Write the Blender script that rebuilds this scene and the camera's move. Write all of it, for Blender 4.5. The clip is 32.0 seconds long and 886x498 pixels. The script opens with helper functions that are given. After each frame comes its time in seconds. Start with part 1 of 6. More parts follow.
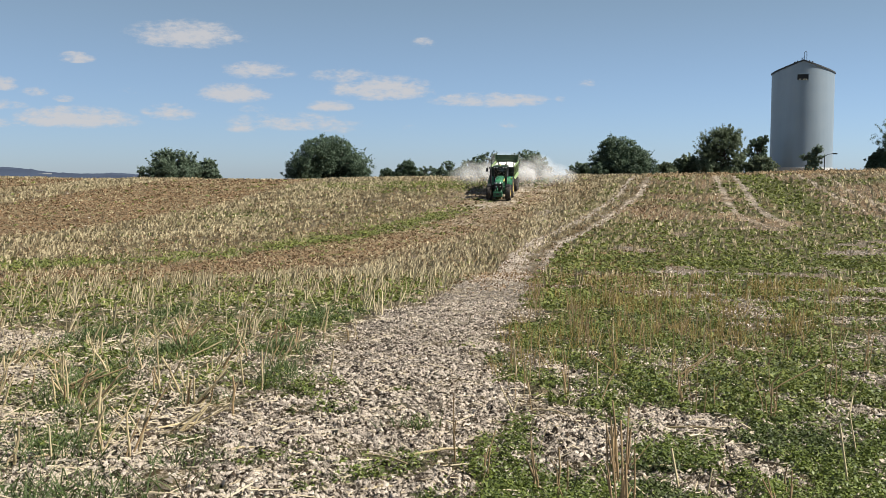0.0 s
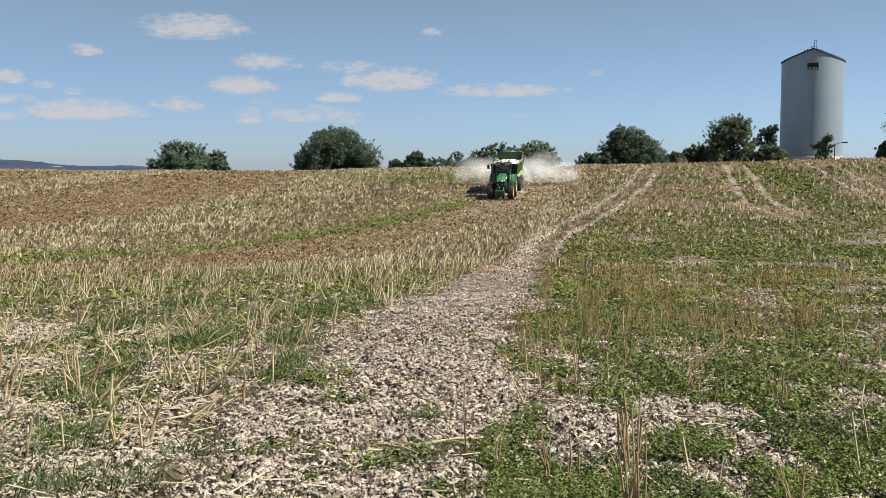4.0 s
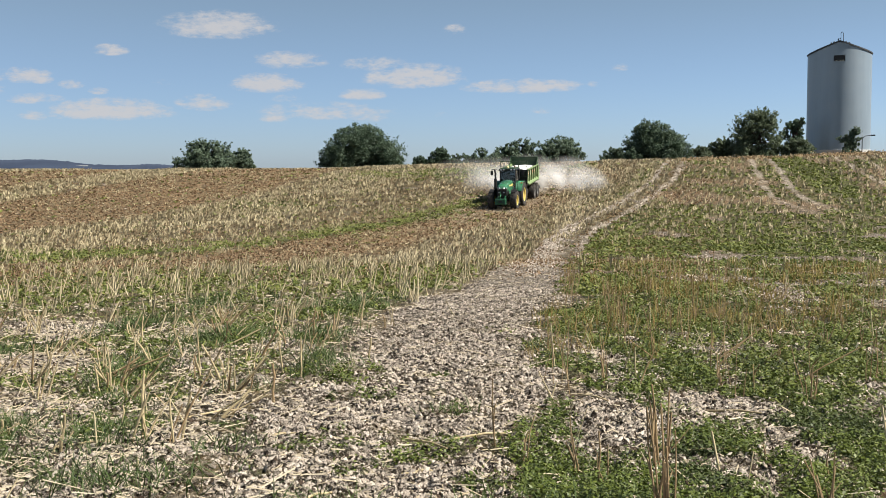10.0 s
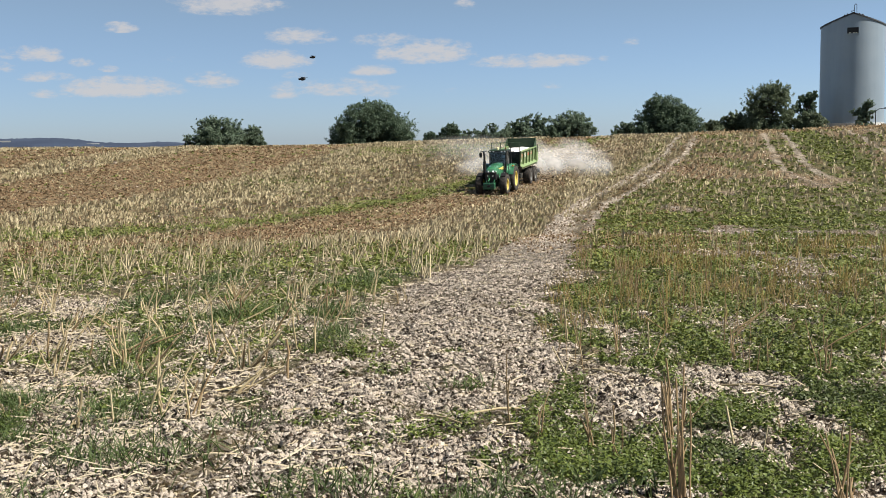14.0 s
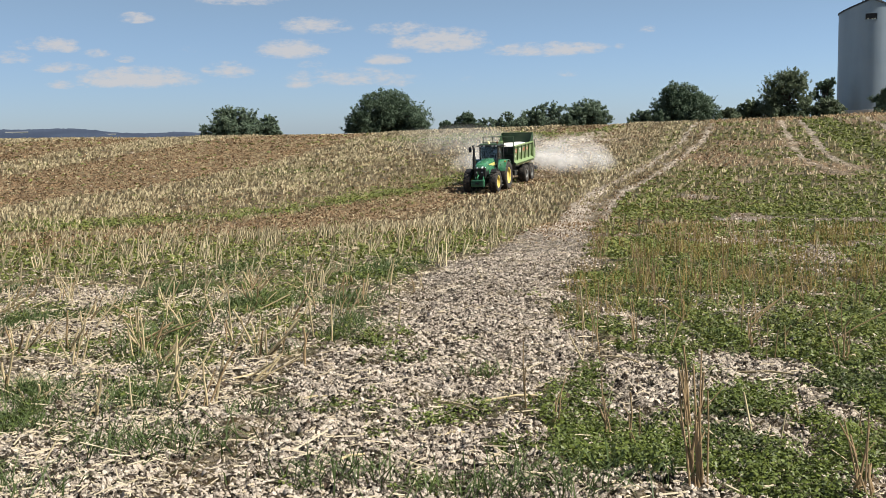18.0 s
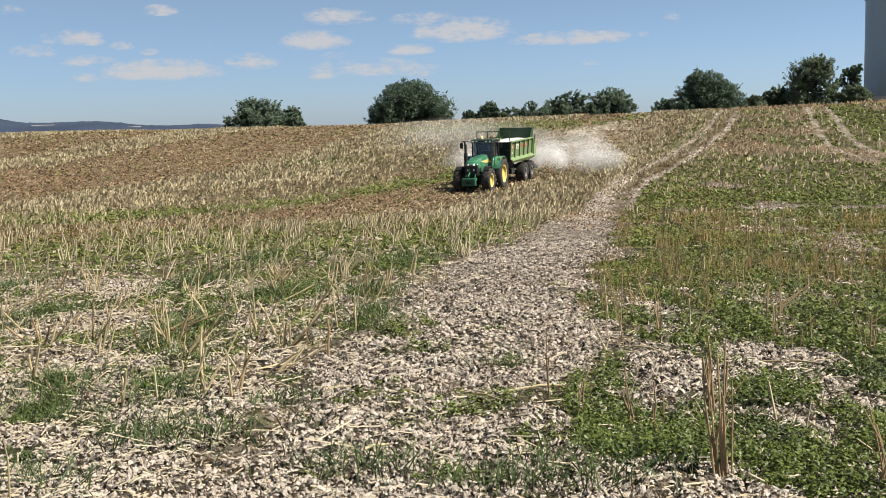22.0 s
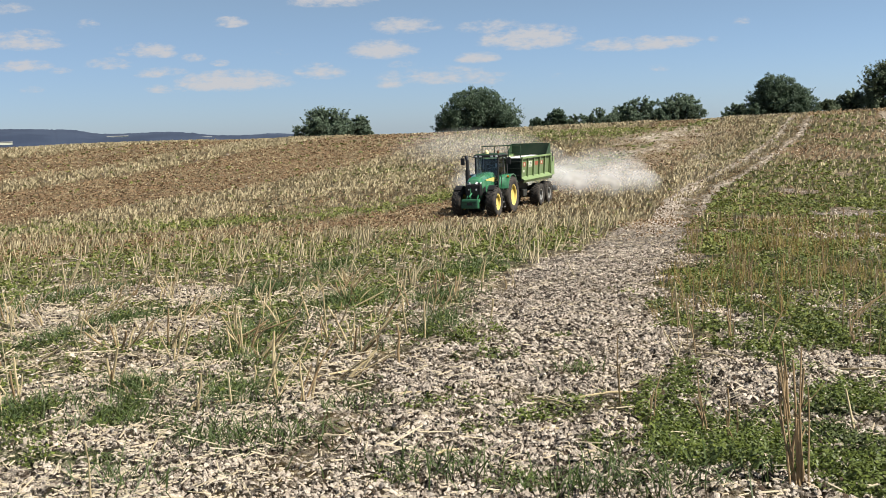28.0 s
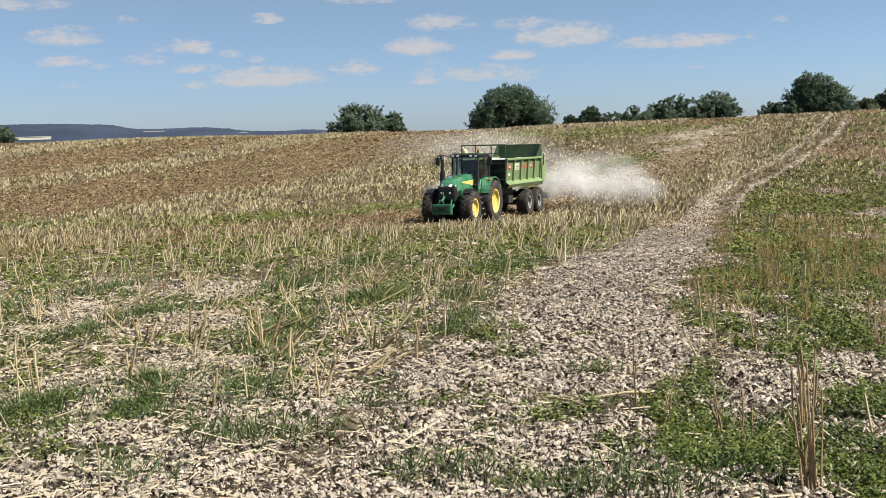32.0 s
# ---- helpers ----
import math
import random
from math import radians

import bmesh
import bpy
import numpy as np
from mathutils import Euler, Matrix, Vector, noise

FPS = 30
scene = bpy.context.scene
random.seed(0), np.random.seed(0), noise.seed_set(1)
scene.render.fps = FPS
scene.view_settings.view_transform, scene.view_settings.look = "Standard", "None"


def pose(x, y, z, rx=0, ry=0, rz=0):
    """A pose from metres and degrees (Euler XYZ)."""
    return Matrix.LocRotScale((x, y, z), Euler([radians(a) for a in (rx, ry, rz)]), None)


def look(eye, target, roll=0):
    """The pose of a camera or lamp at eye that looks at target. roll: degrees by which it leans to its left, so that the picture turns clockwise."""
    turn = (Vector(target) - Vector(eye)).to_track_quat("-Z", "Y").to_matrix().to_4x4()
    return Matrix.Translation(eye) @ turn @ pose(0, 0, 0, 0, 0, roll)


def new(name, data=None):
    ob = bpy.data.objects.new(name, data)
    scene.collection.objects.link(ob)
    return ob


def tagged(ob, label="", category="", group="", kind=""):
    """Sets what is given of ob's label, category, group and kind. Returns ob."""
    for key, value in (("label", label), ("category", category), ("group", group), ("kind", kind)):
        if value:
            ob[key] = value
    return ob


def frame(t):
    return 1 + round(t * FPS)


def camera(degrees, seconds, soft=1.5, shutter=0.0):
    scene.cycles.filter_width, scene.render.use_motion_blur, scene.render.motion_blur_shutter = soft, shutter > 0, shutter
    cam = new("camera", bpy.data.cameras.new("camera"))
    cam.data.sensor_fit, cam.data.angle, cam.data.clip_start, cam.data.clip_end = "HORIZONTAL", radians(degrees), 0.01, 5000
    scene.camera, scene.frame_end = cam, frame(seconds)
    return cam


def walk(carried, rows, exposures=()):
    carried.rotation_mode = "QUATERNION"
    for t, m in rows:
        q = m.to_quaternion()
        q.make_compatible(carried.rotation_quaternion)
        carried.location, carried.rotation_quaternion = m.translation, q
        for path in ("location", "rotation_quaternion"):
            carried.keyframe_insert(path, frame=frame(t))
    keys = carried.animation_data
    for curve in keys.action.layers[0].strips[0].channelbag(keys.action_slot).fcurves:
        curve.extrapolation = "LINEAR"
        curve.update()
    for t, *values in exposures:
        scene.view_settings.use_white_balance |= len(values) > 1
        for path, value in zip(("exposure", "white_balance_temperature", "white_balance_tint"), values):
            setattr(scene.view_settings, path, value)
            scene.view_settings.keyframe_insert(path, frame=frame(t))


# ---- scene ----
# ---- the camera: held by hand, almost still, turning slowly ----
cam = camera(44.0, 32.0, soft=0.7)
# seconds, place in metres, yaw, pitch, roll in degrees
PATH = [
    (0.0, 0.010, 0.000, 1.604, 0.009, -3.887, 0.310),
    (0.5, 0.010, 0.002, 1.601, -0.068, -3.852, 0.231),
    (1.0, 0.007, 0.007, 1.597, 0.017, -4.030, 0.207),
    (1.5, 0.008, 0.007, 1.601, -0.022, -4.026, 0.186),
    (2.0, 0.016, 0.012, 1.599, -0.105, -4.219, 0.127),
    (2.5, 0.028, 0.016, 1.594, 0.160, -4.105, 0.050),
    (3.0, 0.021, 0.013, 1.594, 0.445, -4.092, 0.026),
    (3.5, 0.011, 0.008, 1.596, 0.470, -4.273, 0.024),
    (5.5, -0.001, 0.001, 1.596, 0.585, -4.444, 0.047),
    (6.0, 0.006, 0.001, 1.594, 0.615, -4.484, -0.080),
    (6.5, 0.009, -0.002, 1.596, 0.668, -4.513, -0.182),
    (7.0, 0.004, 0.004, 1.593, 0.846, -4.691, -0.264),
    (7.5, -0.003, 0.001, 1.591, 1.000, -4.633, -0.329),
    (8.0, -0.013, -0.004, 1.589, 1.305, -4.677, -0.356),
    (8.5, -0.016, -0.010, 1.595, 1.590, -4.581, -0.331),
    (9.0, -0.015, -0.016, 1.595, 1.744, -4.551, -0.361),
    (9.5, -0.016, -0.019, 1.595, 1.823, -4.550, -0.407),
    (10.0, -0.015, -0.023, 1.596, 1.771, -4.550, -0.417),
    (10.5, -0.019, -0.019, 1.593, 1.788, -4.732, -0.461),
    (11.0, -0.017, -0.015, 1.589, 1.836, -5.014, -0.565),
    (11.5, -0.020, -0.017, 1.591, 2.002, -5.204, -0.609),
    (12.0, -0.017, -0.013, 1.590, 2.115, -5.408, -0.631),
    (12.5, -0.021, -0.017, 1.588, 2.218, -5.457, -0.721),
    (13.0, -0.026, -0.021, 1.590, 2.297, -5.509, -0.719),
    (13.5, -0.029, -0.017, 1.587, 2.380, -5.665, -0.790),
    (14.0, -0.029, -0.021, 1.593, 2.375, -5.796, -0.786),
    (14.5, -0.029, -0.016, 1.587, 2.497, -5.974, -0.827),
    (16.5, -0.026, -0.029, 1.589, 2.823, -6.077, -0.974),
    (17.0, -0.028, -0.024, 1.584, 2.988, -6.134, -0.997),
    (17.5, -0.029, -0.023, 1.583, 3.076, -6.195, -1.015),
    (18.0, -0.033, -0.023, 1.582, 3.215, -6.357, -1.045),
    (18.5, -0.028, -0.012, 1.580, 3.421, -6.426, -1.159),
    (19.0, -0.037, -0.005, 1.582, 3.552, -6.590, -1.107),
    (19.5, -0.032, -0.008, 1.581, 3.653, -6.606, -1.210),
    (20.0, -0.034, -0.006, 1.580, 3.792, -6.865, -1.237),
    (20.5, -0.034, -0.009, 1.579, 4.024, -6.783, -1.306),
    (21.0, -0.031, -0.011, 1.579, 4.193, -6.875, -1.368),
    (21.5, -0.030, -0.015, 1.580, 4.314, -6.824, -1.366),
    (22.0, -0.024, -0.020, 1.582, 4.486, -6.845, -1.483),
    (22.5, -0.021, -0.019, 1.576, 4.674, -6.944, -1.584),
    (23.0, -0.015, -0.024, 1.579, 4.711, -6.876, -1.651),
    (23.5, -0.018, -0.024, 1.581, 5.055, -6.972, -1.702),
    (24.0, -0.021, -0.029, 1.579, 5.471, -6.830, -1.674),
    (24.5, -0.028, -0.031, 1.576, 5.970, -6.666, -1.700),
    (25.0, -0.030, -0.030, 1.573, 6.389, -6.734, -1.696),
    (25.5, -0.031, -0.036, 1.576, 6.706, -6.635, -1.865),
    (27.5, -0.039, -0.034, 1.573, 7.831, -6.431, -2.101),
    (28.0, -0.040, -0.040, 1.574, 8.005, -6.335, -1.998),
    (28.5, -0.041, -0.043, 1.577, 8.258, -6.268, -1.917),
    (29.0, -0.037, -0.037, 1.573, 8.465, -6.284, -1.972),
    (29.5, -0.035, -0.033, 1.579, 8.513, -6.222, -1.948),
    (30.0, -0.030, -0.033, 1.577, 8.617, -6.131, -1.927),
    (30.5, -0.021, -0.014, 1.573, 8.760, -6.247, -1.858),
    (31.0, 0.001, -0.002, 1.569, 9.043, -6.299, -1.806),
    (31.5, 0.034, 0.001, 1.569, 9.310, -6.329, -1.821),
    (32.0, 0.068, 0.003, 1.571, 9.755, -6.438, -1.695),
]
walk(cam, [(t, pose(x, y, z, 0, 0, yaw) @ pose(0, 0, 0, 90 + pitch, 0, 0) @ pose(0, 0, 0, 0, 0, roll)) for t, x, y, z, yaw, pitch, roll in PATH])

# ---- light: a high summer sun, a clear sky with small flat clouds ----
SUN_AZIMUTH, SUN_HEIGHT = radians(106), radians(47)
toward_sun = Vector((math.sin(SUN_AZIMUTH) * math.cos(SUN_HEIGHT), math.cos(SUN_AZIMUTH) * math.cos(SUN_HEIGHT), math.sin(SUN_HEIGHT)))
sun = new("sun", bpy.data.lights.new("sun", "SUN"))
sun.data.energy, sun.data.angle, sun.data.color = 5.0, radians(0.55), (1.0, 0.965, 0.9)
sun.matrix_world = look((0, 0, 60), Vector((0, 0, 60)) - toward_sun)
scene.view_settings.exposure = 0.92


def wire(tree, kind, inputs=()):
    """A node with its inputs; an input is a value or an output to link."""
    node = tree.nodes.new(kind)
    for key, value in dict(inputs).items():
        if isinstance(value, bpy.types.NodeSocket):
            tree.links.new(value, node.inputs[key])
        else:
            node.inputs[key].default_value = value
    return node


def calc(tree, operation, a, b=0.0, c=0.0):
    node = wire(tree, "ShaderNodeMath", {0: a, 1: b, 2: c})
    node.operation = operation
    return node.outputs[0]


def blend(tree, factor, a, b, kind="MIX"):
    """Two colours, blended."""
    node = tree.nodes.new("ShaderNodeMix")
    node.data_type, node.blend_type = "RGBA", kind
    for slot, value in ((0, factor), (6, a), (7, b)):
        if isinstance(value, bpy.types.NodeSocket):
            tree.links.new(value, node.inputs[slot])
        else:
            node.inputs[slot].default_value = value if slot == 0 else (*value[:3], 1.0)
    return node.outputs[2]


def ramp(tree, value, low, high):
    """A soft step from 0 at low to 1 at high."""
    node = wire(tree, "ShaderNodeMapRange", {"Value": value, "From Min": low, "From Max": high})
    node.interpolation_type = "SMOOTHSTEP"
    return node.outputs[0]


def cloudy(tree, vector, scale, detail=4.0, rough=0.55):
    return wire(tree, "ShaderNodeTexNoise", {"Vector": vector, "Scale": scale, "Detail": detail, "Roughness": rough}).outputs[0]


# clouds: azimuth, height, half width, half height in degrees, strength
CLOUDS = [
    (-18.44, 2.58, 3.50, 0.81, 1.15),
    (2.47, 3.77, 3.69, 0.56, 0.95),
    (-13.10, 6.78, 3.39, 1.03, 1.00),
    (-3.10, 4.27, 3.13, 0.94, 1.05),
    (-7.75, 2.55, 4.06, 0.68, 0.70),
    (-10.74, 3.96, 2.14, 0.73, 1.10),
    (-28.20, 4.71, 2.21, 0.77, 0.90),
    (-30.03, 6.30, 2.58, 0.51, 0.70),
    (-9.60, 5.13, 2.21, 0.68, 0.80),
    (-22.59, 4.22, 1.92, 0.56, 0.80),
    (-5.14, 4.97, 2.03, 0.56, 0.75),
    (-5.87, 3.43, 1.40, 0.47, 1.00),
    (-28.41, 3.56, 1.62, 0.47, 0.85),
    (-13.97, 2.97, 1.66, 0.64, 0.80),
    (-22.37, 3.14, 1.25, 0.38, 0.80),
    (-24.41, 3.60, 1.40, 0.47, 0.60),
    (-18.39, 5.57, 1.03, 0.43, 0.80),
    (-5.43, 2.25, 1.47, 0.34, 0.55),
    (-21.68, 2.35, 1.33, 0.38, 0.60),
    (-21.69, 4.16, 0.81, 0.47, 0.80),
]
WISPS = [
    (-1.07, 6.72, 0.74, 0.38, 0.60),
    (-10.33, 2.24, 1.11, 0.34, 0.50),
    (-20.37, 3.85, 0.89, 0.38, 0.50),
    (-21.41, 3.22, 1.11, 0.38, 0.45),
    (7.28, 4.68, 0.52, 0.26, 0.45),
    (5.96, 3.85, 0.59, 0.26, 0.40),
    (-1.86, 2.41, 0.66, 0.30, 0.35),
    (3.36, 2.56, 0.66, 0.30, 0.35),
    (-15.88, 4.01, 0.66, 0.30, 0.35),
    (-9.76, 3.25, 0.89, 0.34, 0.40),
    (-19.03, 3.59, 0.59, 0.30, 0.70),
    (-25.24, 5.55, 0.66, 0.38, 0.60),
    (-26.71, 3.34, 0.81, 0.26, 0.50),
    (-28.09, 2.46, 0.74, 0.26, 0.45),
    (7.47, 4.66, 0.52, 0.30, 0.50),
]


def build_world():
    world = bpy.data.worlds.new("sky")
    scene.world = world
    world.use_nodes = True
    tree = world.node_tree
    tree.nodes.clear()
    sky = tree.nodes.new("ShaderNodeTexSky")
    sky.sky_type, sky.sun_disc, sky.sun_elevation, sky.sun_rotation = "NISHITA", False, SUN_HEIGHT, -SUN_AZIMUTH
    sky.air_density, sky.dust_density, sky.ozone_density, sky.altitude = 0.75, 0.35, 2.5, 300
    where = wire(tree, "ShaderNodeTexCoord").outputs["Generated"]
    xyz = wire(tree, "ShaderNodeSeparateXYZ", {0: where})
    az = calc(tree, "MULTIPLY", calc(tree, "ARCTAN2", xyz.outputs[0], xyz.outputs[1]), 57.2958)
    el = calc(tree, "MULTIPLY", calc(tree, "ARCSINE", xyz.outputs[2]), 57.2958)
    flat = wire(tree, "ShaderNodeCombineXYZ", {0: az, 1: calc(tree, "MULTIPLY", el, 2.4)}).outputs[0]
    ragged = cloudy(tree, flat, 0.8, 6.0, 0.6)
    fine = cloudy(tree, flat, 2.6, 5.0, 0.6)
    total = None
    for a, e, w, h, k in CLOUDS + WISPS:
        dx = calc(tree, "MULTIPLY", calc(tree, "SUBTRACT", az, a), 1 / w)
        dy = calc(tree, "MULTIPLY", calc(tree, "SUBTRACT", el, e), 1 / h)
        # flat below, heaped above
        dy = calc(tree, "MAXIMUM", dy, calc(tree, "MULTIPLY", dy, -1.7))
        d = calc(tree, "ADD", calc(tree, "MULTIPLY", dx, dx), calc(tree, "MULTIPLY", dy, dy))
        one = calc(tree, "MULTIPLY", calc(tree, "MAXIMUM", calc(tree, "SUBTRACT", 1.0, d), 0.0), k)
        total = one if total is None else calc(tree, "MAXIMUM", total, one)
    shape = calc(tree, "ADD", total, calc(tree, "MULTIPLY", calc(tree, "SUBTRACT", ragged, 0.49), 2.4))
    shape = calc(tree, "ADD", shape, calc(tree, "MULTIPLY", calc(tree, "SUBTRACT", fine, 0.5), 1.2))
    soft = ramp(tree, shape, 0.05, 1.15)
    gate = ramp(tree, total, 0.0, 0.35)
    veil = calc(tree, "MULTIPLY", calc(tree, "MULTIPLY", soft, gate), 0.85)
    # a dry summer sky: milky at the horizon, deep towards the zenith
    air = blend(tree, ramp(tree, el, 0.0, 11.0), HORIZON_TINT, SKY_TINT)
    air = blend(tree, ramp(tree, el, 9.0, 60.0), air, ZENITH_TINT)
    tint = blend(tree, 1.0, sky.outputs[0], air, "MULTIPLY")
    back = wire(tree, "ShaderNodeBackground", {0: blend(tree, veil, tint, CLOUD_LIGHT), 1: SKY_STRENGTH})
    wire(tree, "ShaderNodeOutputWorld", {0: back.outputs[0]})


HORIZON_TINT, SKY_TINT, ZENITH_TINT, CLOUD_LIGHT, SKY_STRENGTH = (0.82, 0.945, 1.22), (1.2, 1.09, 0.93), (0.6, 0.56, 0.52), (6.3, 6.2, 6.3), 0.051
build_world()

# ---- materials ----
def shader(name, build):
    """A node material; build(tree, bsdf) fills it."""
    m = bpy.data.materials.new(name)
    m.use_nodes = True
    tree = m.node_tree
    build(tree, tree.nodes["Principled BSDF"])
    return m


def surface(name, colour, rough=0.6, metal=0.0, second=None, scale=3.0, grain=40.0, mixing=0.5, bump=0.0, random_tint=0.0, clear=0.0, island=0.0, see=0.0):
    """Two colours mottled at a wide and a fine scale, with a little relief; tints vary from piece to piece."""
    second = second or tuple(c * 0.72 for c in colour)

    def build(tree, b):
        at = wire(tree, "ShaderNodeTexCoord").outputs["Object"]
        wide, fine = cloudy(tree, at, scale), cloudy(tree, at, grain, 3.0)
        mask = calc(tree, "ADD", calc(tree, "MULTIPLY", ramp(tree, wide, 0.32, 0.68), mixing), calc(tree, "MULTIPLY", calc(tree, "SUBTRACT", fine, 0.5), 0.5))
        colour_out = blend(tree, mask, colour, second)
        if random_tint:
            pick = wire(tree, "ShaderNodeObjectInfo").outputs["Random"]
            colour_out = blend(tree, calc(tree, "MULTIPLY", pick, random_tint), colour_out, tuple(c * 0.45 for c in colour))
        if island:
            pick = wire(tree, "ShaderNodeNewGeometry").outputs["Random Per Island"]
            colour_out = blend(tree, calc(tree, "MULTIPLY", pick, island), colour_out, second)
            pick = calc(tree, "FRACT", calc(tree, "MULTIPLY", pick, 17.3))
            colour_out = blend(tree, calc(tree, "MULTIPLY", pick, island * 0.6), colour_out, tuple(c * 0.5 for c in colour))
        tree.links.new(colour_out, b.inputs["Base Color"])
        tree.links.new(calc(tree, "ADD", calc(tree, "MULTIPLY", fine, 0.2), rough - 0.1), b.inputs["Roughness"])
        b.inputs["Metallic"].default_value = metal
        b.inputs["Coat Weight"].default_value = clear
        b.inputs["Specular IOR Level"].default_value = 0.35
        if bump:
            relief = wire(tree, "ShaderNodeBump", {"Strength": 0.6, "Distance": bump, "Height": fine})
            tree.links.new(relief.outputs[0], b.inputs["Normal"])
        if see:
            # thin leaves let some light through
            thin = wire(tree, "ShaderNodeBsdfTranslucent", {0: colour_out})
            mix = wire(tree, "ShaderNodeMixShader", {0: see, 1: b.outputs[0], 2: thin.outputs[0]})
            tree.links.new(mix.outputs[0], tree.nodes["Material Output"].inputs[0])
    return shader(name, build)


GREEN_PAINT = surface("green paint", (0.022, 0.15, 0.06), 0.24, second=(0.105, 0.225, 0.14), scale=2.5, mixing=0.7, clear=0.8)
BALLAST = surface("dull green paint", (0.02, 0.098, 0.046), 0.5, second=(0.034, 0.09, 0.05), scale=3.0)
TRAILER_GREEN = surface("faded green paint", (0.125, 0.176, 0.072), 0.45, second=(0.158, 0.198, 0.1), scale=1.6, mixing=0.6)
TRAILER_DARK = surface("dark green paint", (0.015, 0.043, 0.019), 0.55, second=(0.043, 0.06, 0.03), scale=1.8, mixing=0.6)
FRONT_DARK = surface("near-black green steel", (0.009, 0.014, 0.009), 0.7, second=(0.026, 0.031, 0.022), scale=2.5, mixing=0.6)
LEDGE_GREEN = surface("dusty pale green paint", (0.189, 0.258, 0.112), 0.55, second=(0.146, 0.202, 0.086), scale=2.0)
YELLOW_PAINT = surface("yellow paint", (0.602, 0.473, 0.129), 0.4, second=(0.482, 0.387, 0.155), scale=4.0)
RUBBER = surface("black rubber with dust", (0.019, 0.018, 0.017), 0.85, second=(0.073, 0.06, 0.047), scale=4.0, mixing=0.7, bump=0.004)
BLACK = surface("black plastic", (0.012, 0.012, 0.013), 0.5, second=(0.026, 0.024, 0.022), scale=5.0)
DARK_STEEL = surface("dark dusty steel", (0.026, 0.028, 0.026), 0.6, second=(0.065, 0.058, 0.047), scale=3.0, metal=0.2)
GREY_STEEL = surface("grey rim steel", (0.258, 0.258, 0.249), 0.5, second=(0.172, 0.155, 0.129), scale=4.0)
RED_PAINT = surface("red sticker", (0.31, 0.09, 0.052), 0.6, second=(0.232, 0.103, 0.06))
WHITE_PAINT = surface("white sticker", (0.533, 0.533, 0.43), 0.6, second=(0.396, 0.413, 0.292))
ORANGE = surface("orange lens", (0.8, 0.25, 0.02), 0.25)
LAMP_LENS = surface("lamp lens", (0.75, 0.76, 0.76), 0.12, second=(0.5, 0.5, 0.52))
LIME = surface("white lime powder", (0.671, 0.654, 0.619), 0.95, second=(0.568, 0.533, 0.473), scale=2.0, grain=12.0, bump=0.03)
BARK = surface("bark", (0.077, 0.056, 0.039), 0.9, second=(0.043, 0.033, 0.026), scale=4.0, bump=0.02)
# leaf colours are paled towards grey-blue for the haze before the trees
FOLIAGE = [surface("leaves " + n, c, 0.6, second=d, scale=0.4, grain=3.0, island=0.5, see=0.42) for n, c, d in (
    ("dark", (0.104, 0.15, 0.09), (0.07, 0.106, 0.066)),
    ("mid", (0.15, 0.2, 0.128), (0.105, 0.146, 0.096)),
    ("olive", (0.155, 0.19, 0.11), (0.11, 0.142, 0.082)))]
STRAW = surface("dry stubble stalk", (0.56, 0.478, 0.295), 0.75, second=(0.245, 0.19, 0.1), scale=0.15, grain=6.0, island=0.7)
PALE_STRAW = surface("bleached straw", (0.533, 0.46, 0.331), 0.8, second=(0.31, 0.241, 0.142), scale=0.3, grain=6.0, island=0.7)
STRAW_BROWN = surface("weathered brown stalk", (0.341, 0.254, 0.136), 0.8, second=(0.223, 0.136, 0.068), scale=0.3, grain=6.0, island=0.7)
STALK = surface("dry pithy stalk", (0.53, 0.43, 0.245), 0.8, second=(0.25, 0.165, 0.085), scale=7.0, grain=60.0, random_tint=0.7, bump=0.002)
STALK_BROWN = surface("brown pithy stalk", (0.335, 0.236, 0.124), 0.8, second=(0.198, 0.118, 0.056), scale=5.0, grain=60.0, random_tint=0.5, bump=0.002)
# the near-black second tones of these two put shade between leaves into colour
WEED = surface("weed leaf", (0.168, 0.204, 0.036), 0.5, second=(0.034, 0.055, 0.01), scale=0.8, grain=20.0, island=0.85, see=0.1)
WEED_BLUE = surface("dull green weed leaf", (0.102, 0.13, 0.03), 0.6, second=(0.024, 0.037, 0.009), scale=0.8, grain=20.0, island=0.8, see=0.12)
OCHRE = surface("ochre seed stem", (0.37, 0.275, 0.088), 0.8, second=(0.215, 0.15, 0.052), scale=0.4, grain=10.0, island=0.8, see=0.1)
WEED_OLIVE = surface("olive weed leaf", (0.235, 0.255, 0.058), 0.65, second=(0.065, 0.078, 0.018), scale=0.3, grain=20.0, island=0.8, see=0.2)
RUST = surface("rusty dead leaf", (0.35, 0.225, 0.122), 0.8, second=(0.088, 0.056, 0.028), scale=0.3, grain=10.0, island=0.8, see=0.15)
GRASS = surface("volunteer grass blade", (0.099, 0.138, 0.036), 0.6, second=(0.043, 0.069, 0.022), scale=1.0, island=0.7, see=0.2)


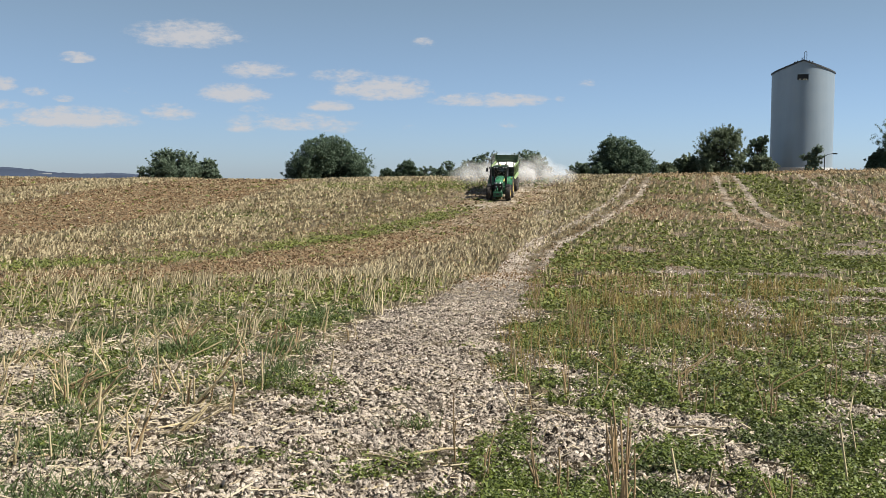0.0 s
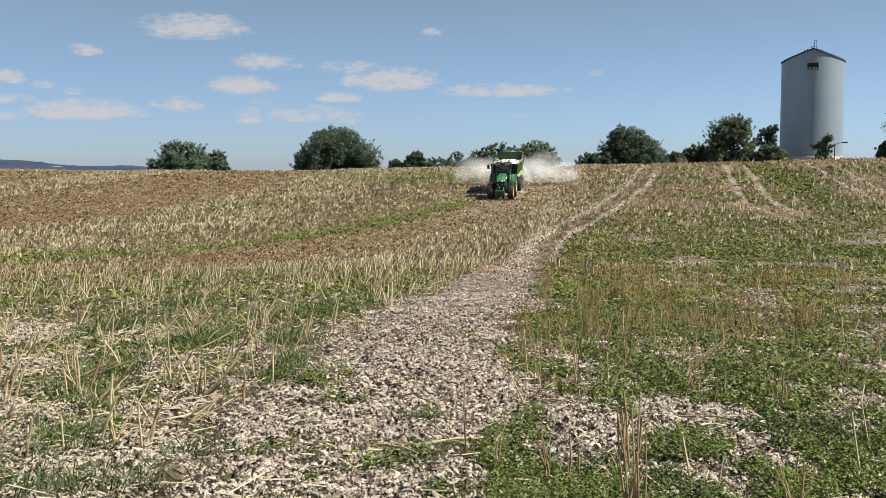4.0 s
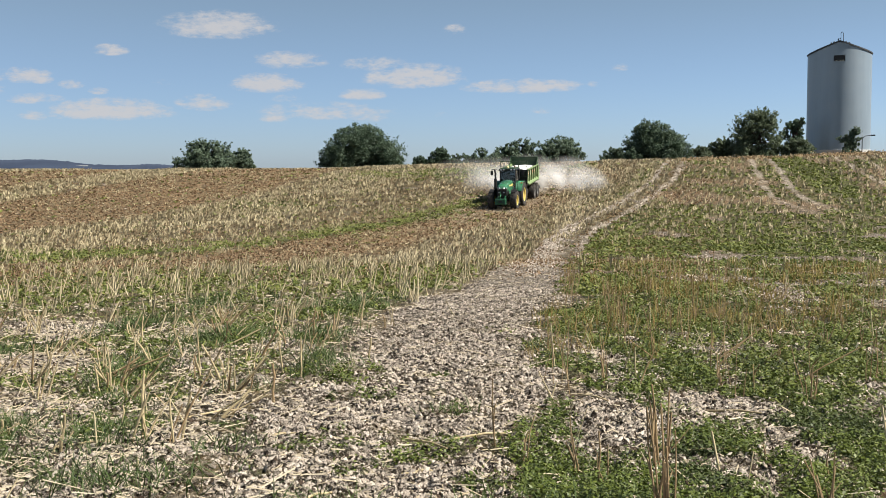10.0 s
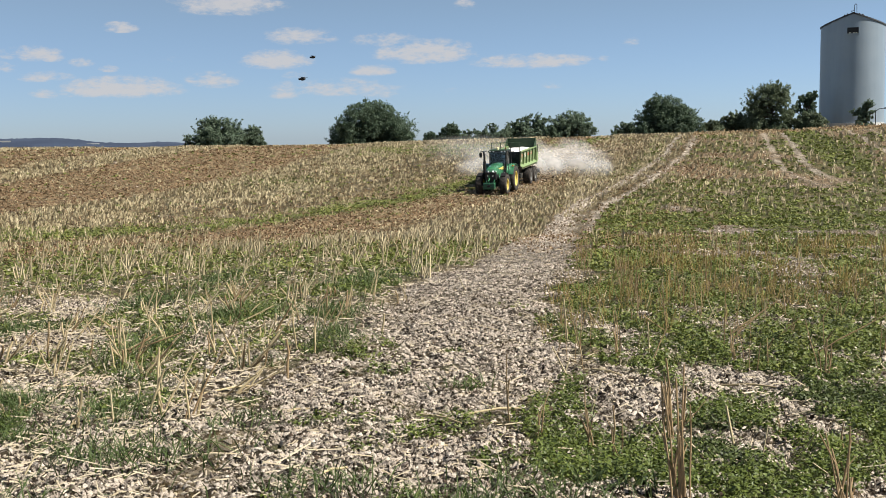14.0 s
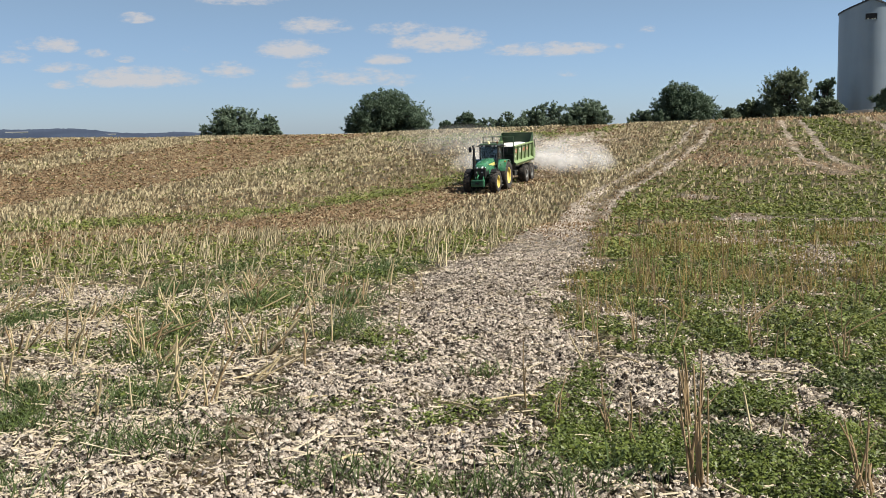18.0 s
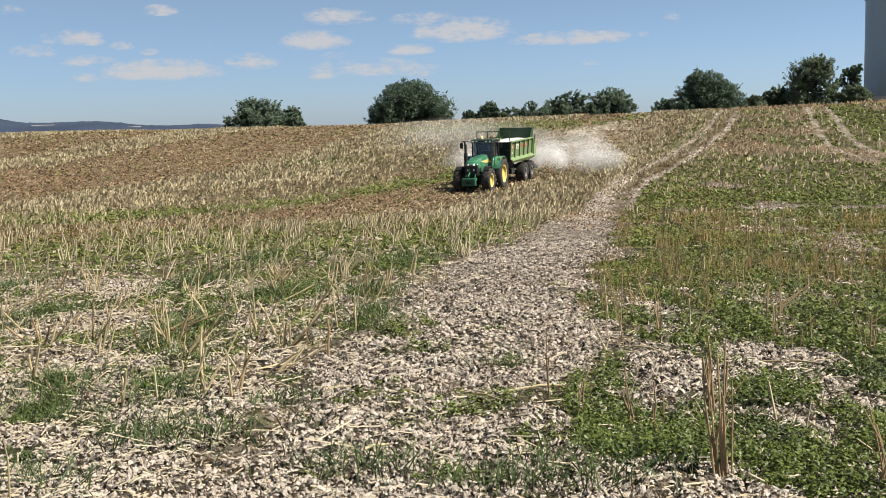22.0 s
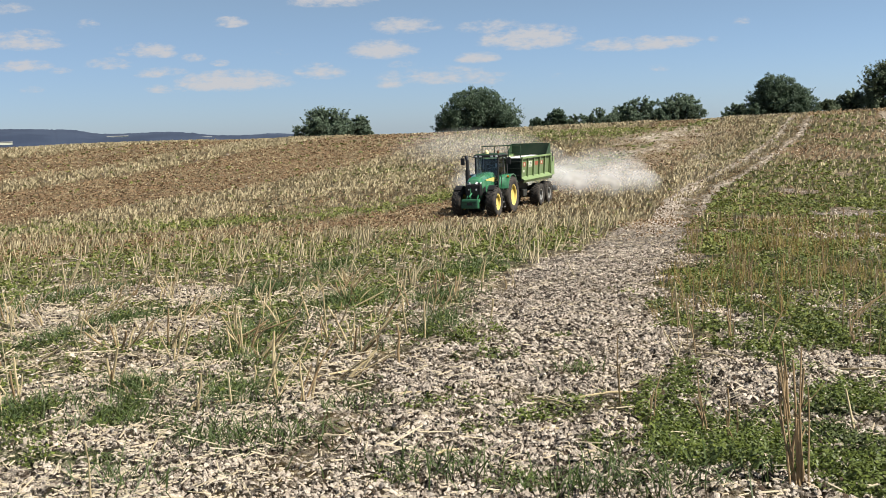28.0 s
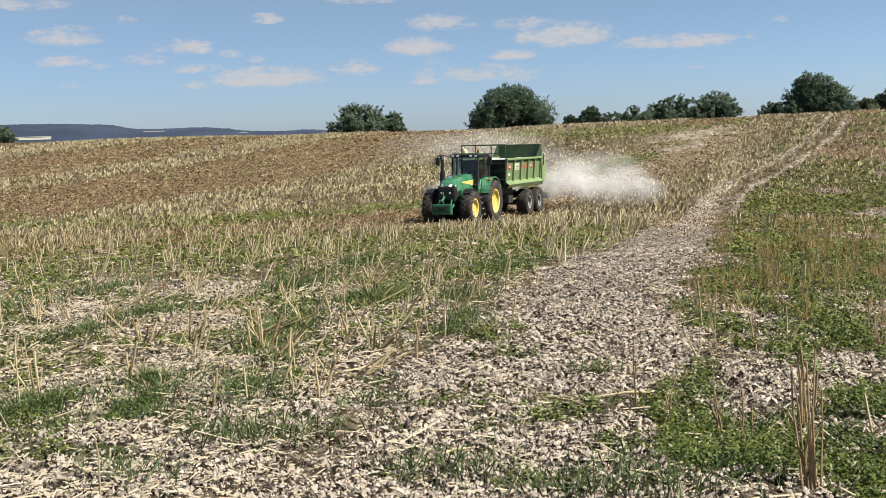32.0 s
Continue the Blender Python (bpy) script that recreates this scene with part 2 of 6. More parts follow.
def clod_build(tree, b):
    """Crumbs of clay: most bleached dry, some dark brown, darkened further for gap shade."""
    at = wire(tree, "ShaderNodeTexCoord").outputs["Object"]
    pick = wire(tree, "ShaderNodeNewGeometry").outputs["Random Per Island"]
    other = calc(tree, "FRACT", calc(tree, "MULTIPLY", pick, 17.3))
    c = blend(tree, other, (0.568, 0.494, 0.408), (0.396, 0.331, 0.262))
    c = blend(tree, ramp(tree, pick, 0.74, 0.9), c, (0.065, 0.046, 0.032))
    fine = cloudy(tree, at, 120.0, 3.0, 0.7)
    c = blend(tree, calc(tree, "MULTIPLY", ramp(tree, fine, 0.54, 0.66), 0.7), c, (0.095, 0.071, 0.052))
    tree.links.new(c, b.inputs["Base Color"])
    b.inputs["Roughness"].default_value, b.inputs["Specular IOR Level"].default_value = 0.95, 0.15
    tree.links.new(wire(tree, "ShaderNodeBump", {"Strength": 0.8, "Distance": 0.012, "Height": fine}).outputs[0], b.inputs["Normal"])


CLOD = shader("dry clay clod", clod_build)


def veil_build(tree, b):
    """A thin billow of dust; each sheet carries how dense it is."""
    soft = wire_field(tree, "soft")
    at = wire(tree, "ShaderNodeTexCoord").outputs["Object"]
    density = calc(tree, "MULTIPLY", soft, calc(tree, "ADD", 0.65, calc(tree, "MULTIPLY", ramp(tree, cloudy(tree, at, 0.7, 2.0), 0.3, 0.7), 0.5)))
    front = wire(tree, "ShaderNodeBsdfDiffuse", {0: (0.66, 0.65, 0.635, 1)})
    through_ = wire(tree, "ShaderNodeBsdfTranslucent", {0: (0.66, 0.65, 0.635, 1)})
    lit = wire(tree, "ShaderNodeMixShader", {0: 0.3, 1: front.outputs[0], 2: through_.outputs[0]})
    clear = wire(tree, "ShaderNodeBsdfTransparent", {})
    mix = wire(tree, "ShaderNodeMixShader", {0: density, 1: clear.outputs[0], 2: lit.outputs[0]})
    tree.links.new(mix.outputs[0], tree.nodes["Material Output"].inputs[0])


def wire_field(tree, name):
    node = tree.nodes.new("ShaderNodeAttribute")
    node.attribute_name = name
    return node.outputs["Fac"]


DUST_VEIL = shader("thin lime dust", veil_build)
INSECT = surface("dark insect", (0.017, 0.015, 0.012), 0.5)


def glass_build(tree, b):
    b.inputs["Base Color"].default_value = (0.5, 0.57, 0.6, 1)
    b.inputs["Roughness"].default_value = 0.03
    b.inputs["Transmission Weight"].default_value = 1.0
    b.inputs["IOR"].default_value = 1.42


GLASS = shader("tinted cab glass", glass_build)


def silo_build(tree, b):
    at = wire(tree, "ShaderNodeTexCoord").outputs["Object"]
    xyz = wire(tree, "ShaderNodeSeparateXYZ", {0: at})
    streak = wire(tree, "ShaderNodeCombineXYZ", {0: xyz.outputs[0], 1: xyz.outputs[1], 2: calc(tree, "MULTIPLY", xyz.outputs[2], 0.08)}).outputs[0]
    runs, wide = cloudy(tree, streak, 1.6, 5.0), cloudy(tree, at, 0.35)
    c = blend(tree, ramp(tree, runs, 0.35, 0.7), (0.252, 0.305, 0.346), (0.234, 0.284, 0.322))
    c = blend(tree, calc(tree, "MULTIPLY", ramp(tree, wide, 0.4, 0.65), 0.4), c, (0.285, 0.33, 0.365))
    tree.links.new(c, b.inputs["Base Color"])
    b.inputs["Metallic"].default_value, b.inputs["Roughness"].default_value = 0.3, 0.42


SILO_METAL = shader("weathered galvanised sheet", silo_build)


def ground_build(tree, b):
    """Clay soil; what grows and lies on it comes from the fields of the plan that the sheet carries."""
    at = wire(tree, "ShaderNodeTexCoord").outputs["Object"]
    plan = {k: wire_field(tree, k) for k in ("green", "orange", "pale", "chalk")}
    wide, mid, fine = cloudy(tree, at, 0.5, 3.0), cloudy(tree, at, 3.0, 6.0, 0.75), cloudy(tree, at, 28.0, 5.0, 0.75)
    patchy = cloudy(tree, at, 0.9, 5.0, 0.7)
    crumbs = wire(tree, "ShaderNodeTexVoronoi", {"Vector": at, "Scale": 22.0})
    # near-black noise in soil, pale, rust and herb partly stands for shade in gaps
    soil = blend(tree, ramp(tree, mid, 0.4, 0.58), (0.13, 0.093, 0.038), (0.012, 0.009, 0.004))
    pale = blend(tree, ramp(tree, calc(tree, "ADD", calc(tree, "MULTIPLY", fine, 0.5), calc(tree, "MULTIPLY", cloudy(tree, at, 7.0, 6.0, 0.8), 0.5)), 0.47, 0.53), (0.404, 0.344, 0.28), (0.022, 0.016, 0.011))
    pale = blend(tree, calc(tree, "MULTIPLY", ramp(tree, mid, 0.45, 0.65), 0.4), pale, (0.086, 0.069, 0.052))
    c = blend(tree, plan["pale"], soil, pale)
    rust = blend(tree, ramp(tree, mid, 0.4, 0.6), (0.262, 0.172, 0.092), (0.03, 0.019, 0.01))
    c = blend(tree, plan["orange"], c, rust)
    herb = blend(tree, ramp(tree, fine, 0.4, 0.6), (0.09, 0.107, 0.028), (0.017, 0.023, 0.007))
    spread = ramp(tree, calc(tree, "ADD", plan["green"], calc(tree, "MULTIPLY", calc(tree, "SUBTRACT", mid, 0.5), 1.8)), 0.25, 0.8)
    c = blend(tree, calc(tree, "MULTIPLY", spread, 0.85), c, herb)
    chaff = cloudy(tree, at, 5.0, 6.0, 0.8)
    straw = ramp(tree, calc(tree, "ADD", calc(tree, "MULTIPLY", patchy, 0.35), calc(tree, "MULTIPLY", chaff, 0.65)), 0.49, 0.56)
    c = blend(tree, calc(tree, "MULTIPLY", straw, calc(tree, "SUBTRACT", 0.3, calc(tree, "MULTIPLY", plan["pale"], 0.26))), c, (0.31, 0.254, 0.15))
    chalk = blend(tree, ramp(tree, mid, 0.44, 0.58), (0.482, 0.417, 0.323), (0.112, 0.086, 0.06))
    c = blend(tree, plan["chalk"], c, chalk)
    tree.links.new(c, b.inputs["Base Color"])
    b.inputs["Roughness"].default_value = 0.95
    b.inputs["Specular IOR Level"].default_value = 0.15
    high = calc(tree, "ADD", calc(tree, "MULTIPLY", fine, 0.7), calc(tree, "MULTIPLY", crumbs.outputs[0], 0.5))
    high = calc(tree, "ADD", high, calc(tree, "MULTIPLY", mid, 2.0))
    relief = wire(tree, "ShaderNodeBump", {"Strength": 1.0, "Distance": 0.07, "Height": high})
    tree.links.new(relief.outputs[0], b.inputs["Normal"])


GROUND = shader("clay field soil", ground_build)


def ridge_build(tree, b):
    """Wooded hills kilometres off; the blue of the air between is put into their colour."""
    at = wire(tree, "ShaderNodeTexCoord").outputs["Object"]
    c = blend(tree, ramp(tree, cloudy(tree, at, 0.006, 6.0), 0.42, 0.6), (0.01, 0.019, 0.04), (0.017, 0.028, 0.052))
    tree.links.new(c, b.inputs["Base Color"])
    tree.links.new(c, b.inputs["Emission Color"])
    # a faint glow stands in for haze; the hills give off no light
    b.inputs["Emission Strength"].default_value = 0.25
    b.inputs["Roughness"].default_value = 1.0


RIDGE = shader("haze-tinted far woods", ridge_build)


# ---- shape helpers ----
def mesh_object(name, bm, material, smooth=False):
    me = bpy.data.meshes.new(name)
    bm.to_mesh(me)
    bm.free()
    me.materials.append(material)
    if smooth:
        me.polygons.foreach_set("use_smooth", [True] * len(me.polygons))
    return new(name, me)


def part(name, bm, material, parent, label="", smooth=False, at=None):
    ob = mesh_object(name, bm, material, smooth)
    ob.parent = parent
    if at is not None:
        ob.matrix_basis = at
    return tagged(ob, label)


def arrays_object(name, verts, faces, material, smooth=False):
    """One mesh from arrays; every face has the same number of corners."""
    me = bpy.data.meshes.new(name)
    n, k = len(faces), faces.shape[1]
    me.vertices.add(len(verts))
    me.vertices.foreach_set("co", np.ascontiguousarray(verts, dtype=np.float32).ravel())
    me.loops.add(n * k)
    me.loops.foreach_set("vertex_index", np.ascontiguousarray(faces, dtype=np.int32).ravel())
    me.polygons.add(n)
    me.polygons.foreach_set("loop_start", np.arange(0, n * k, k, dtype=np.int32))
    if smooth:
        me.polygons.foreach_set("use_smooth", np.ones(n, dtype=bool))
    me.update(calc_edges=True)
    me.materials.append(material)
    return new(name, me)


def block(bm, x0, x1, y0, y1, z0, z1, bevel=0.02, taper=None):
    """A bevelled box added to bm. taper: (x, y) scale of its top face."""
    made = bmesh.ops.create_cube(bm, size=1.0)["verts"]
    for v in made:
        top = v.co.z > 0
        sx, sy = taper if taper and top else (1, 1)
        v.co = ((x0 + x1) / 2 + v.co.x * (x1 - x0) * sx, (y0 + y1) / 2 + v.co.y * (y1 - y0) * sy, z1 if top else z0)
    if bevel:
        edges = list({e for v in made for e in v.link_edges})
        bmesh.ops.bevel(bm, geom=edges, offset=bevel, segments=2, affect="EDGES", profile=0.6)
    return bm


def rod(bm, a, b, r, r2=None, sides=10):
    """A round bar from a to b added to bm."""
    a, b = Vector(a), Vector(b)
    made = bmesh.ops.create_cone(bm, cap_ends=True, segments=sides, radius1=r, radius2=r if r2 is None else r2, depth=(b - a).length)["verts"]
    turn = (b - a).to_track_quat("Z", "Y").to_matrix().to_4x4()
    bmesh.ops.transform(bm, matrix=Matrix.Translation((a + b) / 2) @ turn, verts=made)
    return bm


def pipe(bm, points, r, sides=10):
    for a, b in zip(points, points[1:]):
        rod(bm, a, b, r, sides=sides)
    for p in points[1:-1]:
        made = bmesh.ops.create_icosphere(bm, subdivisions=1, radius=r)["verts"]
        bmesh.ops.translate(bm, verts=made, vec=p)
    return bm


def lathe(bm, profile, sides=40, axis="X"):
    """Turns a profile of (radius, along) about the X or Z axis."""
    rings = []
    for r, s in profile:
        ring = []
        for k in range(sides):
            a = 2 * math.pi * k / sides
            ring.append(bm.verts.new((s, r * math.cos(a), r * math.sin(a)) if axis == "X" else (r * math.cos(a), r * math.sin(a), s)))
        rings.append(ring)
    for p, q in zip(rings, rings[1:]):
        for k in range(sides):
            bm.faces.new((p[k], p[(k + 1) % sides], q[(k + 1) % sides], q[k]))
    bmesh.ops.recalc_face_normals(bm, faces=bm.faces)
    return bm


def prism(bm, outline, x0, x1, bevel=0.0):
    """An outline of (y, z) carried from x0 to x1."""
    a = [bm.verts.new((x0, y, z)) for y, z in outline]
    b = [bm.verts.new((x1, y, z)) for y, z in outline]
    n = len(outline)
    faces = [bm.faces.new(a), bm.faces.new(b[::-1])]
    for k in range(n):
        faces.append(bm.faces.new((a[k], b[k], b[(k + 1) % n], a[(k + 1) % n])))
    bmesh.ops.recalc_face_normals(bm, faces=faces)
    if bevel:
        bmesh.ops.bevel(bm, geom=list({e for f in faces for e in f.edges}), offset=bevel, segments=2, affect="EDGES")
    return bm


def empty(name, m=None):
    ob = new(name)
    ob.empty_display_size = 0.3
    if m is not None:
        ob.matrix_basis = m
    return ob

# ---- the lie of the land: metres from the viewer against height; the crest against bearing ----
PROFILE = [(0, 0.0), (6, -0.2), (12, -0.46), (19, -0.82), (29, -1.4), (40, -2.15), (53, -3.19), (60, -3.38), (70, -3.42), (80, -3.2),
           (92, -2.66), (104, -1.86), (115, -0.97), (128, 0.3), (140, 1.02), (150, 1.22), (165, 1.0), (200, -1.5), (300, -9.0),
           (600, -24.0), (1500, -30.0), (4600, -30.0)]
CREST = [(-180, -2.0), (-60, -0.1), (-40, -0.1), (-30, -0.28), (-16, -0.42), (-6, -0.3), (0, 0.0), (6, 0.25), (10, 0.46), (14, 0.7), (20, 1.15), (35, 1.6), (70, 1.3), (180, -2.0)]
def hermite(q, table):
    """A smooth curve through a table of pairs."""
    xs, ys = np.array(table, float).T
    m = np.gradient(ys, xs)
    i = np.clip(np.searchsorted(xs, q) - 1, 0, len(xs) - 2)
    w = xs[i + 1] - xs[i]
    u = np.clip((q - xs[i]) / w, 0, 1)
    return ((1 + 2 * u) * (1 - u) ** 2 * ys[i] + u * (1 - u) ** 2 * w * m[i] + u * u * (3 - 2 * u) * ys[i + 1] - u * u * (1 - u) * w * m[i + 1])
def height(x, y):
    x, y = np.asarray(x, float), np.asarray(y, float)
    r, a = np.hypot(x, y), np.degrees(np.arctan2(x, y))
    u = np.clip((r - 78) / 70, 0, 1)
    v = np.clip((r - 150) / 450, 0, 1)
    return hermite(r, PROFILE) + hermite(a, CREST) * u * u * (3 - 2 * u) * (1 - v)

def lattice(i, j, seed):
    v = np.sin(i * 127.1 + j * 311.7 + seed * 74.7) * 43758.5453
    return v - np.floor(v)


def mottle(x, y, size, seed=0):
    """Smooth noise from 0 to 1 with features of that size in metres."""
    x, y = x / size, y / size
    i, j = np.floor(x), np.floor(y)
    u, v = x - i, y - j
    u, v = u * u * (3 - 2 * u), v * v * (3 - 2 * v)
    a = lattice(i, j, seed) * (1 - u) + lattice(i + 1, j, seed) * u
    b = lattice(i, j + 1, seed) * (1 - u) + lattice(i + 1, j + 1, seed) * u
    return a * (1 - v) + b * v


def soft_step(v, low, high):
    u = np.clip((v - low) / (high - low), 0, 1)
    return u * u * (3 - 2 * u)


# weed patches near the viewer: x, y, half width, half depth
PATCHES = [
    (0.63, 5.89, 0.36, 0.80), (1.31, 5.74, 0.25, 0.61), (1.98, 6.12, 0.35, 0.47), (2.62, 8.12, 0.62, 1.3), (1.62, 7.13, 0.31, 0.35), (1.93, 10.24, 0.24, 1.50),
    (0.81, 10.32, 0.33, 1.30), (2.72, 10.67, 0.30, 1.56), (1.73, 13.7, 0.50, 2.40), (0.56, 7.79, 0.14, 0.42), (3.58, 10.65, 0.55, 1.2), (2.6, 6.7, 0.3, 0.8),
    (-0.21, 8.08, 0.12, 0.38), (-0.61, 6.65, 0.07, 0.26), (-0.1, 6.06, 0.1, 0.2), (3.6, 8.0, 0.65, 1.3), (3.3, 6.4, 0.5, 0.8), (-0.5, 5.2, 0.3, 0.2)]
FAR_PATCHES = [
    (-3.22, 7.01, 0.16, 0.95), (-2.62, 7.25, 0.24, 0.55), (-3.29, 10.2, 0.36, 1.20), (-2.94, 12.83, 0.42, 1.07), (-5.46, 11.8, 0.42, 1.30), (-4.79, 15.3, 0.30, 1.45),
    (-4.64, 18.96, 0.41, 2.32), (-1.59, 10.7, 0.20, 0.90), (-1.93, 13.2, 0.38, 1.02), (-3.92, 6.60, 0.31, 0.70), (-3.48, 7.54, 0.13, 0.36), (-5.52, 10.38, 0.22, 0.50),
    (-7.78, 12.75, 0.40, 1.50), (-7.70, 15.48, 0.40, 1.62), (3.11, 15.47, 0.60, 3.20), (2.4, 18.2, 1.2, 4.6), (3.1, 27.0, 1.35, 12.0), (5.2, 22.4, 1.3, 5.2), (-2.1, 18.2, 0.56, 1.77), (4.6, 13.4, 0.8, 2.2)]
# patches of bare crusted soil among the weeds
CRUSTS = [(1.95, 8.55, 0.6, 0.6), (0.98, 7.76, 0.42, 0.95), (1.77, 13.16, 0.26, 1.0), (1.94, 5.43, 0.14, 0.27), (2.07, 6.75, 0.21, 0.27), (12.0, 44.0, 2.4, 7.0), (12.7, 73.6, 1.8, 3.5), (12.0, 55.7, 1.8, 3.0), (26.5, 70.5, 3.4, 2.6), (0.84, 5.3, 0.17, 0.14)]
# the bare track, the swath lines and the tramlines, as x against y
TRACK = [(0, -0.6), (6, -0.7), (9.6, -0.65), (14.4, -0.25), (25.7, 0.9), (42, 2.4), (59, 4.0), (78, 7.1), (91, 11.2), (103, 15.1), (115, 19.0), (131, 23.0), (170, 33.0)]
TRACK_HALF = [(0, 1.0), (6, 1.05), (14, 1.15), (26, 1.15), (42, 1.15), (55, 1.1), (80, 1.2), (170, 1.2)]
# the line that the spreader drove before, dusty with lime
OLD_LINE = [(0, -4.0), (50, 2.9), (67.5, 5.1), (80.6, 6.7), (93.2, 8.2), (104, 9.5), (170, 17.5)]
SWATH = [(0, -26.0), (20, -24.0), (32, -22.0), (45.6, -18.5), (60.4, -15.1), (74.6, -12.1), (84, -8.0), (97.5, -4.2), (118, 0.6), (140, 5.0), (170, 11.0)]
# where the flattened green strip lies, as y against x; the swaths beyond run beside it
BAND = [(-70, 54.0), (-40, 57.5), (-28.6, 59.1), (-22.3, 60.5), (-16.2, 64.6), (-11.7, 74.0), (-8.7, 80.0), (-6.3, 85.3), (0, 101.0), (10, 128.0), (60, 260.0)]
PATH_HALF = [(0, 1.1), (30, 1.1), (52, 0.95), (66, 0.65), (80, 0.4), (170, 0.4)]
TRAM_RIGHT = [(0, 36.0), (60, 32.0), (75.8, 29.3), (84, 28.2), (91, 27.4), (102, 28.1), (113, 30.2), (130, 33.4), (170, 42.0)]
TRAM_FAR = [(0, 34.0), (80, 37.0), (95, 38.2), (104, 39.4), (115.5, 40.7), (126, 42.3), (170, 50.0)]
# a plain green strip without stubble between the tramlines
GREEN_STRIP = [(0, 27.0), (95, 32.2), (99, 32.8), (110, 34.4), (125, 35.7), (170, 41.0)]


def belt(v, low, high, soft):
    return soft_step(v, low - soft, low + soft) * (1 - soft_step(v, high - soft, high + soft))


def limed(x, y):
    """Where lime from the last pass has whitened the slope."""
    return np.exp(-((x - (4.6 + 0.25 * (y - 108))) / 4.2) ** 2) * (0.3 * soft_step(y, 80, 92) + 0.7 * soft_step(y, 102, 114)) * (1 - soft_step(y, 122, 134)) * (0.45 + 0.9 * soft_step(mottle(x, y, 2.2, 23), 0.3, 0.65))


def beyond(x, y):
    """Metres beyond the flattened green strip, uneven at its edges."""
    return y - hermite(x, BAND) + 3.0 * (mottle(x, y, 5.0, 57) - 0.5)


def plan(x, y):
    """How green, how rusty and how bare and pale the field is at a place, each 0 to 1, and the distances right of the track and of the swath line."""
    r = np.hypot(x, y)
    side = x - hermite(y, TRACK)
    half = hermite(y, TRACK_HALF)
    swath = x - hermite(y, SWATH)
    n1, n2, n3, n4 = mottle(x, y, 0.9, 1), mottle(x, y, 2.6, 2), mottle(x, y, 0.35, 3), mottle(x, y, 7.0, 4)
    edge = side + (n1 - 0.5) * 0.9 + (n3 - 0.5) * 0.4
    bare = soft_step(half + 0.15 - np.abs(edge), -0.15, 0.5) * (1 - soft_step(y + 14 * (n1 - 0.5), 40, 66)) * (1 - 0.3 * soft_step(n3, 0.4, 0.8))
    rut_half = 0.34 + 0.3 * (n1 - 0.5) + 0.15 * (n3 - 0.5)
    ruts = np.maximum.reduce([soft_step(rut_half - np.abs(np.abs(d) - g), -0.12, 0.15) * w for d, g, w in (
        (side - 0.3, 1.15, soft_step(y, 50, 62) * (0.6 + 0.5 * n1)), (x - hermite(y, TRAM_RIGHT), 1.2, soft_step(y, 76, 100) * (0.5 + 0.5 * n1)), (x - hermite(y, TRAM_FAR), 1.1, soft_step(y, 82, 98) * (0.5 + 0.5 * n1)))])
    right = soft_step(edge, half * 0.8, half * 0.8 + 0.7)
    left = soft_step(-edge, half * 0.8, half * 0.8 + 0.7)
    near_left = left * (1 - soft_step(y + 0.45 * (x + 6), 15.0, 18.0))
    far_left = left * (1 - near_left)
    lines = mottle(swath * 1.0, y * 0.06, 1.3, 6)
    blotch = soft_step(0.55 * n1 + 0.45 * n2, 0.46, 0.6)
    green = right * (0.62 + 0.42 * blotch) * (1 - 0.25 * soft_step(y, 60, 120)) * (1 - 0.75 * soft_step(n2 * 0.6 + n4 * 0.4, 0.55, 0.68) * soft_step(x + 0.15 * y, 3.5, 6.0))
    green += near_left * (0.12 + 0.75 * soft_step(0.45 * n1 + 0.3 * n2 + 0.25 * n3, 0.5, 0.62))
    green += far_left * (0.2 + 0.22 * (1 - soft_step(y, 30, 60)) + 0.3 * soft_step(lines * 0.6 + n2 * 0.4, 0.5, 0.7) * (0.35 + 0.65 * (1 - soft_step(np.abs(swath), 4, 10))))
    strip_w = beyond(x, y)
    green += far_left * 1.05 * np.exp(-((strip_w + 1.0) / 3.0) ** 2) * (0.5 + 0.8 * n1) * (1 - 0.6 * belt(x, -20, -13, 2))
    green += far_left * 0.6 * np.exp(-((x + 17.7) / 4.5) ** 2 - ((y - 98) / 6.5) ** 2) * (0.5 + 0.8 * n1)
    green += far_left * 0.55 * np.exp(-((side + 2.4) / 1.0) ** 2) * (1 - soft_step(y, 45, 60)) * soft_step(n1, 0.3, 0.6)
    strip = np.abs(x - hermite(y, GREEN_STRIP)) - 1.9 * soft_step(y, 93, 103) + 0.8 * (n1 - 0.5)
    plain = right * (1 - soft_step(strip, -0.4, 0.5)) * soft_step(y, 92, 97)
    dry = right * soft_step(y, 82, 96) * soft_step(0.5 * n2 + 0.5 * n4, 0.42, 0.62) * (1 - plain)
    green += plain * 0.7 + right * 0.15 * soft_step(y, 45, 60) - 0.55 * dry
    green = green * (1 - right * 0.75 * belt(y, 13, 36, 4) * soft_step(side, 3.2, 5.5) * soft_step(0.5 * n1 + 0.5 * n2, 0.36, 0.6))
    green = green * (1 - right * 0.38 * (1 - soft_step(0.45 * n1 + 0.55 * n3, 0.34, 0.56)))
    # olive growth below the crest and beside the far track
    green += far_left * 0.7 * np.exp(-((x + 3.0) / 11.0) ** 2 - ((y - 128) / 5.0) ** 2) * soft_step(n1 * 0.5 + n2 * 0.5, 0.3, 0.55)
    green += 0.6 * np.exp(-((side + 1.6) / 1.8) ** 2) * soft_step(y, 92, 104) * (0.4 + 0.9 * n1)
    green *= 1 - 0.8 * np.clip(limed(x, y), 0, 1)
    spots = np.zeros_like(x)
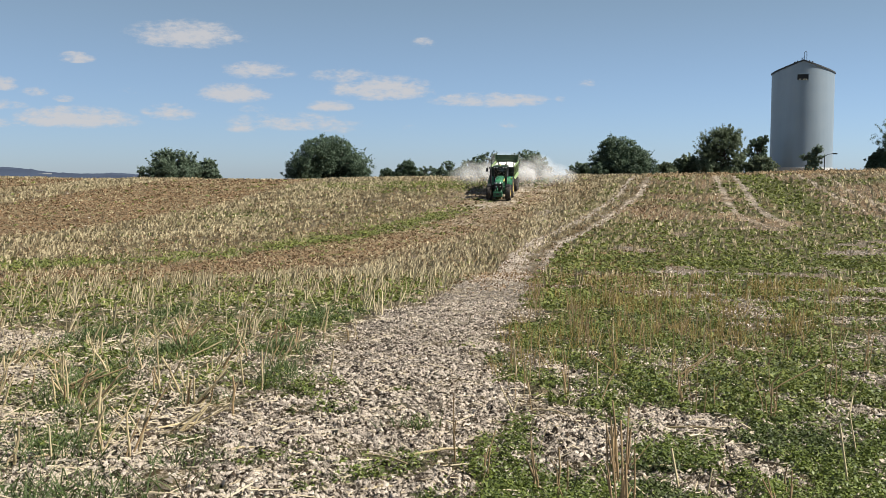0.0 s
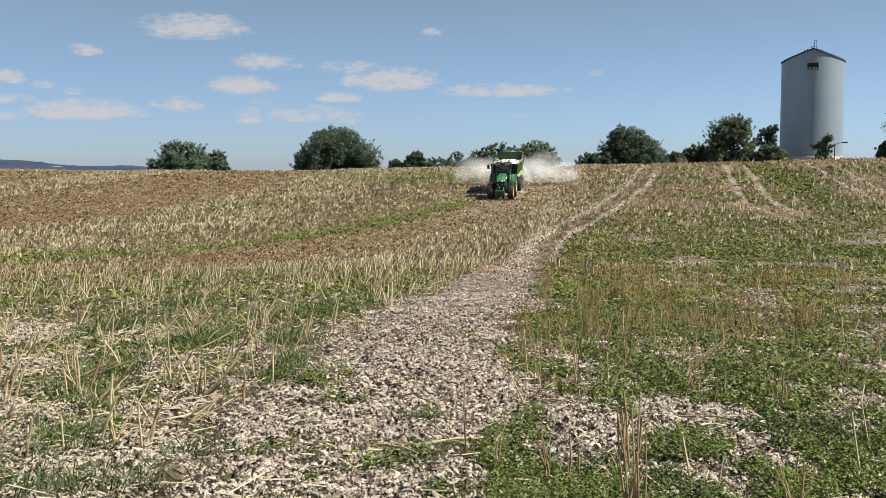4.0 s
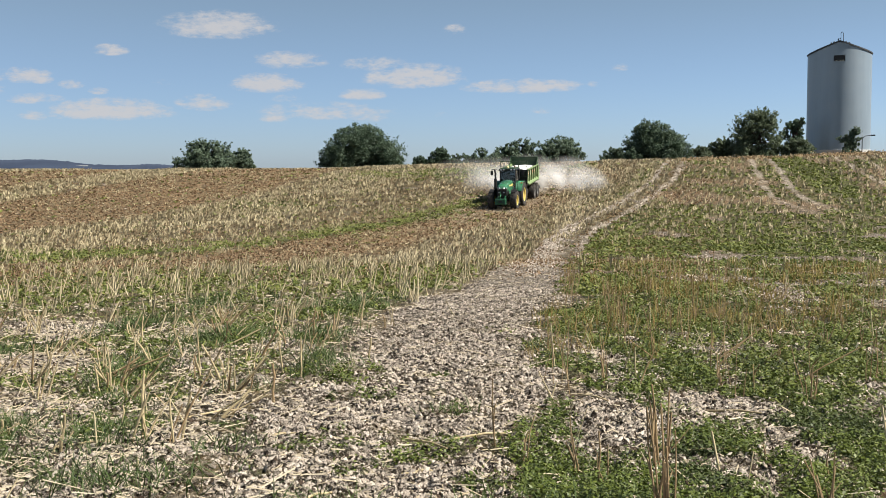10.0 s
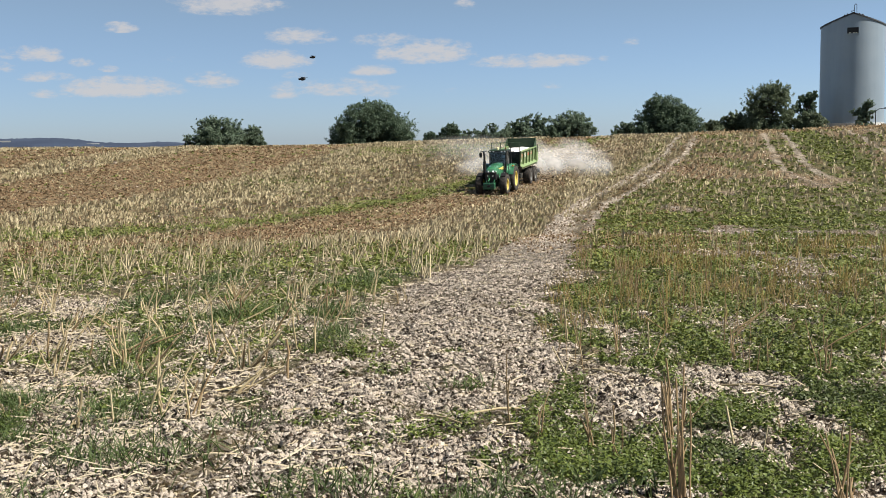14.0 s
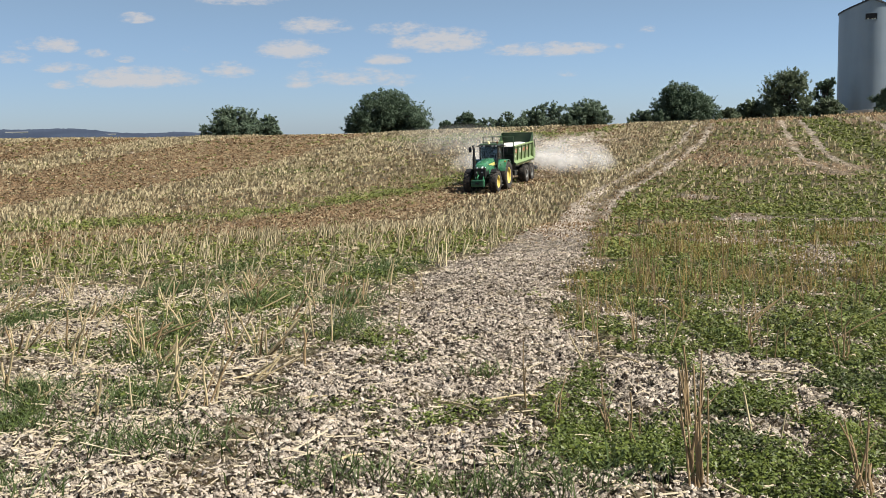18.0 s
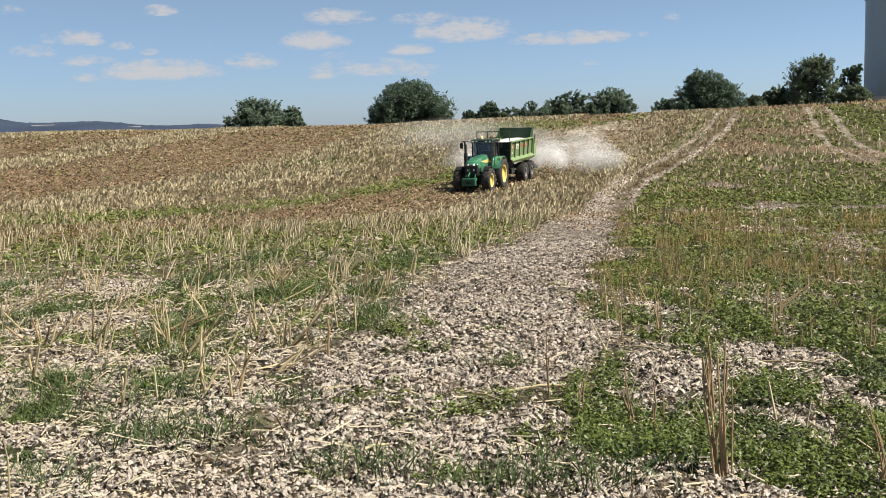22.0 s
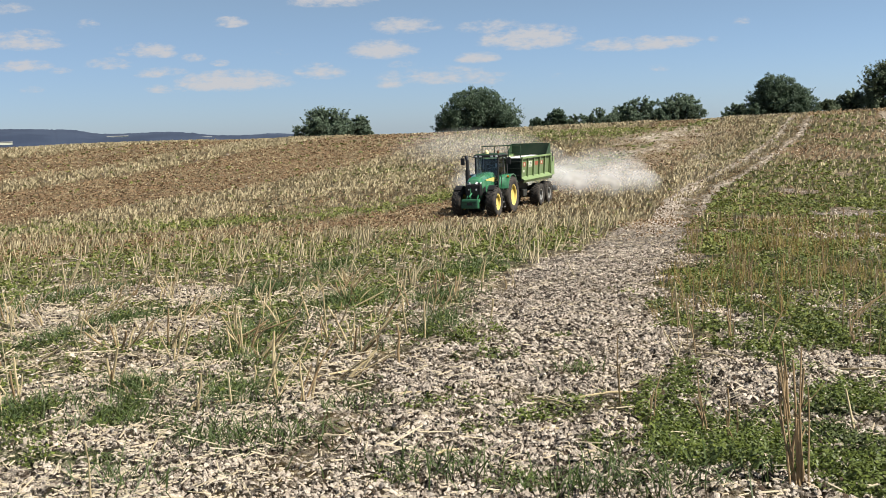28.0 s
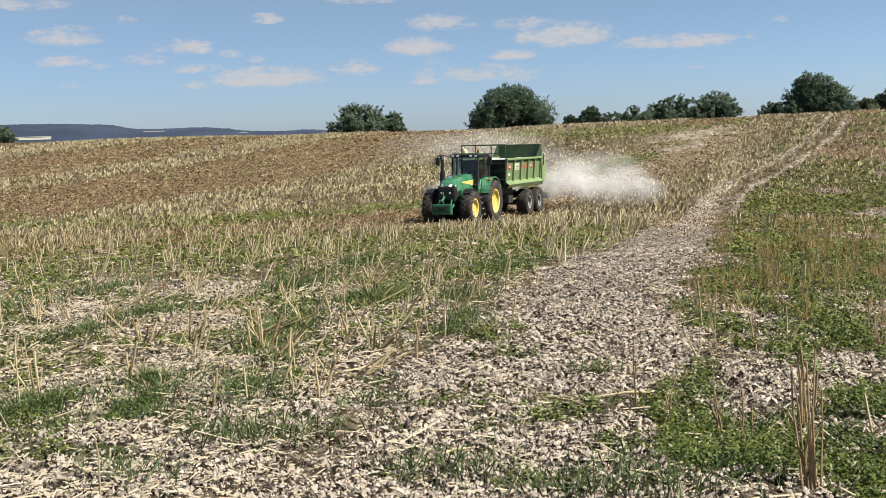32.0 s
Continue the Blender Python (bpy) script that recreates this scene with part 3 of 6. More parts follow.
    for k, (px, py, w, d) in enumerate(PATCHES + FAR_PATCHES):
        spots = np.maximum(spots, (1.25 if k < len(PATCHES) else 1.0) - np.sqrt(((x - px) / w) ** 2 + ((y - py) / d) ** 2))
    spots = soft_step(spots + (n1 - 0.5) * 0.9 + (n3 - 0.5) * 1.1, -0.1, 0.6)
    crust = np.zeros_like(x)
    for px, py, w, d in CRUSTS:
        crust = np.maximum(crust, 1 - np.sqrt(((x - px) / w) ** 2 + ((y - py) / d) ** 2))
    crust = soft_step(crust + (n1 - 0.5) * 0.6 + (n3 - 0.5) * 0.4, 0.05, 0.5)
    close = 1 - soft_step(r, 11.5, 16.5)
    green = green * (1 - 0.85 * close) + close * spots * 0.95
    bare = bare * (1 - 0.3 * close * spots)
    sprigs = close * bare * 0.34 * soft_step(0.7 * n3 + 0.3 * n1, 0.6, 0.75)
    green = np.clip(sprigs + green * (1 - bare * 0.92) * (1 - ruts * 0.9) * (1 - 0.85 * crust), 0, 1)
    orange = far_left * np.clip(0.95 * np.exp(-((swath - 6.0) / 4.0) ** 2) + 0.88 * belt(-swath, 21, 39, 1.5) + 0.75 * belt(-swath, 46, 59, 1.5) + 0.55 * belt(strip_w, -24, -4, 3) + 0.35 * soft_step(lines, 0.45, 0.8), 0, 1)
    orange = np.clip(orange + right * 0.3 * soft_step(n2, 0.5, 0.75) + 0.6 * dry, 0, 1) * (1 - bare)
    lime = np.clip(limed(x, y), 0, 1)
    dusty = np.exp(-((x - hermite(y, OLD_LINE)) / 0.9) ** 2) * soft_step(y, 48, 60) * (0.25 + 0.6 * n1)
    pale = np.maximum.reduce([bare,  ruts, lime, crust, dusty, near_left * 0.9 * soft_step(1 - n2 * 0.5 - n1 * 0.5, 0.4, 0.6), right * 0.75 * soft_step(n2 * 0.6 + n4 * 0.4, 0.5, 0.66), right * 0.9 * belt(y, 13, 36, 4) * soft_step(side, 3.2, 5.5) * soft_step(0.5 * n1 + 0.5 * n2, 0.36, 0.6), far_left * (0.1 + 0.65 * (1 - soft_step(y, 24, 38))) * n2, near_left * 0.55, right * close * 0.75])
    return green, orange, np.clip(pale, 0, 1), side, swath, half


def chalky(x, y):
    """How much fine pale dust and trodden chaff lies on the ground: ruts, the far track, and where lime fell."""
    n1, n3 = mottle(x, y, 0.9, 1), mottle(x, y, 0.35, 3)
    side = x - hermite(y, TRACK)
    rut = np.maximum.reduce([soft_step(0.3 + 0.5 * (n1 - 0.5) + 0.4 * (n3 - 0.5) - np.abs(np.abs(d) - g), -0.2, 0.25) * w for d, g, w in (
        (side - 0.3, 1.08, 0.65 * soft_step(y, 58, 72)), (x - hermite(y, TRAM_RIGHT), 1.2, 0.55 * soft_step(y, 80, 102)), (x - hermite(y, TRAM_FAR), 1.1, 0.6 * soft_step(y, 84, 104)))])
    path = soft_step(hermite(y, PATH_HALF) + 0.5 * (n1 - 0.5) - np.abs(side + 0.25), -0.15, 0.35) * soft_step(y, 24, 40) * (1 - soft_step(y, 60, 74)) * 0.4
    lime = np.clip(limed(x, y), 0, 1) * 0.95
    line = np.exp(-((x - hermite(y, OLD_LINE)) / 0.7) ** 2) * soft_step(y, 52, 62) * 0.5
    return np.maximum.reduce([rut, path, lime, line]) * (0.35 + 0.9 * soft_step(0.5 * n1 + 0.5 * n3, 0.3, 0.6))


# ---- the field: one sheet from under the viewer to the horizon ----
def relief(x, y, pale):
    """Clods and small hollows, in metres, on top of the lie of the land."""
    r = np.hypot(x, y)
    fade = 1 - soft_step(r, 40, 90)
    lumps = np.abs(mottle(x, y, 0.085, 11) - 0.5) * 0.12 + (mottle(x, y, 0.04, 12) - 0.5) * 0.045 - 0.03
    return fade * ((0.35 + 0.65 * pale) * lumps + (mottle(x, y, 0.6, 13) - 0.5) * 0.07) + (mottle(x, y, 3.0, 14) - 0.5) * 0.08 * soft_step(r, 3, 8)


def field_height(x, y):
    g, o, p, *_ = plan(x, y)
    return height(x, y) + relief(x, y, p)


def build_ground():
    fine = np.arange(-38, 30.01, 0.155)
    turn = np.concatenate([fine, np.arange(35, 318, 5.0)])
    turn = np.radians(turn)
    rings = np.concatenate([[0.001, 0.8, 1.8, 2.8], 3.6 * np.exp(np.arange(0, np.log(15 / 3.6), 0.0042)), 15 * np.exp(np.arange(0, np.log(40 / 15), 0.0065)), 40 * np.exp(np.arange(0, np.log(170 / 40), 0.014)), 170 * np.exp(np.arange(0, np.log(4600 / 170), 0.12)), [4600]])
    a, r = np.meshgrid(turn, rings)
    x, y = r * np.sin(a), r * np.cos(a)
    g, o, p, *_ = plan(x.ravel(), y.ravel())
    z = height(x.ravel(), y.ravel()) + relief(x.ravel(), y.ravel(), p)
    verts = np.stack([x.ravel(), y.ravel(), z], 1)
    nr, na = x.shape
    i, j = np.meshgrid(np.arange(nr - 1), np.arange(na), indexing="ij")
    k = (j + 1) % na
    faces = np.stack([i * na + j, i * na + k, (i + 1) * na + k, (i + 1) * na + j], -1).reshape(-1, 4)[:, ::-1]
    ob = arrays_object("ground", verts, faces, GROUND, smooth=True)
    for key, values in (("green", g), ("orange", o), ("pale", p), ("chalk", np.clip(chalky(x.ravel(), y.ravel()), 0, 1))):
        ob.data.attributes.new(key, "FLOAT", "POINT").data.foreach_set("value", values.astype(np.float32))
    tagged(ob, "dry clay stubble field with weeds, bare track and wheel ruts", "field", kind="structure")


build_ground()


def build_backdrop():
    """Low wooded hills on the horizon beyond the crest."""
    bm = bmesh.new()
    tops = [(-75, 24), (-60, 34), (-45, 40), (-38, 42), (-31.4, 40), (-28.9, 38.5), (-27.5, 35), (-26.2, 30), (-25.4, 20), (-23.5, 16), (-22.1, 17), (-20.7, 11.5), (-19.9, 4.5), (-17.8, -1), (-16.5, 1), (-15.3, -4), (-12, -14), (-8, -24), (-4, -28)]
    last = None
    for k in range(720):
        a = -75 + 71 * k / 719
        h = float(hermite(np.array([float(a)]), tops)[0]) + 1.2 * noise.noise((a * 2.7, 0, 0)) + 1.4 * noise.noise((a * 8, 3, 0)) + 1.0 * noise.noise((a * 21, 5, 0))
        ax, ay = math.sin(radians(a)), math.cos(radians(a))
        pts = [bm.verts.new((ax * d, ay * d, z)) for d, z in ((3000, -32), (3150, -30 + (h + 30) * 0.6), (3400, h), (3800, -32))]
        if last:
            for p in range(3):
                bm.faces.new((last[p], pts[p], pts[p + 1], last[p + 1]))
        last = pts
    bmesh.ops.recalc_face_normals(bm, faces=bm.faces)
    tagged(mesh_object("backdrop", bm, RIDGE, smooth=True), "low wooded hills far behind the field, tinted blue as by haze", "hills", kind="structure")


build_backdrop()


def build_distant_farms():
    """Pale roofs at the foot of the far hills."""
    for a, length, d, base in ((-24.24, 58, 3270, 4.2), (-19.97, 38, 3270, -6.2), (-30.0, 92, 3100, -1.5)):
        x, y = d * math.sin(radians(a)), d * math.cos(radians(a))
        thing = tagged(empty("distant_farm_building", pose(x, y, base, 0, 0, -a)), "long pale farm building far away below wooded hills", "building", "distant farm buildings")
        bm = bmesh.new()
        block(bm, -length / 2, length / 2, -6, 6, -6, 3.4, 0.0)
        part("wall", bm, WHITE_PAINT, thing)
        bm = bmesh.new()
        prism(bm, [(-7, 3.4), (7, 3.4), (0, 5.2)], -length / 2 - 1, length / 2 + 1)
        part("roof", bm, GREY_STEEL, thing)


build_distant_farms()


# ---- the grain silo on the crest ----
def build_silo():
    sx, sy, base = 49.2, 151.5, 2.48
    silo = tagged(empty("silo", pose(sx, sy, base, 0, 0, -18)), "tall grey metal grain silo with a shallow gabled roof", "silo")
    R = 4.12
    eave, ridge = 13.05, 14.5
    bm = bmesh.new()
    lathe(bm, [(R, 0.3), (R, eave - 0.3)], 72, "Z")
    part("wall", bm, SILO_METAL, silo, smooth=True)
    # each course of sheets laps over the one below
    for k in range(1, 8):
        bm = bmesh.new()
        z = 0.3 + k * 1.5
        lathe(bm, [(R + 0.003, z - 0.02), (R + 0.008, z), (R + 0.003, z + 0.02)], 72, "Z")
        part("lap_seam", bm, SILO_METAL, silo, smooth=True)
    bm = bmesh.new()
    lathe(bm, [(R + 0.12, -0.7), (R + 0.12, 0.32), (R - 0.1, 0.34)], 64, "Z")
    part("concrete_base", bm, surface("pale concrete", (0.5, 0.48, 0.44), 0.9, second=(0.4, 0.38, 0.34)), silo, "pale concrete plinth")
    # the gable front follows the round wall up to the roof
    bm = bmesh.new()
    low, high = [], []
    for k in range(65):
        a = math.pi * 2 * k / 64
        x, y = R * math.cos(a), R * math.sin(a)
        low.append(bm.verts.new((x, y, eave - 0.3)))
        high.append(bm.verts.new((x, y, ridge - (ridge - eave) * abs(x) / R)))
    for k in range(64):
        bm.faces.new((low[k], low[k + 1], high[k + 1], high[k]))
    part("gable_wall", bm, SILO_METAL, silo, smooth=True)
    roof_dark = surface("dark roof sheet", (0.045, 0.05, 0.058), 0.6, second=(0.07, 0.072, 0.075))
    for s in (-1, 1):
        # each slope follows the round wall with a narrow overhang
        bm = bmesh.new()
        w = R + 0.1
        rows = []
        for k in range(15):
            x = w * math.sin(math.pi / 2 * k / 14)
            y = math.sqrt(max(0.0, w * w - x * x)) + 0.02
            z = ridge - (ridge - eave) * x / R
            rows.append([bm.verts.new((s * x, q, z + h)) for q, h in ((-y, 0.02), (y, 0.02), (y, 0.2), (-y, 0.2))])
        for p_, q_ in zip(rows, rows[1:]):
            for k in range(4):
                bm.faces.new((p_[k], p_[(k + 1) % 4], q_[(k + 1) % 4], q_[k]))
        bm.faces.new(rows[0]), bm.faces.new(rows[-1])
        bmesh.ops.recalc_face_normals(bm, faces=bm.faces)
        part("roof_slope", bm, roof_dark, silo, "dark roof sheet")
    # a solid black block stands for the shaded inside of the hatch
    bm = bmesh.new()
    block(bm, -0.75, 0.7, -R - 0.06, -R + 0.3, 11.95, 12.75, 0.01)
    hatch = part("hatch", bm, BLACK, silo, "open hatch under the gable, its dark inside a black block")
    for x0, x1, z0, z1 in ((-0.82, -0.72, 11.88, 12.82), (0.67, 0.77, 11.88, 12.82), (-0.72, 0.67, 12.73, 12.83), (-0.72, 0.67, 11.86, 11.96)):
        bm = bmesh.new()
        block(bm, x0, x1, -R - 0.1, -R + 0.2, z0, z1, 0.01)
        part("hatch_frame", bm, SILO_METAL, hatch)
    for x in (-0.4, 0.1, 0.42):
        bm = bmesh.new()
        block(bm, x - 0.09, x + 0.09, -R - 0.16, -R - 0.02, 11.98, 12.12, 0.03)
        part("pale_bird_box", bm, WHITE_PAINT, hatch)
    bm = bmesh.new()
    pipe(bm, [(0.1, -1, ridge), (0.1, -1, ridge + 1.45), (0.28, -1, ridge + 1.6), (0.4, -1, ridge + 1.45), (0.42, -1, ridge + 0.1)], 0.035, 6)
    part("antenna_mast", bm, DARK_STEEL, silo)
    bm = bmesh.new()
    rod(bm, (-0.35, -1, ridge + 0.55), (0.1, -1, ridge + 0.75), 0.03, sides=6)
    rod(bm, (-0.2, -1, ridge + 0.35), (-0.2, -1, ridge + 0.75), 0.05, sides=6)
    part("antenna", bm, DARK_STEEL, silo)
    for x in (-1.1, -0.75, 0.75, 1.15):
        bm = bmesh.new()
        z = ridge - (ridge - eave) * abs(x) / R + 0.15
        rod(bm, (x, -2, z), (x, -2, z + 0.2), 0.05, sides=8)
        rod(bm, (x, -2, z + 0.2), (x, -2, z + 0.38), 0.13, 0.08, sides=8)
        part("vent_cap", bm, DARK_STEEL, silo)
    # ladder up the back
    bm = bmesh.new()
    for x in (-0.2, 0.2):
        rod(bm, (x, R + 0.18, 0.3), (x, R + 0.18, eave - 0.4), 0.03, sides=6)
    for k in range(31):
        rod(bm, (-0.2, R + 0.18, 0.6 + k * 0.4), (0.2, R + 0.18, 0.6 + k * 0.4), 0.018, sides=5)
    part("ladder", bm, DARK_STEEL, silo)


def build_yard_lamp():
    """A thin lamp post with a bent arm at the silo's foot."""
    a, d = radians(19.1), 145.5
    x, y = d * math.sin(a), d * math.cos(a)
    lamp = tagged(empty("yard_lamp", pose(x, y, float(height(x, y)), 0, 0, -19.1)), "thin dark yard lamp on a post before the silo", "lamp post")
    bm = bmesh.new()
    rod(bm, (0, 0, -0.2), (0, 0, 1.95), 0.06, 0.045, 8)
    part("post", bm, DARK_STEEL, lamp)
    bm = bmesh.new()
    pipe(bm, [(0, 0, 1.85), (0.35, 0, 2.12), (1.0, 0, 2.2)], 0.04, 6)
    part("arm", bm, DARK_STEEL, lamp)
    part("lamp_head", block(bmesh.new(), 0.95, 1.5, -0.12, 0.12, 2.12, 2.28, 0.04), DARK_STEEL, lamp)


build_silo()
build_yard_lamp()


# ---- bushes and trees along the crest ----
def leaf_quads(centres, outward, size, rng, flat=0.5):
    """Small pointed leaves about the given centres."""
    n = len(centres)
    d = outward + rng.normal(0, flat, (n, 3))
    d /= np.linalg.norm(d, axis=1, keepdims=True) + 1e-9
    side = np.cross(d, rng.normal(0, 1, (n, 3)))
    side /= np.linalg.norm(side, axis=1, keepdims=True) + 1e-9
    along = np.cross(side, d)
    s = (size * rng.uniform(0.6, 1.35, n))[:, None]
    verts = np.stack([centres - along * s, centres + side * s * 0.55, centres + along * s + d * s * 0.3, centres - side * s * 0.55], 1).reshape(-1, 3)
    return verts, np.arange(n * 4).reshape(-1, 4)


DOME = ((-1, 0.25), (-0.8, 0.62), (-0.45, 0.9), (0, 1.0), (0.45, 0.9), (0.8, 0.62), (1, 0.25))


def tree(name, label, bearing, distance, width, top, seed, material, lobes=14, leaves=5200, size=0.125, outline=DOME, ragged=0.2, shoots=0):
    """A crown of leaf clumps on limbs and a trunk; bearing in degrees, top in metres above the ground there.
    outline: the crown's height across its width; shoots: leafy twigs that stick out of it."""
    rng = np.random.default_rng(seed)
    x, y = distance * math.sin(radians(bearing)), distance * math.cos(radians(bearing))
    z = float(height(x, y))
    thing = tagged(empty(name, pose(x, y, z, 0, 0, -bearing)), label, "tree" if name.endswith("tree") else "bush")
    us, hs = np.array(outline, float).T
    hubs = []
    for k in range(lobes * 4):
        u = rng.uniform(-0.95, 0.95) if k >= lobes else ((k + 0.5) / lobes * 2 - 1) * 0.95
        roof = top * float(np.interp(u, us, hs)) * rng.uniform(0.92, 1.03)
        r = rng.uniform(0.1, 0.17) * min(width, 1.7 * top)
        r = min(r, roof * 0.55)
        cz = roof - r * 0.95 if k < lobes else rng.uniform(r * 0.2, max(r * 0.5, (roof - r) * 0.9)) if k < lobes * 3 else r * rng.uniform(0.3, 0.8)
        hubs.append((u * (width / 2 - r * 0.8), rng.normal(0, width * 0.1), max(cz, r * 0.3), r))
    trunk = bmesh.new()
    rod(trunk, (0, 0, -0.3), (0.1, 0, top * 0.35), 0.05 * top, 0.03 * top, 8)
    part("trunk", trunk, BARK, thing)
    cs, ds = [], []
    area = np.array([h[3] ** 2 for h in hubs])
    for k, (cx, cy, cz, r) in enumerate(hubs):
        limb = bmesh.new()
        rod(limb, (0.1, 0, top * 0.28), (cx * 0.8, cy * 0.8, max(cz, top * 0.3)), 0.016 * top, 0.006 * top, 6)
        part("limb", limb, BARK, thing)
        n = int(leaves * 5.0 * area[k] / area.sum())
        # twig tufts on each lobe break up its outline
        knots = rng.normal(0, 1, (max(10, n // 30), 3))
        knots /= np.linalg.norm(knots, axis=1, keepdims=True)
        knots *= rng.uniform(0.5, 1.0 + ragged, (len(knots), 1))
        d = knots[rng.integers(0, len(knots), n)] + rng.normal(0, 0.13, (n, 3))
        cs.append(np.array([cx, cy, cz]) + d * r)
        ds.append(d)
    for k in range(shoots):
        u = rng.uniform(-0.95, 0.95)
        foot = np.array([u * width * 0.46, rng.normal(0, width * 0.08), top * float(np.interp(u, us, hs)) * 0.86])
        way = np.array([u * 0.9 + rng.normal(0, 0.25), rng.normal(0, 0.2), 0.9])
        n, length = 26, rng.uniform(0.12, 0.26) * top
        cs.append(foot + way * length * rng.uniform(0, 1, (n, 1)) + rng.normal(0, 0.07, (n, 3)))
        ds.append(np.tile(way, (n, 1)))
    c, d = np.concatenate(cs), np.concatenate(ds)
    keep = c[:, 2] > 0.05
    v, f = leaf_quads(c[keep], d[keep] * 0.6, size, rng)
    arrays_object("crown", v, f, material).parent = thing
    return thing


DARK, MID, OLIVE = FOLIAGE
tree("small_bush", "thin sprig of a bush on the skyline", -15.3, 152, 1.7, 1.7, 21, MID, 4, 500, shoots=3)
tree("round_bush", "dark green leafy bush with an uneven top on the crest", -13.75, 152, 7.2, 4.0, 1, MID, 13, 5600, outline=((-1, 0.35), (-0.75, 0.85), (-0.3, 1.0), (0.1, 0.9), (0.4, 0.95), (0.8, 0.7), (1, 0.4)), shoots=26)
tree("round_bush", "low dark green bush beside another on the crest", -12.1, 152.5, 3.6, 2.75, 2, MID, 8, 2600, outline=((-1, 0.6), (-0.2, 0.95), (0.2, 1.0), (0.7, 0.6), (1, 0.2)), shoots=12)
tree("broad_bush", "broad dense dark green bush on the skyline", -6.0, 154, 12.5, 5.9, 3, DARK, 24, 12000, outline=((-1, 0.3), (-0.85, 0.5), (-0.7, 0.62), (-0.55, 0.85), (-0.1, 1.0), (0.15, 0.98), (0.4, 0.88), (0.6, 0.7), (0.85, 0.6), (1, 0.3)), shoots=14)
tree("small_bush", "low scrubby bush beside a broad one", -2.95, 158, 2.6, 1.5, 4, DARK, 6, 1500)
tree("small_bush", "small dark bush with an upright top on the skyline", -1.95, 158, 3.7, 2.5, 5, DARK, 8, 2200, outline=((-1, 0.4), (-0.3, 0.9), (0.3, 1.0), (0.8, 0.7), (1, 0.3)), shoots=10)
tree("small_bush", "low scrub on the skyline", -0.75, 160, 4.2, 1.75, 6, MID, 6, 1500, shoots=6)
tree("small_bush", "small pointed bush on the skyline", 0.15, 158, 4.8, 2.4, 7, MID, 7, 1700, outline=((-1, 0.35), (-0.4, 0.7), (0.1, 1.0), (0.5, 0.75), (1, 0.4)), shoots=8)
tree("hedge_bush", "dark green hedge bush behind the crest", 2.05, 160, 8.6, 3.7, 8, MID, 12, 4600, outline=((-1, 0.35), (-0.5, 0.7), (0, 0.9), (0.2, 1.0), (0.6, 0.9), (1, 0.55)), shoots=12)
tree("hedge_bush", "dark green hedge bush with a peaked top", 4.35, 160, 7.4, 4.0, 9, MID, 11, 4400, outline=((-1, 0.6), (-0.5, 0.8), (-0.05, 1.0), (0.4, 0.85), (0.8, 0.6), (1, 0.2)), shoots=10)
tree("small_bush", "small grey-green bush on the skyline", 7.1, 156, 4.4, 1.95, 10, MID, 8, 2200, outline=((-1, 0.3), (-0.4, 0.8), (0.2, 1.0), (0.7, 0.8), (1, 0.5)), shoots=6)
tree("round_tree", "dense round dark green tree on the crest", 9.3, 150, 9.2, 5.2, 11, DARK, 18, 9500, outline=((-1, 0.5), (-0.85, 0.78), (-0.5, 1.0), (-0.1, 0.93), (0.4, 0.8), (0.8, 0.55), (1, 0.3)), shoots=6)
tree("low_bush", "low olive bush below taller trees", 11.4, 156, 3.4, 1.9, 12, OLIVE, 7, 1900)
tree("low_bush", "grey-green bush below taller trees", 12.35, 158, 4.6, 3.0, 13, OLIVE, 9, 2800, outline=((-1, 0.5), (-0.4, 0.8), (0.2, 1.0), (1, 0.9)))
tree("airy_tree", "loose green tree with feathery branches beside the silo", 14.2, 149, 6.7, 6.1, 14, OLIVE, 14, 6000, outline=((-1, 0.45), (-0.7, 0.8), (-0.4, 0.9), (0, 0.95), (0.3, 1.0), (0.65, 0.85), (0.85, 0.55), (1, 0.35)), ragged=0.3, shoots=44)
tree("dark_tree", "dark tree behind the silo", 15.85, 166, 3.8, 5.6, 15, DARK, 8, 3000, outline=((-1, 0.6), (-0.5, 0.88), (0.2, 0.95), (1, 1.0)))
tree("low_bush", "low green bush at the foot of the silo", 16.1, 149, 4.9, 2.3, 16, OLIVE, 9, 2800)
tree("young_tree", "small leafy tree in front of the silo", 18.6, 146, 2.6, 3.15, 17, MID, 7, 1700, outline=((-1, 0.5), (-0.5, 0.7), (0.2, 0.9), (0.55, 1.0), (1, 0.45)), shoots=22)
tree("airy_tree", "loose dark tree at the field's far edge", 22.9, 150, 7.5, 7.2, 18, MID, 15, 5600, ragged=0.3, shoots=30)
tree("low_bush", "low bush at the field's far edge", 21.6, 150, 3.6, 2.6, 19, DARK, 7, 2200)
tree("small_bush", "small bush at the end of the skyline", -31.3, 150, 3.4, 2.3, 20, MID, 7, 1800)

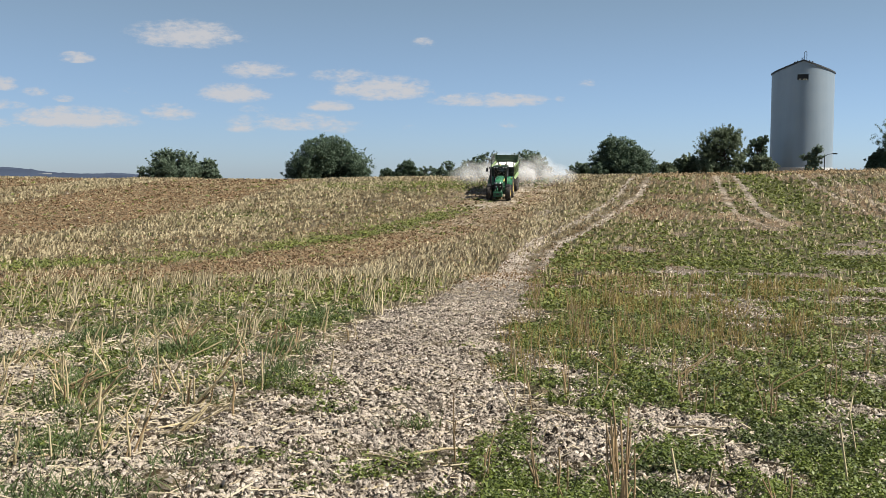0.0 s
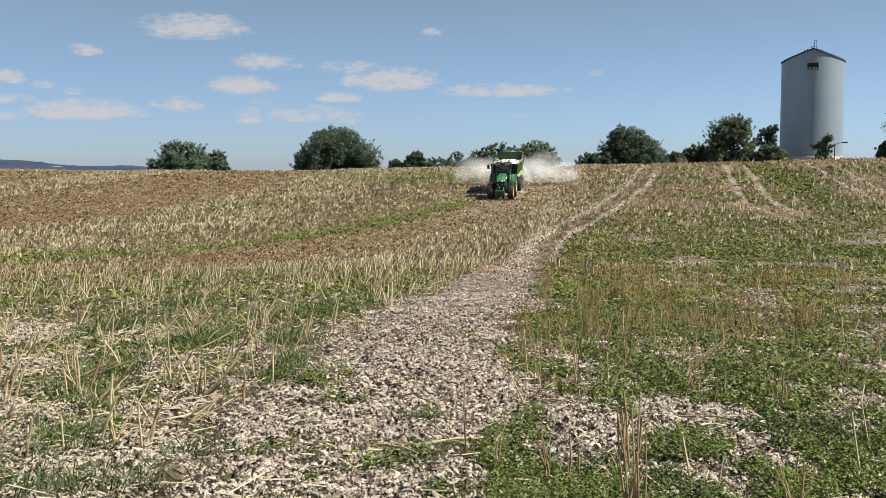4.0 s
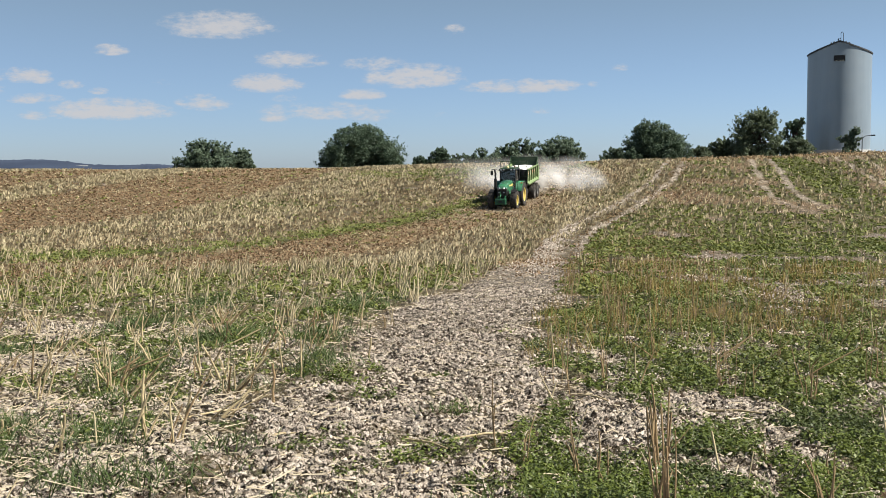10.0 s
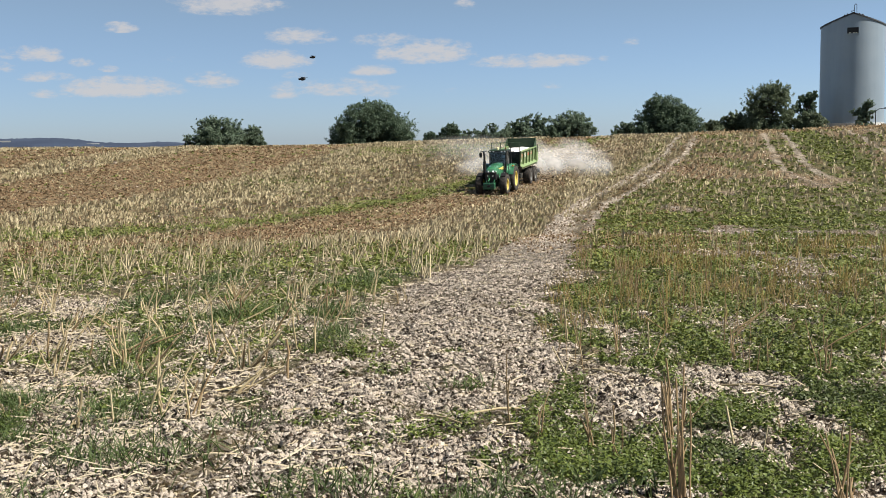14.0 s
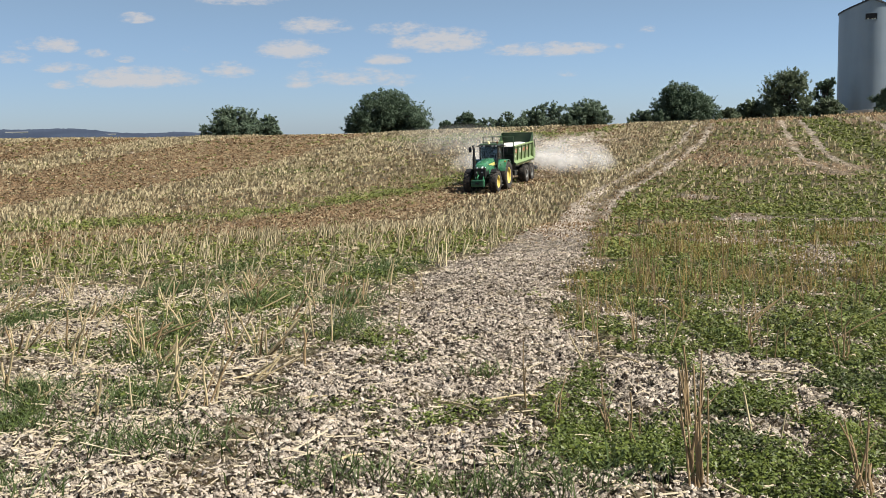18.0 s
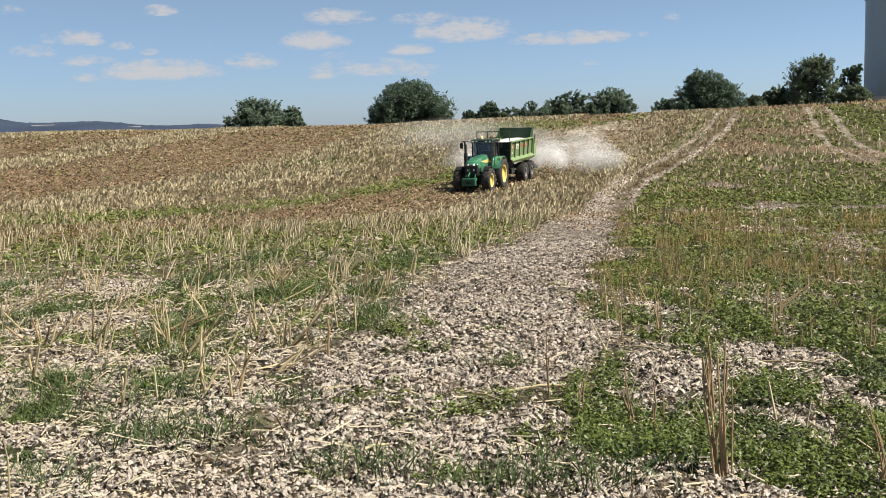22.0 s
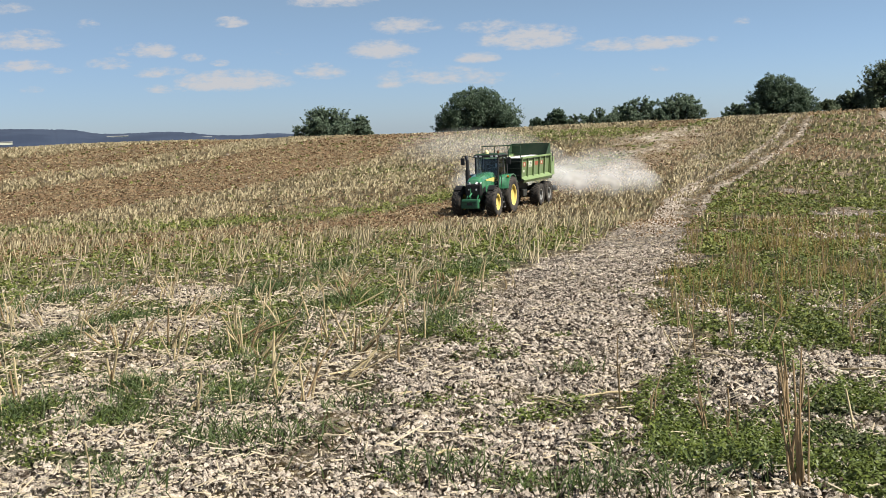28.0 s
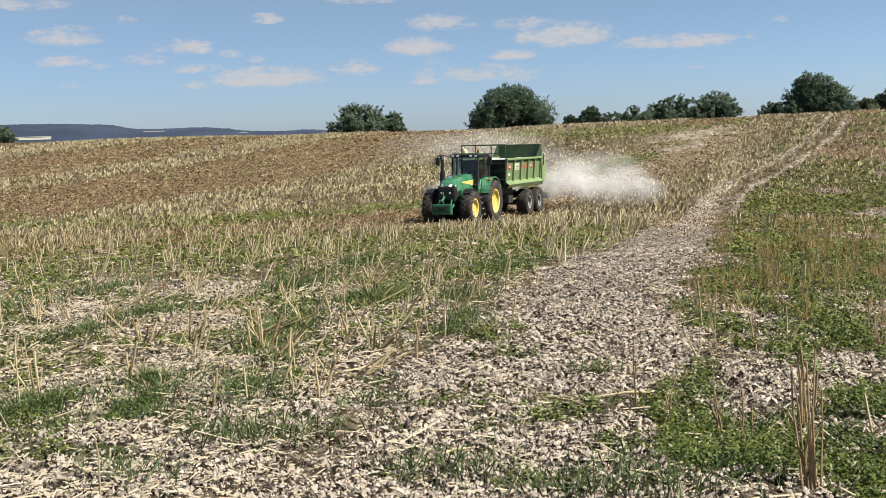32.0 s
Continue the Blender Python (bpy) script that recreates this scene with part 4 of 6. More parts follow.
# ---- what grows and lies on the field ----
def stalks(name, label, category, x, y, tall, lean, radius, material, sides=3):
    """Upright dry stalks, all in one mesh; lean is (n, 2) in metres at the top."""
    z = field_height(x, y) - 0.03
    n = len(x)
    base = np.stack([x, y, z], 1)
    tip = base + np.stack([lean[:, 0], lean[:, 1], tall], 1)
    turn = np.random.default_rng(n).uniform(0, 6.28, n)
    verts = []
    for c, s in ((base, 1.0), (tip, 0.8)):
        for k in range(sides):
            a = turn + 2 * math.pi * k / sides
            verts.append(c + np.stack([np.cos(a) * radius * s, np.sin(a) * radius * s, np.zeros(n)], 1))
    verts = np.stack(verts, 1).reshape(-1, 3)
    o = np.arange(n)[:, None] * 2 * sides
    if sides == 2:
        faces = o + np.array([[0, 1, 3, 2]])
    else:
        faces = np.concatenate([o + np.array([[k, (k + 1) % sides, sides + (k + 1) % sides, sides + k]]) for k in range(sides)])
    return tagged(arrays_object(name, verts, faces, material), label, category, kind="stuff")


def in_view(x, y, low=-36.5, high=28.0):
    a = np.degrees(np.arctan2(x, y))
    return (a > low) & (a < high)


def row_tufts(line, spacing, step, y0, y1, span, seed, wobble=0.06):
    """Places in drilled rows that run beside a line of the plan."""
    rng = np.random.default_rng(seed)
    ys = np.arange(y0, y1, step)
    k = np.arange(int(span[0] / spacing), int(span[1] / spacing))
    yy, kk = np.meshgrid(ys, k)
    yy = (yy + rng.uniform(-step, step, yy.shape) * 0.5).ravel()
    xx = hermite(yy, line) + kk.ravel() * spacing + rng.normal(0, wobble, yy.shape)
    ok = in_view(xx, yy)
    return xx[ok], yy[ok], rng


def tufts(x, y, rng, per, spread):
    """Several stalks to each place."""
    n = len(x) * per
    return np.repeat(x, per) + rng.normal(0, spread, n), np.repeat(y, per) + rng.normal(0, spread, n)


def build_stubble():
    # left of the track: rows that follow the swaths, thin where wheels and straw lay
    for name, label, y0, y1, step, sides, far in (("stubble", "pale dry stubble in curved rows over rusty chaff", 12, 50, 0.2, 3, 0), ("far_stubble", "pale dry stubble on the rising slope", 50, 150, 0.36, 2, 1)):
        x, y, rng = row_tufts(SWATH, 0.5, step, y0, y1, (-70, 32), 21 + far, 0.08)
        g, o, p, side, swath, half = plan(x, y)
        s = swath + (mottle(x, y, 3.0, 18) - 0.5) * 1.6
        w = beyond(x, y)
        chance = 0.22 + 0.08 * far + 0.3 * soft_step(s, 2.5, 4.0) + 0.4 * soft_step(s - 3.0 * (1 - soft_step(y, 50, 62)), 9.5, 11.5)
        chance += (1 - soft_step(s, 0.0, 2.5)) * (0.75 * belt(-s, 9, 20.5, 1.2) + 0.7 * belt(-s, 39, 46, 1.0) + 0.5 * soft_step(-s, 59, 62)) - 0.3 * belt(w, -3.5, 1, 1) + 0.1 * far
        chance *= 0.25 + 1.15 * soft_step(mottle(x, y, 0.9, 17), 0.3, 0.65)
        chance *= 1 - 0.6 * np.clip(limed(x, y), 0, 1) - 0.5 * np.exp(-((side + 1.6) / 1.6) ** 2) * soft_step(y, 92, 104)
        edge = y + 0.45 * (x + 6) > 15.0 + 4 * (mottle(x, y, 2.0, 9) - 0.5)
        keep = ((side < -half * 0.85) | ((y > 50) & (side < half) & (y > 58 + 12 * mottle(x, y, 2.0, 51)) & (np.abs(np.abs(side) - 1.0) > 0.42) & (rng.uniform(0, 1, len(x)) < 0.6))) & edge & (rng.uniform(0, 1, len(x)) < chance * (0.95 if far else 0.12 + 0.15 * soft_step(y, 18, 34)))
        short = np.where(((s > 1.5) & (s < 10.5 + 3.2 * (1 - soft_step(y, 50, 62))) & (y > 36)) | ((s < -20.5) & (s > -39)) | ((s < -46) & (s > -59)), 0.5, 1.0)[keep]
        per = 4 if far else 3
        x, y = tufts(x[keep], y[keep], rng, per, 0.05 + 0.025 * far)
        n = len(x)
        r = np.hypot(x, y)
        tall = np.clip(rng.normal(0.3, 0.08, n), 0.08, 0.5) * np.repeat(short, per) * (1 - 0.25 * soft_step(r, 34, 70))
        lean = rng.normal(0, 0.095, (n, 2)) + np.array([0.065, 0.0])
        wide = np.where(r < 50, np.maximum(0.0125, r * 0.00058), r * 0.00048) * rng.uniform(0.6, 1.4, n)
        stalks(name, label, "stubble", x, y, tall, lean, wide, STRAW, sides)
    # right of the track: thinner rows among the weeds
    for name, label, y0, y1, step, sides, far in (("brown_stubble", "thin tan stubble standing among green weeds", 9, 50, 0.3, 3, 0), ("far_brown_stubble", "rows of pale stubble running up to the crest", 26, 150, 0.42, 2, 1)):
        x, y, rng = row_tufts(TRACK, 0.85 if far else 0.7, step, y0, y1, (0, 70), 41 + far, 0.05 + 0.03 * far)
        g, o, p, side, swath, half = plan(x, y)
        tram = np.minimum(np.abs(np.abs(side) - 1.15), np.abs(np.abs(x - hermite(y, TRAM_RIGHT)) - 1.2))
        chance = (0.16 + 0.2 * soft_step(y, 11, 15) * (1 - soft_step(side, 4, 8))) * (1 - 0.75 * soft_step(y, 18, 34)) * (1 - soft_step(y, 32, 49)) if not far else 0.1 * soft_step(mottle(x, y, 4.0, 20), 0.4, 0.7) + 0.9 * soft_step(y, 62, 90)
        chance = chance * (0.4 + 1.2 * soft_step(mottle(x, y, 1.4, 19), 0.3, 0.65))
        keep = (side > half) & (rng.uniform(0, 1, len(x)) < chance * (1 - 0.85 * soft_step(np.hypot(x, y), 134, 140))) & ((tram > 0.6) | (y < 56)) & ((np.abs(x - hermite(y, GREEN_STRIP)) > 2.0 * soft_step(y, 93, 103)) | (rng.uniform(0, 1, len(x)) < 0.12))
        x, y = tufts(x[keep], y[keep], rng, 4 if far else 2, 0.06 if far else 0.09)
        n = len(x)
        r = np.hypot(x, y)
        tall = np.clip(rng.normal(0.29 if far else 0.36, 0.1, n), 0.1, 0.6) * (1 - 0.2 * soft_step(r, 40, 80))
        lean = rng.normal(0, 0.06, (n, 2))
        wide = np.maximum(0.0045, r * (0.0005 if far else 0.00028)) * rng.uniform(0.6, 1.3, n)
        stalks(name, label, "stubble", x, y, tall, lean, wide, STRAW_BROWN if not far else STRAW, sides)
    # the strip right beside the track, and scattered survivors in the trodden corner
    rng = np.random.default_rng(61)
    n = 2600
    y = rng.uniform(5.5, 24, n)
    x = rng.uniform(-14, 12, n)
    g, o, p, side, swath, half = plan(x, y)
    keep = in_view(x, y) & (rng.uniform(0, 1, n) < np.where(np.abs(side) < half, 0.02, 0.16))
    x, y = x[keep], y[keep]
    n = len(x)
    stalks("scattered_stubble", "single broken stubble stalks on trodden ground", "stubble", x, y, np.clip(rng.normal(0.24, 0.1, n), 0.06, 0.5), rng.normal(0, 0.09, (n, 2)), rng.uniform(0.004, 0.009, n), STRAW, 4)


def build_weeds():
    rng = np.random.default_rng(71)

    def patch(name, label, n, r0, r1, leaf, per, material, tall, gate, power=1.0, pick=None):
        """Low bushy plants: leaves lie on and inside a dome."""
        a = np.radians(rng.uniform(-36, 27, n))
        r = r0 * np.exp(rng.uniform(0, 1, n) ** power * math.log(r1 / r0))
        x, y = r * np.sin(a), r * np.cos(a)
        g, o, p, side, swath, half = plan(x, y)
        keep = rng.uniform(gate, 1.05, n) < g
        keep &= (side > -half) | (rng.uniform(0, 1, n) < 0.5)
        if pick is not None:
            keep &= pick(x, y)
        x, y, r = x[keep], y[keep], r[keep]
        m = len(x)
        wide = (0.045 + 0.002 * r) * rng.uniform(0.6, 1.5, m)
        high = tall * rng.uniform(0.35, 1.1, m) * (0.6 + 0.8 * mottle(x, y, 0.6, 31))
        base = np.stack([x, y, field_height(x, y) - 0.01], 1)
        base, wide, high, r = (np.repeat(q, per, axis=0) for q in (base, wide, high, r))
        d = rng.normal(0, 1, (m * per, 3))
        d[:, 2] = np.abs(d[:, 2])
        d /= np.linalg.norm(d, axis=1, keepdims=True)
        reach = rng.uniform(0.45, 1.08, m * per)[:, None]
        c = base + d * reach * np.stack([wide, wide, high], 1)
        v, f = leaf_quads(c, d * np.array([0.8, 0.8, 1.0]) + np.array([0.0, 0.0, 0.3]), leaf * (1 + r / 11.0), rng, 0.4)
        tagged(arrays_object(name, v, f, material), label, "weeds", kind="stuff")

    blue = lambda x, y: mottle(x, y, 1.3, 33) > 0.7
    patch("weeds", "low bright green broad-leaved weeds in patches", 52000, 5.0, 70, 0.0078, 28, WEED, 0.13, 0.24, 1.0, lambda x, y: ~blue(x, y))
    patch("grey_green_weeds", "dull grey-green weeds between brighter patches", 36000, 5.0, 40, 0.0078, 34, WEED_BLUE, 0.10, 0.26, 1.0, blue)
    patch("olive_weeds", "olive green weeds and chaff between stubble", 26000, 9.0, 45, 0.0115, 8, WEED_OLIVE, 0.13, 0.14, 0.9)
    patch("far_weeds", "green and olive weeds spread over the field", 72000, 20, 140, 0.0165, 5, WEED_OLIVE, 0.17, 0.17, 0.8)

    # the green strip that curves up the slope, and the olive growth below the crest
    n = 5200
    x = rng.uniform(-46, 1, n)
    y = hermite(x, BAND) - 1.2 + rng.normal(0, 2.8, n)
    crest = rng.uniform(0, 1, n) < 0.22
    x, y = np.where(crest, rng.normal(-3, 7, n), x), np.where(crest, rng.normal(128, 3, n), y)
    g, o, p, side, swath, half = plan(x, y)
    keep = in_view(x, y) & (side < -half) & (rng.uniform(0, 1, n) < (0.08 + 0.75 * soft_step(mottle(x, y, 1.6, 39), 0.42, 0.66)) * (1 - 0.5 * soft_step(-x, 14, 30))) & (y < 134)
    per = 7
    x, y = np.repeat(x[keep], per), np.repeat(y[keep], per)
    m = len(x)
    x, y = x + rng.normal(0, 0.16, m), y + rng.normal(0, 0.16, m)
    r = np.hypot(x, y)
    c = np.stack([x, y, field_height(x, y) + rng.uniform(0.02, 0.26, m)], 1)
    v, f = leaf_quads(c, np.tile([0.0, -0.3, 0.9], (m, 1)), 0.0115 * (1 + r / 13.0), rng, 0.5)
    tagged(arrays_object("strip_weeds", v, f, WEED_OLIVE), "olive green weeds in a strip that curves up the slope", "weeds", kind="stuff")

    # thin ochre seed stems that stand over the weeds beside the track
    n = 3300
    y = rng.uniform(9.5, 64, n)
    x = hermite(y, TRACK) + rng.uniform(0.6, 0.6 + 0.32 * y, n)
    g, o, p, side, swath, half = plan(x, y)
    keep = in_view(x, y) & (side > half * 0.9) & (rng.uniform(0, 1, n) < 0.6 * soft_step(mottle(x, y, 1.6, 37) * 0.6 + mottle(x, y, 0.5, 38) * 0.4, 0.48, 0.66) * soft_step(y, 10, 14) * (1 - soft_step(y, 18, 46)))
    x, y = tufts(x[keep], y[keep], rng, 7, 0.06)
    n = len(x)
    r = np.hypot(x, y)
    stalks("seed_stems", "thin ochre seed stems standing over green weeds", "weeds", x, y, np.clip(rng.normal(0.25, 0.08, n), 0.1, 0.5), rng.normal(0, 0.085, (n, 2)), np.maximum(0.0026, r * 0.00023) * rng.uniform(0.7, 1.4, n), OCHRE, 3)

    # dry brown grass along the crest below the trees
    n = 9000
    a, r = np.radians(rng.uniform(10.5, 27, n)), rng.normal(140.5, 1.6, n)
    x, y = r * np.sin(a), r * np.cos(a)
    up = rng.gamma(2.0, 0.06, n) * (0.4 + mottle(x, y, 2.5, 63))
    c = np.stack([x, y, height(x, y) + up], 1)
    v, f = leaf_quads(c, np.tile([0.0, -0.6, 0.3], (n, 1)), 0.1, rng, 0.6)
    tagged(arrays_object("dry_grass", v, f, STRAW_BROWN), "strip of dry brown grass along the field's upper edge", "grass", kind="stuff")

    # brown dead growth in the flattened strips
    n = 36000
    a = np.radians(rng.uniform(-36, 12, n))
    r = 26 * np.exp(rng.uniform(0, 1, n) ** 0.75 * math.log(145 / 26))
    x, y = r * np.sin(a), r * np.cos(a)
    g, o, p, *_ = plan(x, y)
    keep = rng.uniform(0.05, 1.0, n) < np.maximum(o, 0.3) * (1 - np.clip(limed(x, y), 0, 1)) * (1 - 0.6 * np.exp(-((beyond(x, y) + 1.0) / 2.6) ** 2))
    x, y, r = np.repeat(x[keep], 4), np.repeat(y[keep], 4), np.repeat(r[keep], 4)
    m = len(x)
    x, y = x + rng.normal(0, 1, m) * (0.06 + r * 0.002), y + rng.normal(0, 1, m) * (0.06 + r * 0.002)
    c = np.stack([x, y, field_height(x, y) + rng.uniform(0, 0.14, m)], 1)
    v, f = leaf_quads(c, np.tile([0.0, 0.0, 1.0], (m, 1)), 0.014 * (1 + r / 16.0), rng, 0.6)
    tagged(arrays_object("dead_weeds", v, f, RUST), "rusty brown dead weeds and chaff in flattened strips", "weeds", kind="stuff")


def build_grass():
    """Tufts of narrow blades."""
    rng = np.random.default_rng(81)
    spots = [(-0.93, 5.3, 0.3), (-0.83, 5.4, 0.2), (-1.99, 6.0, 0.36), (-1.83, 6.14, 0.3), (-2.19, 5.89, 0.25), (-3.04, 6.56, 0.3), (-3.39, 7.54, 0.22), (0.2, 5.15, 0.28), (-0.08, 5.13, 0.22), (0.48, 5.29, 0.28), (-0.26, 5.05, 0.22), (0.04, 5.43, 0.18), (-2.45, 5.11, 0.26), (-1.6, 7.1, 0.14), (-1.71, 6.77, 0.15), (-0.22, 8.03, 0.16), (-2.05, 9.21, 0.2), (-4.05, 6.6, 0.35), (-3.5, 7.5, 0.25), (-1.55, 10.5, 0.3), (-4.6, 14.7, 0.4), (-3.1, 12.7, 0.4), (1.8, 9.7, 0.22), (-2.4, 7.0, 0.22), (-2.9, 8.6, 0.25)]
    xs, ys, ts = [], [], []
    for x, y, w in spots:
        n = int(290 * w)
        xs.append(x + rng.normal(0, w * 0.7, n)), ys.append(y + rng.normal(0, w * 0.45, n)), ts.append(np.full(n, 0.07 + w * 0.2))
    # narrow grass makes up most of the green patches left of the track
    for x, y, w, d in FAR_PATCHES:
        if x < 0:
            n = int(1500 * w * min(d, 1.2) * (9 / y))
            xs.append(x + rng.normal(0, w * 0.6, n)), ys.append(y + rng.normal(0, d * 0.5, n)), ts.append(rng.uniform(0.06, 0.17, n))
    x, y, t = map(np.concatenate, (xs, ys, ts))
    n = len(x)
    base = np.stack([x, y, field_height(x, y) - 0.01], 1)
    out = rng.normal(0, 1, (n, 2)) * t[:, None] * 1.15
    side = rng.normal(0, 1, (n, 3))
    side[:, 2] = 0
    side = side / np.linalg.norm(side, axis=1, keepdims=True) * np.maximum(0.0035, y * 0.0004)[:, None]
    mid = base + np.stack([out[:, 0] * 0.4, out[:, 1] * 0.4, t * rng.uniform(0.5, 0.9, n)], 1)
    tip = base + np.stack([out[:, 0], out[:, 1], t * rng.uniform(0.6, 1.2, n)], 1)
    v = np.stack([base - side, base + side, mid + side, mid - side, mid - side, mid + side, tip + side * 0.2, tip - side * 0.2], 1).reshape(-1, 3)
    o = np.arange(n)[:, None] * 8
    f = np.concatenate([o + np.array([[0, 1, 2, 3]]), o + np.array([[4, 5, 6, 7]])])
    tagged(arrays_object("grass", v, f, GRASS), "tufts of green volunteer cereal grass", "grass", kind="stuff")


def build_clods():
    """Broken lumps of dried clay on the bare ground."""
    rng = np.random.default_rng(91)
    # an angular chip: an uneven foot and a broken ridge on top
    ball = np.array([(1, -0.6, -0.5), (0.8, 0.7, -0.6), (-0.9, 0.6, -0.5), (-1, -0.7, -0.6), (0.5, 0.15, 0.6), (-0.45, -0.15, 0.5)], float)
    tri = np.array([(0, 1, 4), (1, 2, 5), (1, 5, 4), (2, 3, 5), (3, 0, 4), (3, 4, 5)])
    n = 340000
    a = np.radians(rng.uniform(-35, 27, n))
    r = 4.7 * np.exp(rng.uniform(0, 1, n) * math.log(22 / 4.7))
    far = rng.uniform(0, 1, n) < 0.26
    r = np.where(far, 20 * np.exp(rng.uniform(0, 1, n) * math.log(130 / 20)), r)
    x, y = r * np.sin(a), r * np.cos(a)
    g, o, p, *_ = plan(x, y)
    keep = rng.uniform(0.1, 1.25, n) < p * (1 - 0.6 * g) * (0.45 + 0.8 * soft_step(mottle(x, y, 0.13, 77), 0.25, 0.7))
    # more of them on the far track and along the ruts
    far_y, rut_y = rng.uniform(30, 80, 3600), rng.uniform(58, 126, 900)
    x = np.concatenate([x[keep], hermite(far_y, TRACK) - 0.25 + rng.normal(0, 0.5, 3600) * hermite(far_y, PATH_HALF), hermite(rut_y, TRACK) + 0.3 + np.where(rng.uniform(0, 1, 900) < 0.5, 1.1, -1.1) + rng.normal(0, 0.25, 900)])
    y = np.concatenate([y[keep], far_y, rut_y])
    r = np.hypot(x, y)
    n = len(x)
    s = np.exp(rng.normal(math.log(0.0056), 0.5, n)) * (1 + r / 22)
    s = np.minimum(s, np.maximum(0.016, r * 0.0007))
    stretch = np.stack([rng.uniform(0.7, 2.0, n), rng.uniform(0.6, 1.3, n), rng.uniform(0.7, 1.7, n)], 1)
    v = ball[None] * (1 + rng.uniform(-0.6, 0.5, (n, len(ball), 3))) * stretch[:, None] * s[:, None, None]
    tip = rng.normal(0, 0.6, n)
    c, d = np.cos(tip)[:, None], np.sin(tip)[:, None]
    v = np.stack([v[..., 0] * c - v[..., 2] * d, v[..., 1], v[..., 0] * d + v[..., 2] * c], -1)
    turn = rng.uniform(0, 6.28, n)
    c, d = np.cos(turn)[:, None], np.sin(turn)[:, None]
    v = np.stack([v[..., 0] * c - v[..., 1] * d, v[..., 0] * d + v[..., 1] * c, v[..., 2]], -1)
    v += np.stack([x, y, field_height(x, y) + s * rng.uniform(0.0, 0.9, n)], 1)[:, None]
    f = (np.arange(n)[:, None, None] * len(ball) + tri[None]).reshape(-1, 3)
    tagged(arrays_object("soil_clods", v.reshape(-1, 3), f, CLOD), "loose pale grey clods of dried clay", "soil", kind="stuff")


def build_litter():
    """Broken straw lying about, and short chaff among the clods."""
    rng = np.random.default_rng(95)
    for name, label, n, far, length, power in (("straw_litter", "broken pale straw lying on the soil", 12500, 55, 0.022, 0.8), ("chaff", "short pale bits of chaff scattered on the clods", 34000, 30, 0.008, 1.0)):
        a = np.radians(rng.uniform(-36, 27, n))
        r = 4.8 * np.exp(rng.uniform(0, 1, n) ** power * math.log(far / 4.8))
        x, y = r * np.sin(a), r * np.cos(a)
        g, o, p, side, swath, half = plan(x, y)
        mats = rng.uniform(0, 1, n) < (0.3 if far > 40 else 0.0)
        x, y = np.where(mats, rng.uniform(-9.0, -2.2, n), x), np.where(mats, rng.uniform(7.2, 14.5, n), y)
        r = np.hypot(x, y)
        g, o, p, side, swath, half = plan(x, y)
        keep = rng.uniform(0, 1, n) < np.where(np.abs(side) < half, 0.32, np.where(side < 0, 0.9, 0.4)) * (1 - 0.75 * g)
        x, y, r = x[keep], y[keep], r[keep]
        n = len(x)
        half_len = rng.gamma(2.0, length * 0.85, n) * (1 + r / 40)
        wide = np.maximum(0.0036, r * 0.00028) * rng.uniform(0.6, 1.6, n)
        t = rng.uniform(0, math.pi, n)
        along_ = np.stack([np.cos(t), np.sin(t), rng.normal(0, 0.2, n)], 1) * half_len[:, None]
        across = np.stack([-np.sin(t), np.cos(t), np.zeros(n)], 1) * wide[:, None]
        lift = np.zeros((n, 3))
        lift[:, 2] = wide * 1.2
        c = np.stack([x, y, field_height(x, y) + 0.016 + np.abs(along_[:, 2])], 1)
        # a ridged strip: two long faces, so that it has thickness
        v = np.stack([c - along_ - across, c - along_ + lift, c + along_ + lift, c + along_ - across, c - along_ + across, c + along_ + across], 1).reshape(-1, 3)
        q = np.arange(n)[:, None] * 6
        f = np.concatenate([q + np.array([[0, 1, 2, 3]]), q + np.array([[1, 4, 5, 2]])])
        tagged(arrays_object(name, v, f, PALE_STRAW), label, "straw", kind="stuff")


# clumps of dead stalks near the viewer: x, y, height, lean of the tallest, count
PALE_CLUMPS = [
    (-2.29, 7.25, 0.48, 0.00, 2),
    (-2.06, 7.15, 0.45, 0.22, 2),
    (-1.95, 7.93, 0.21, 0.25, 2),
    (-2.74, 6.93, 0.27, 0.04, 2),
    (-3.53, 10.06, 0.42, -0.02, 3),
    (-3.17, 9.21, 0.41, -0.03, 3),
    (-4.02, 9.63, 0.27, 0.20, 2),
    (-2.54, 9.76, 0.50, 0.00, 3),
    (-3.00, 10.93, 0.30, -0.10, 1),
    (-2.15, 9.09, 0.39, 0.03, 2),
    (-1.63, 8.50, 0.34, 0.00, 1),
    (-1.63, 9.83, 0.42, 0.01, 1),
    (-1.13, 11.14, 0.24, 0.02, 1),
    (-2.57, 7.66, 0.15, 0.00, 1),
    (-3.28, 7.25, 0.15, 0.02, 2),
    (-3.65, 7.58, 0.31, 0.10, 2),
    (-2.29, 10.84, 0.29, 0.12, 2),
    (-3.08, 10.18, 0.28, -0.08, 1),
]
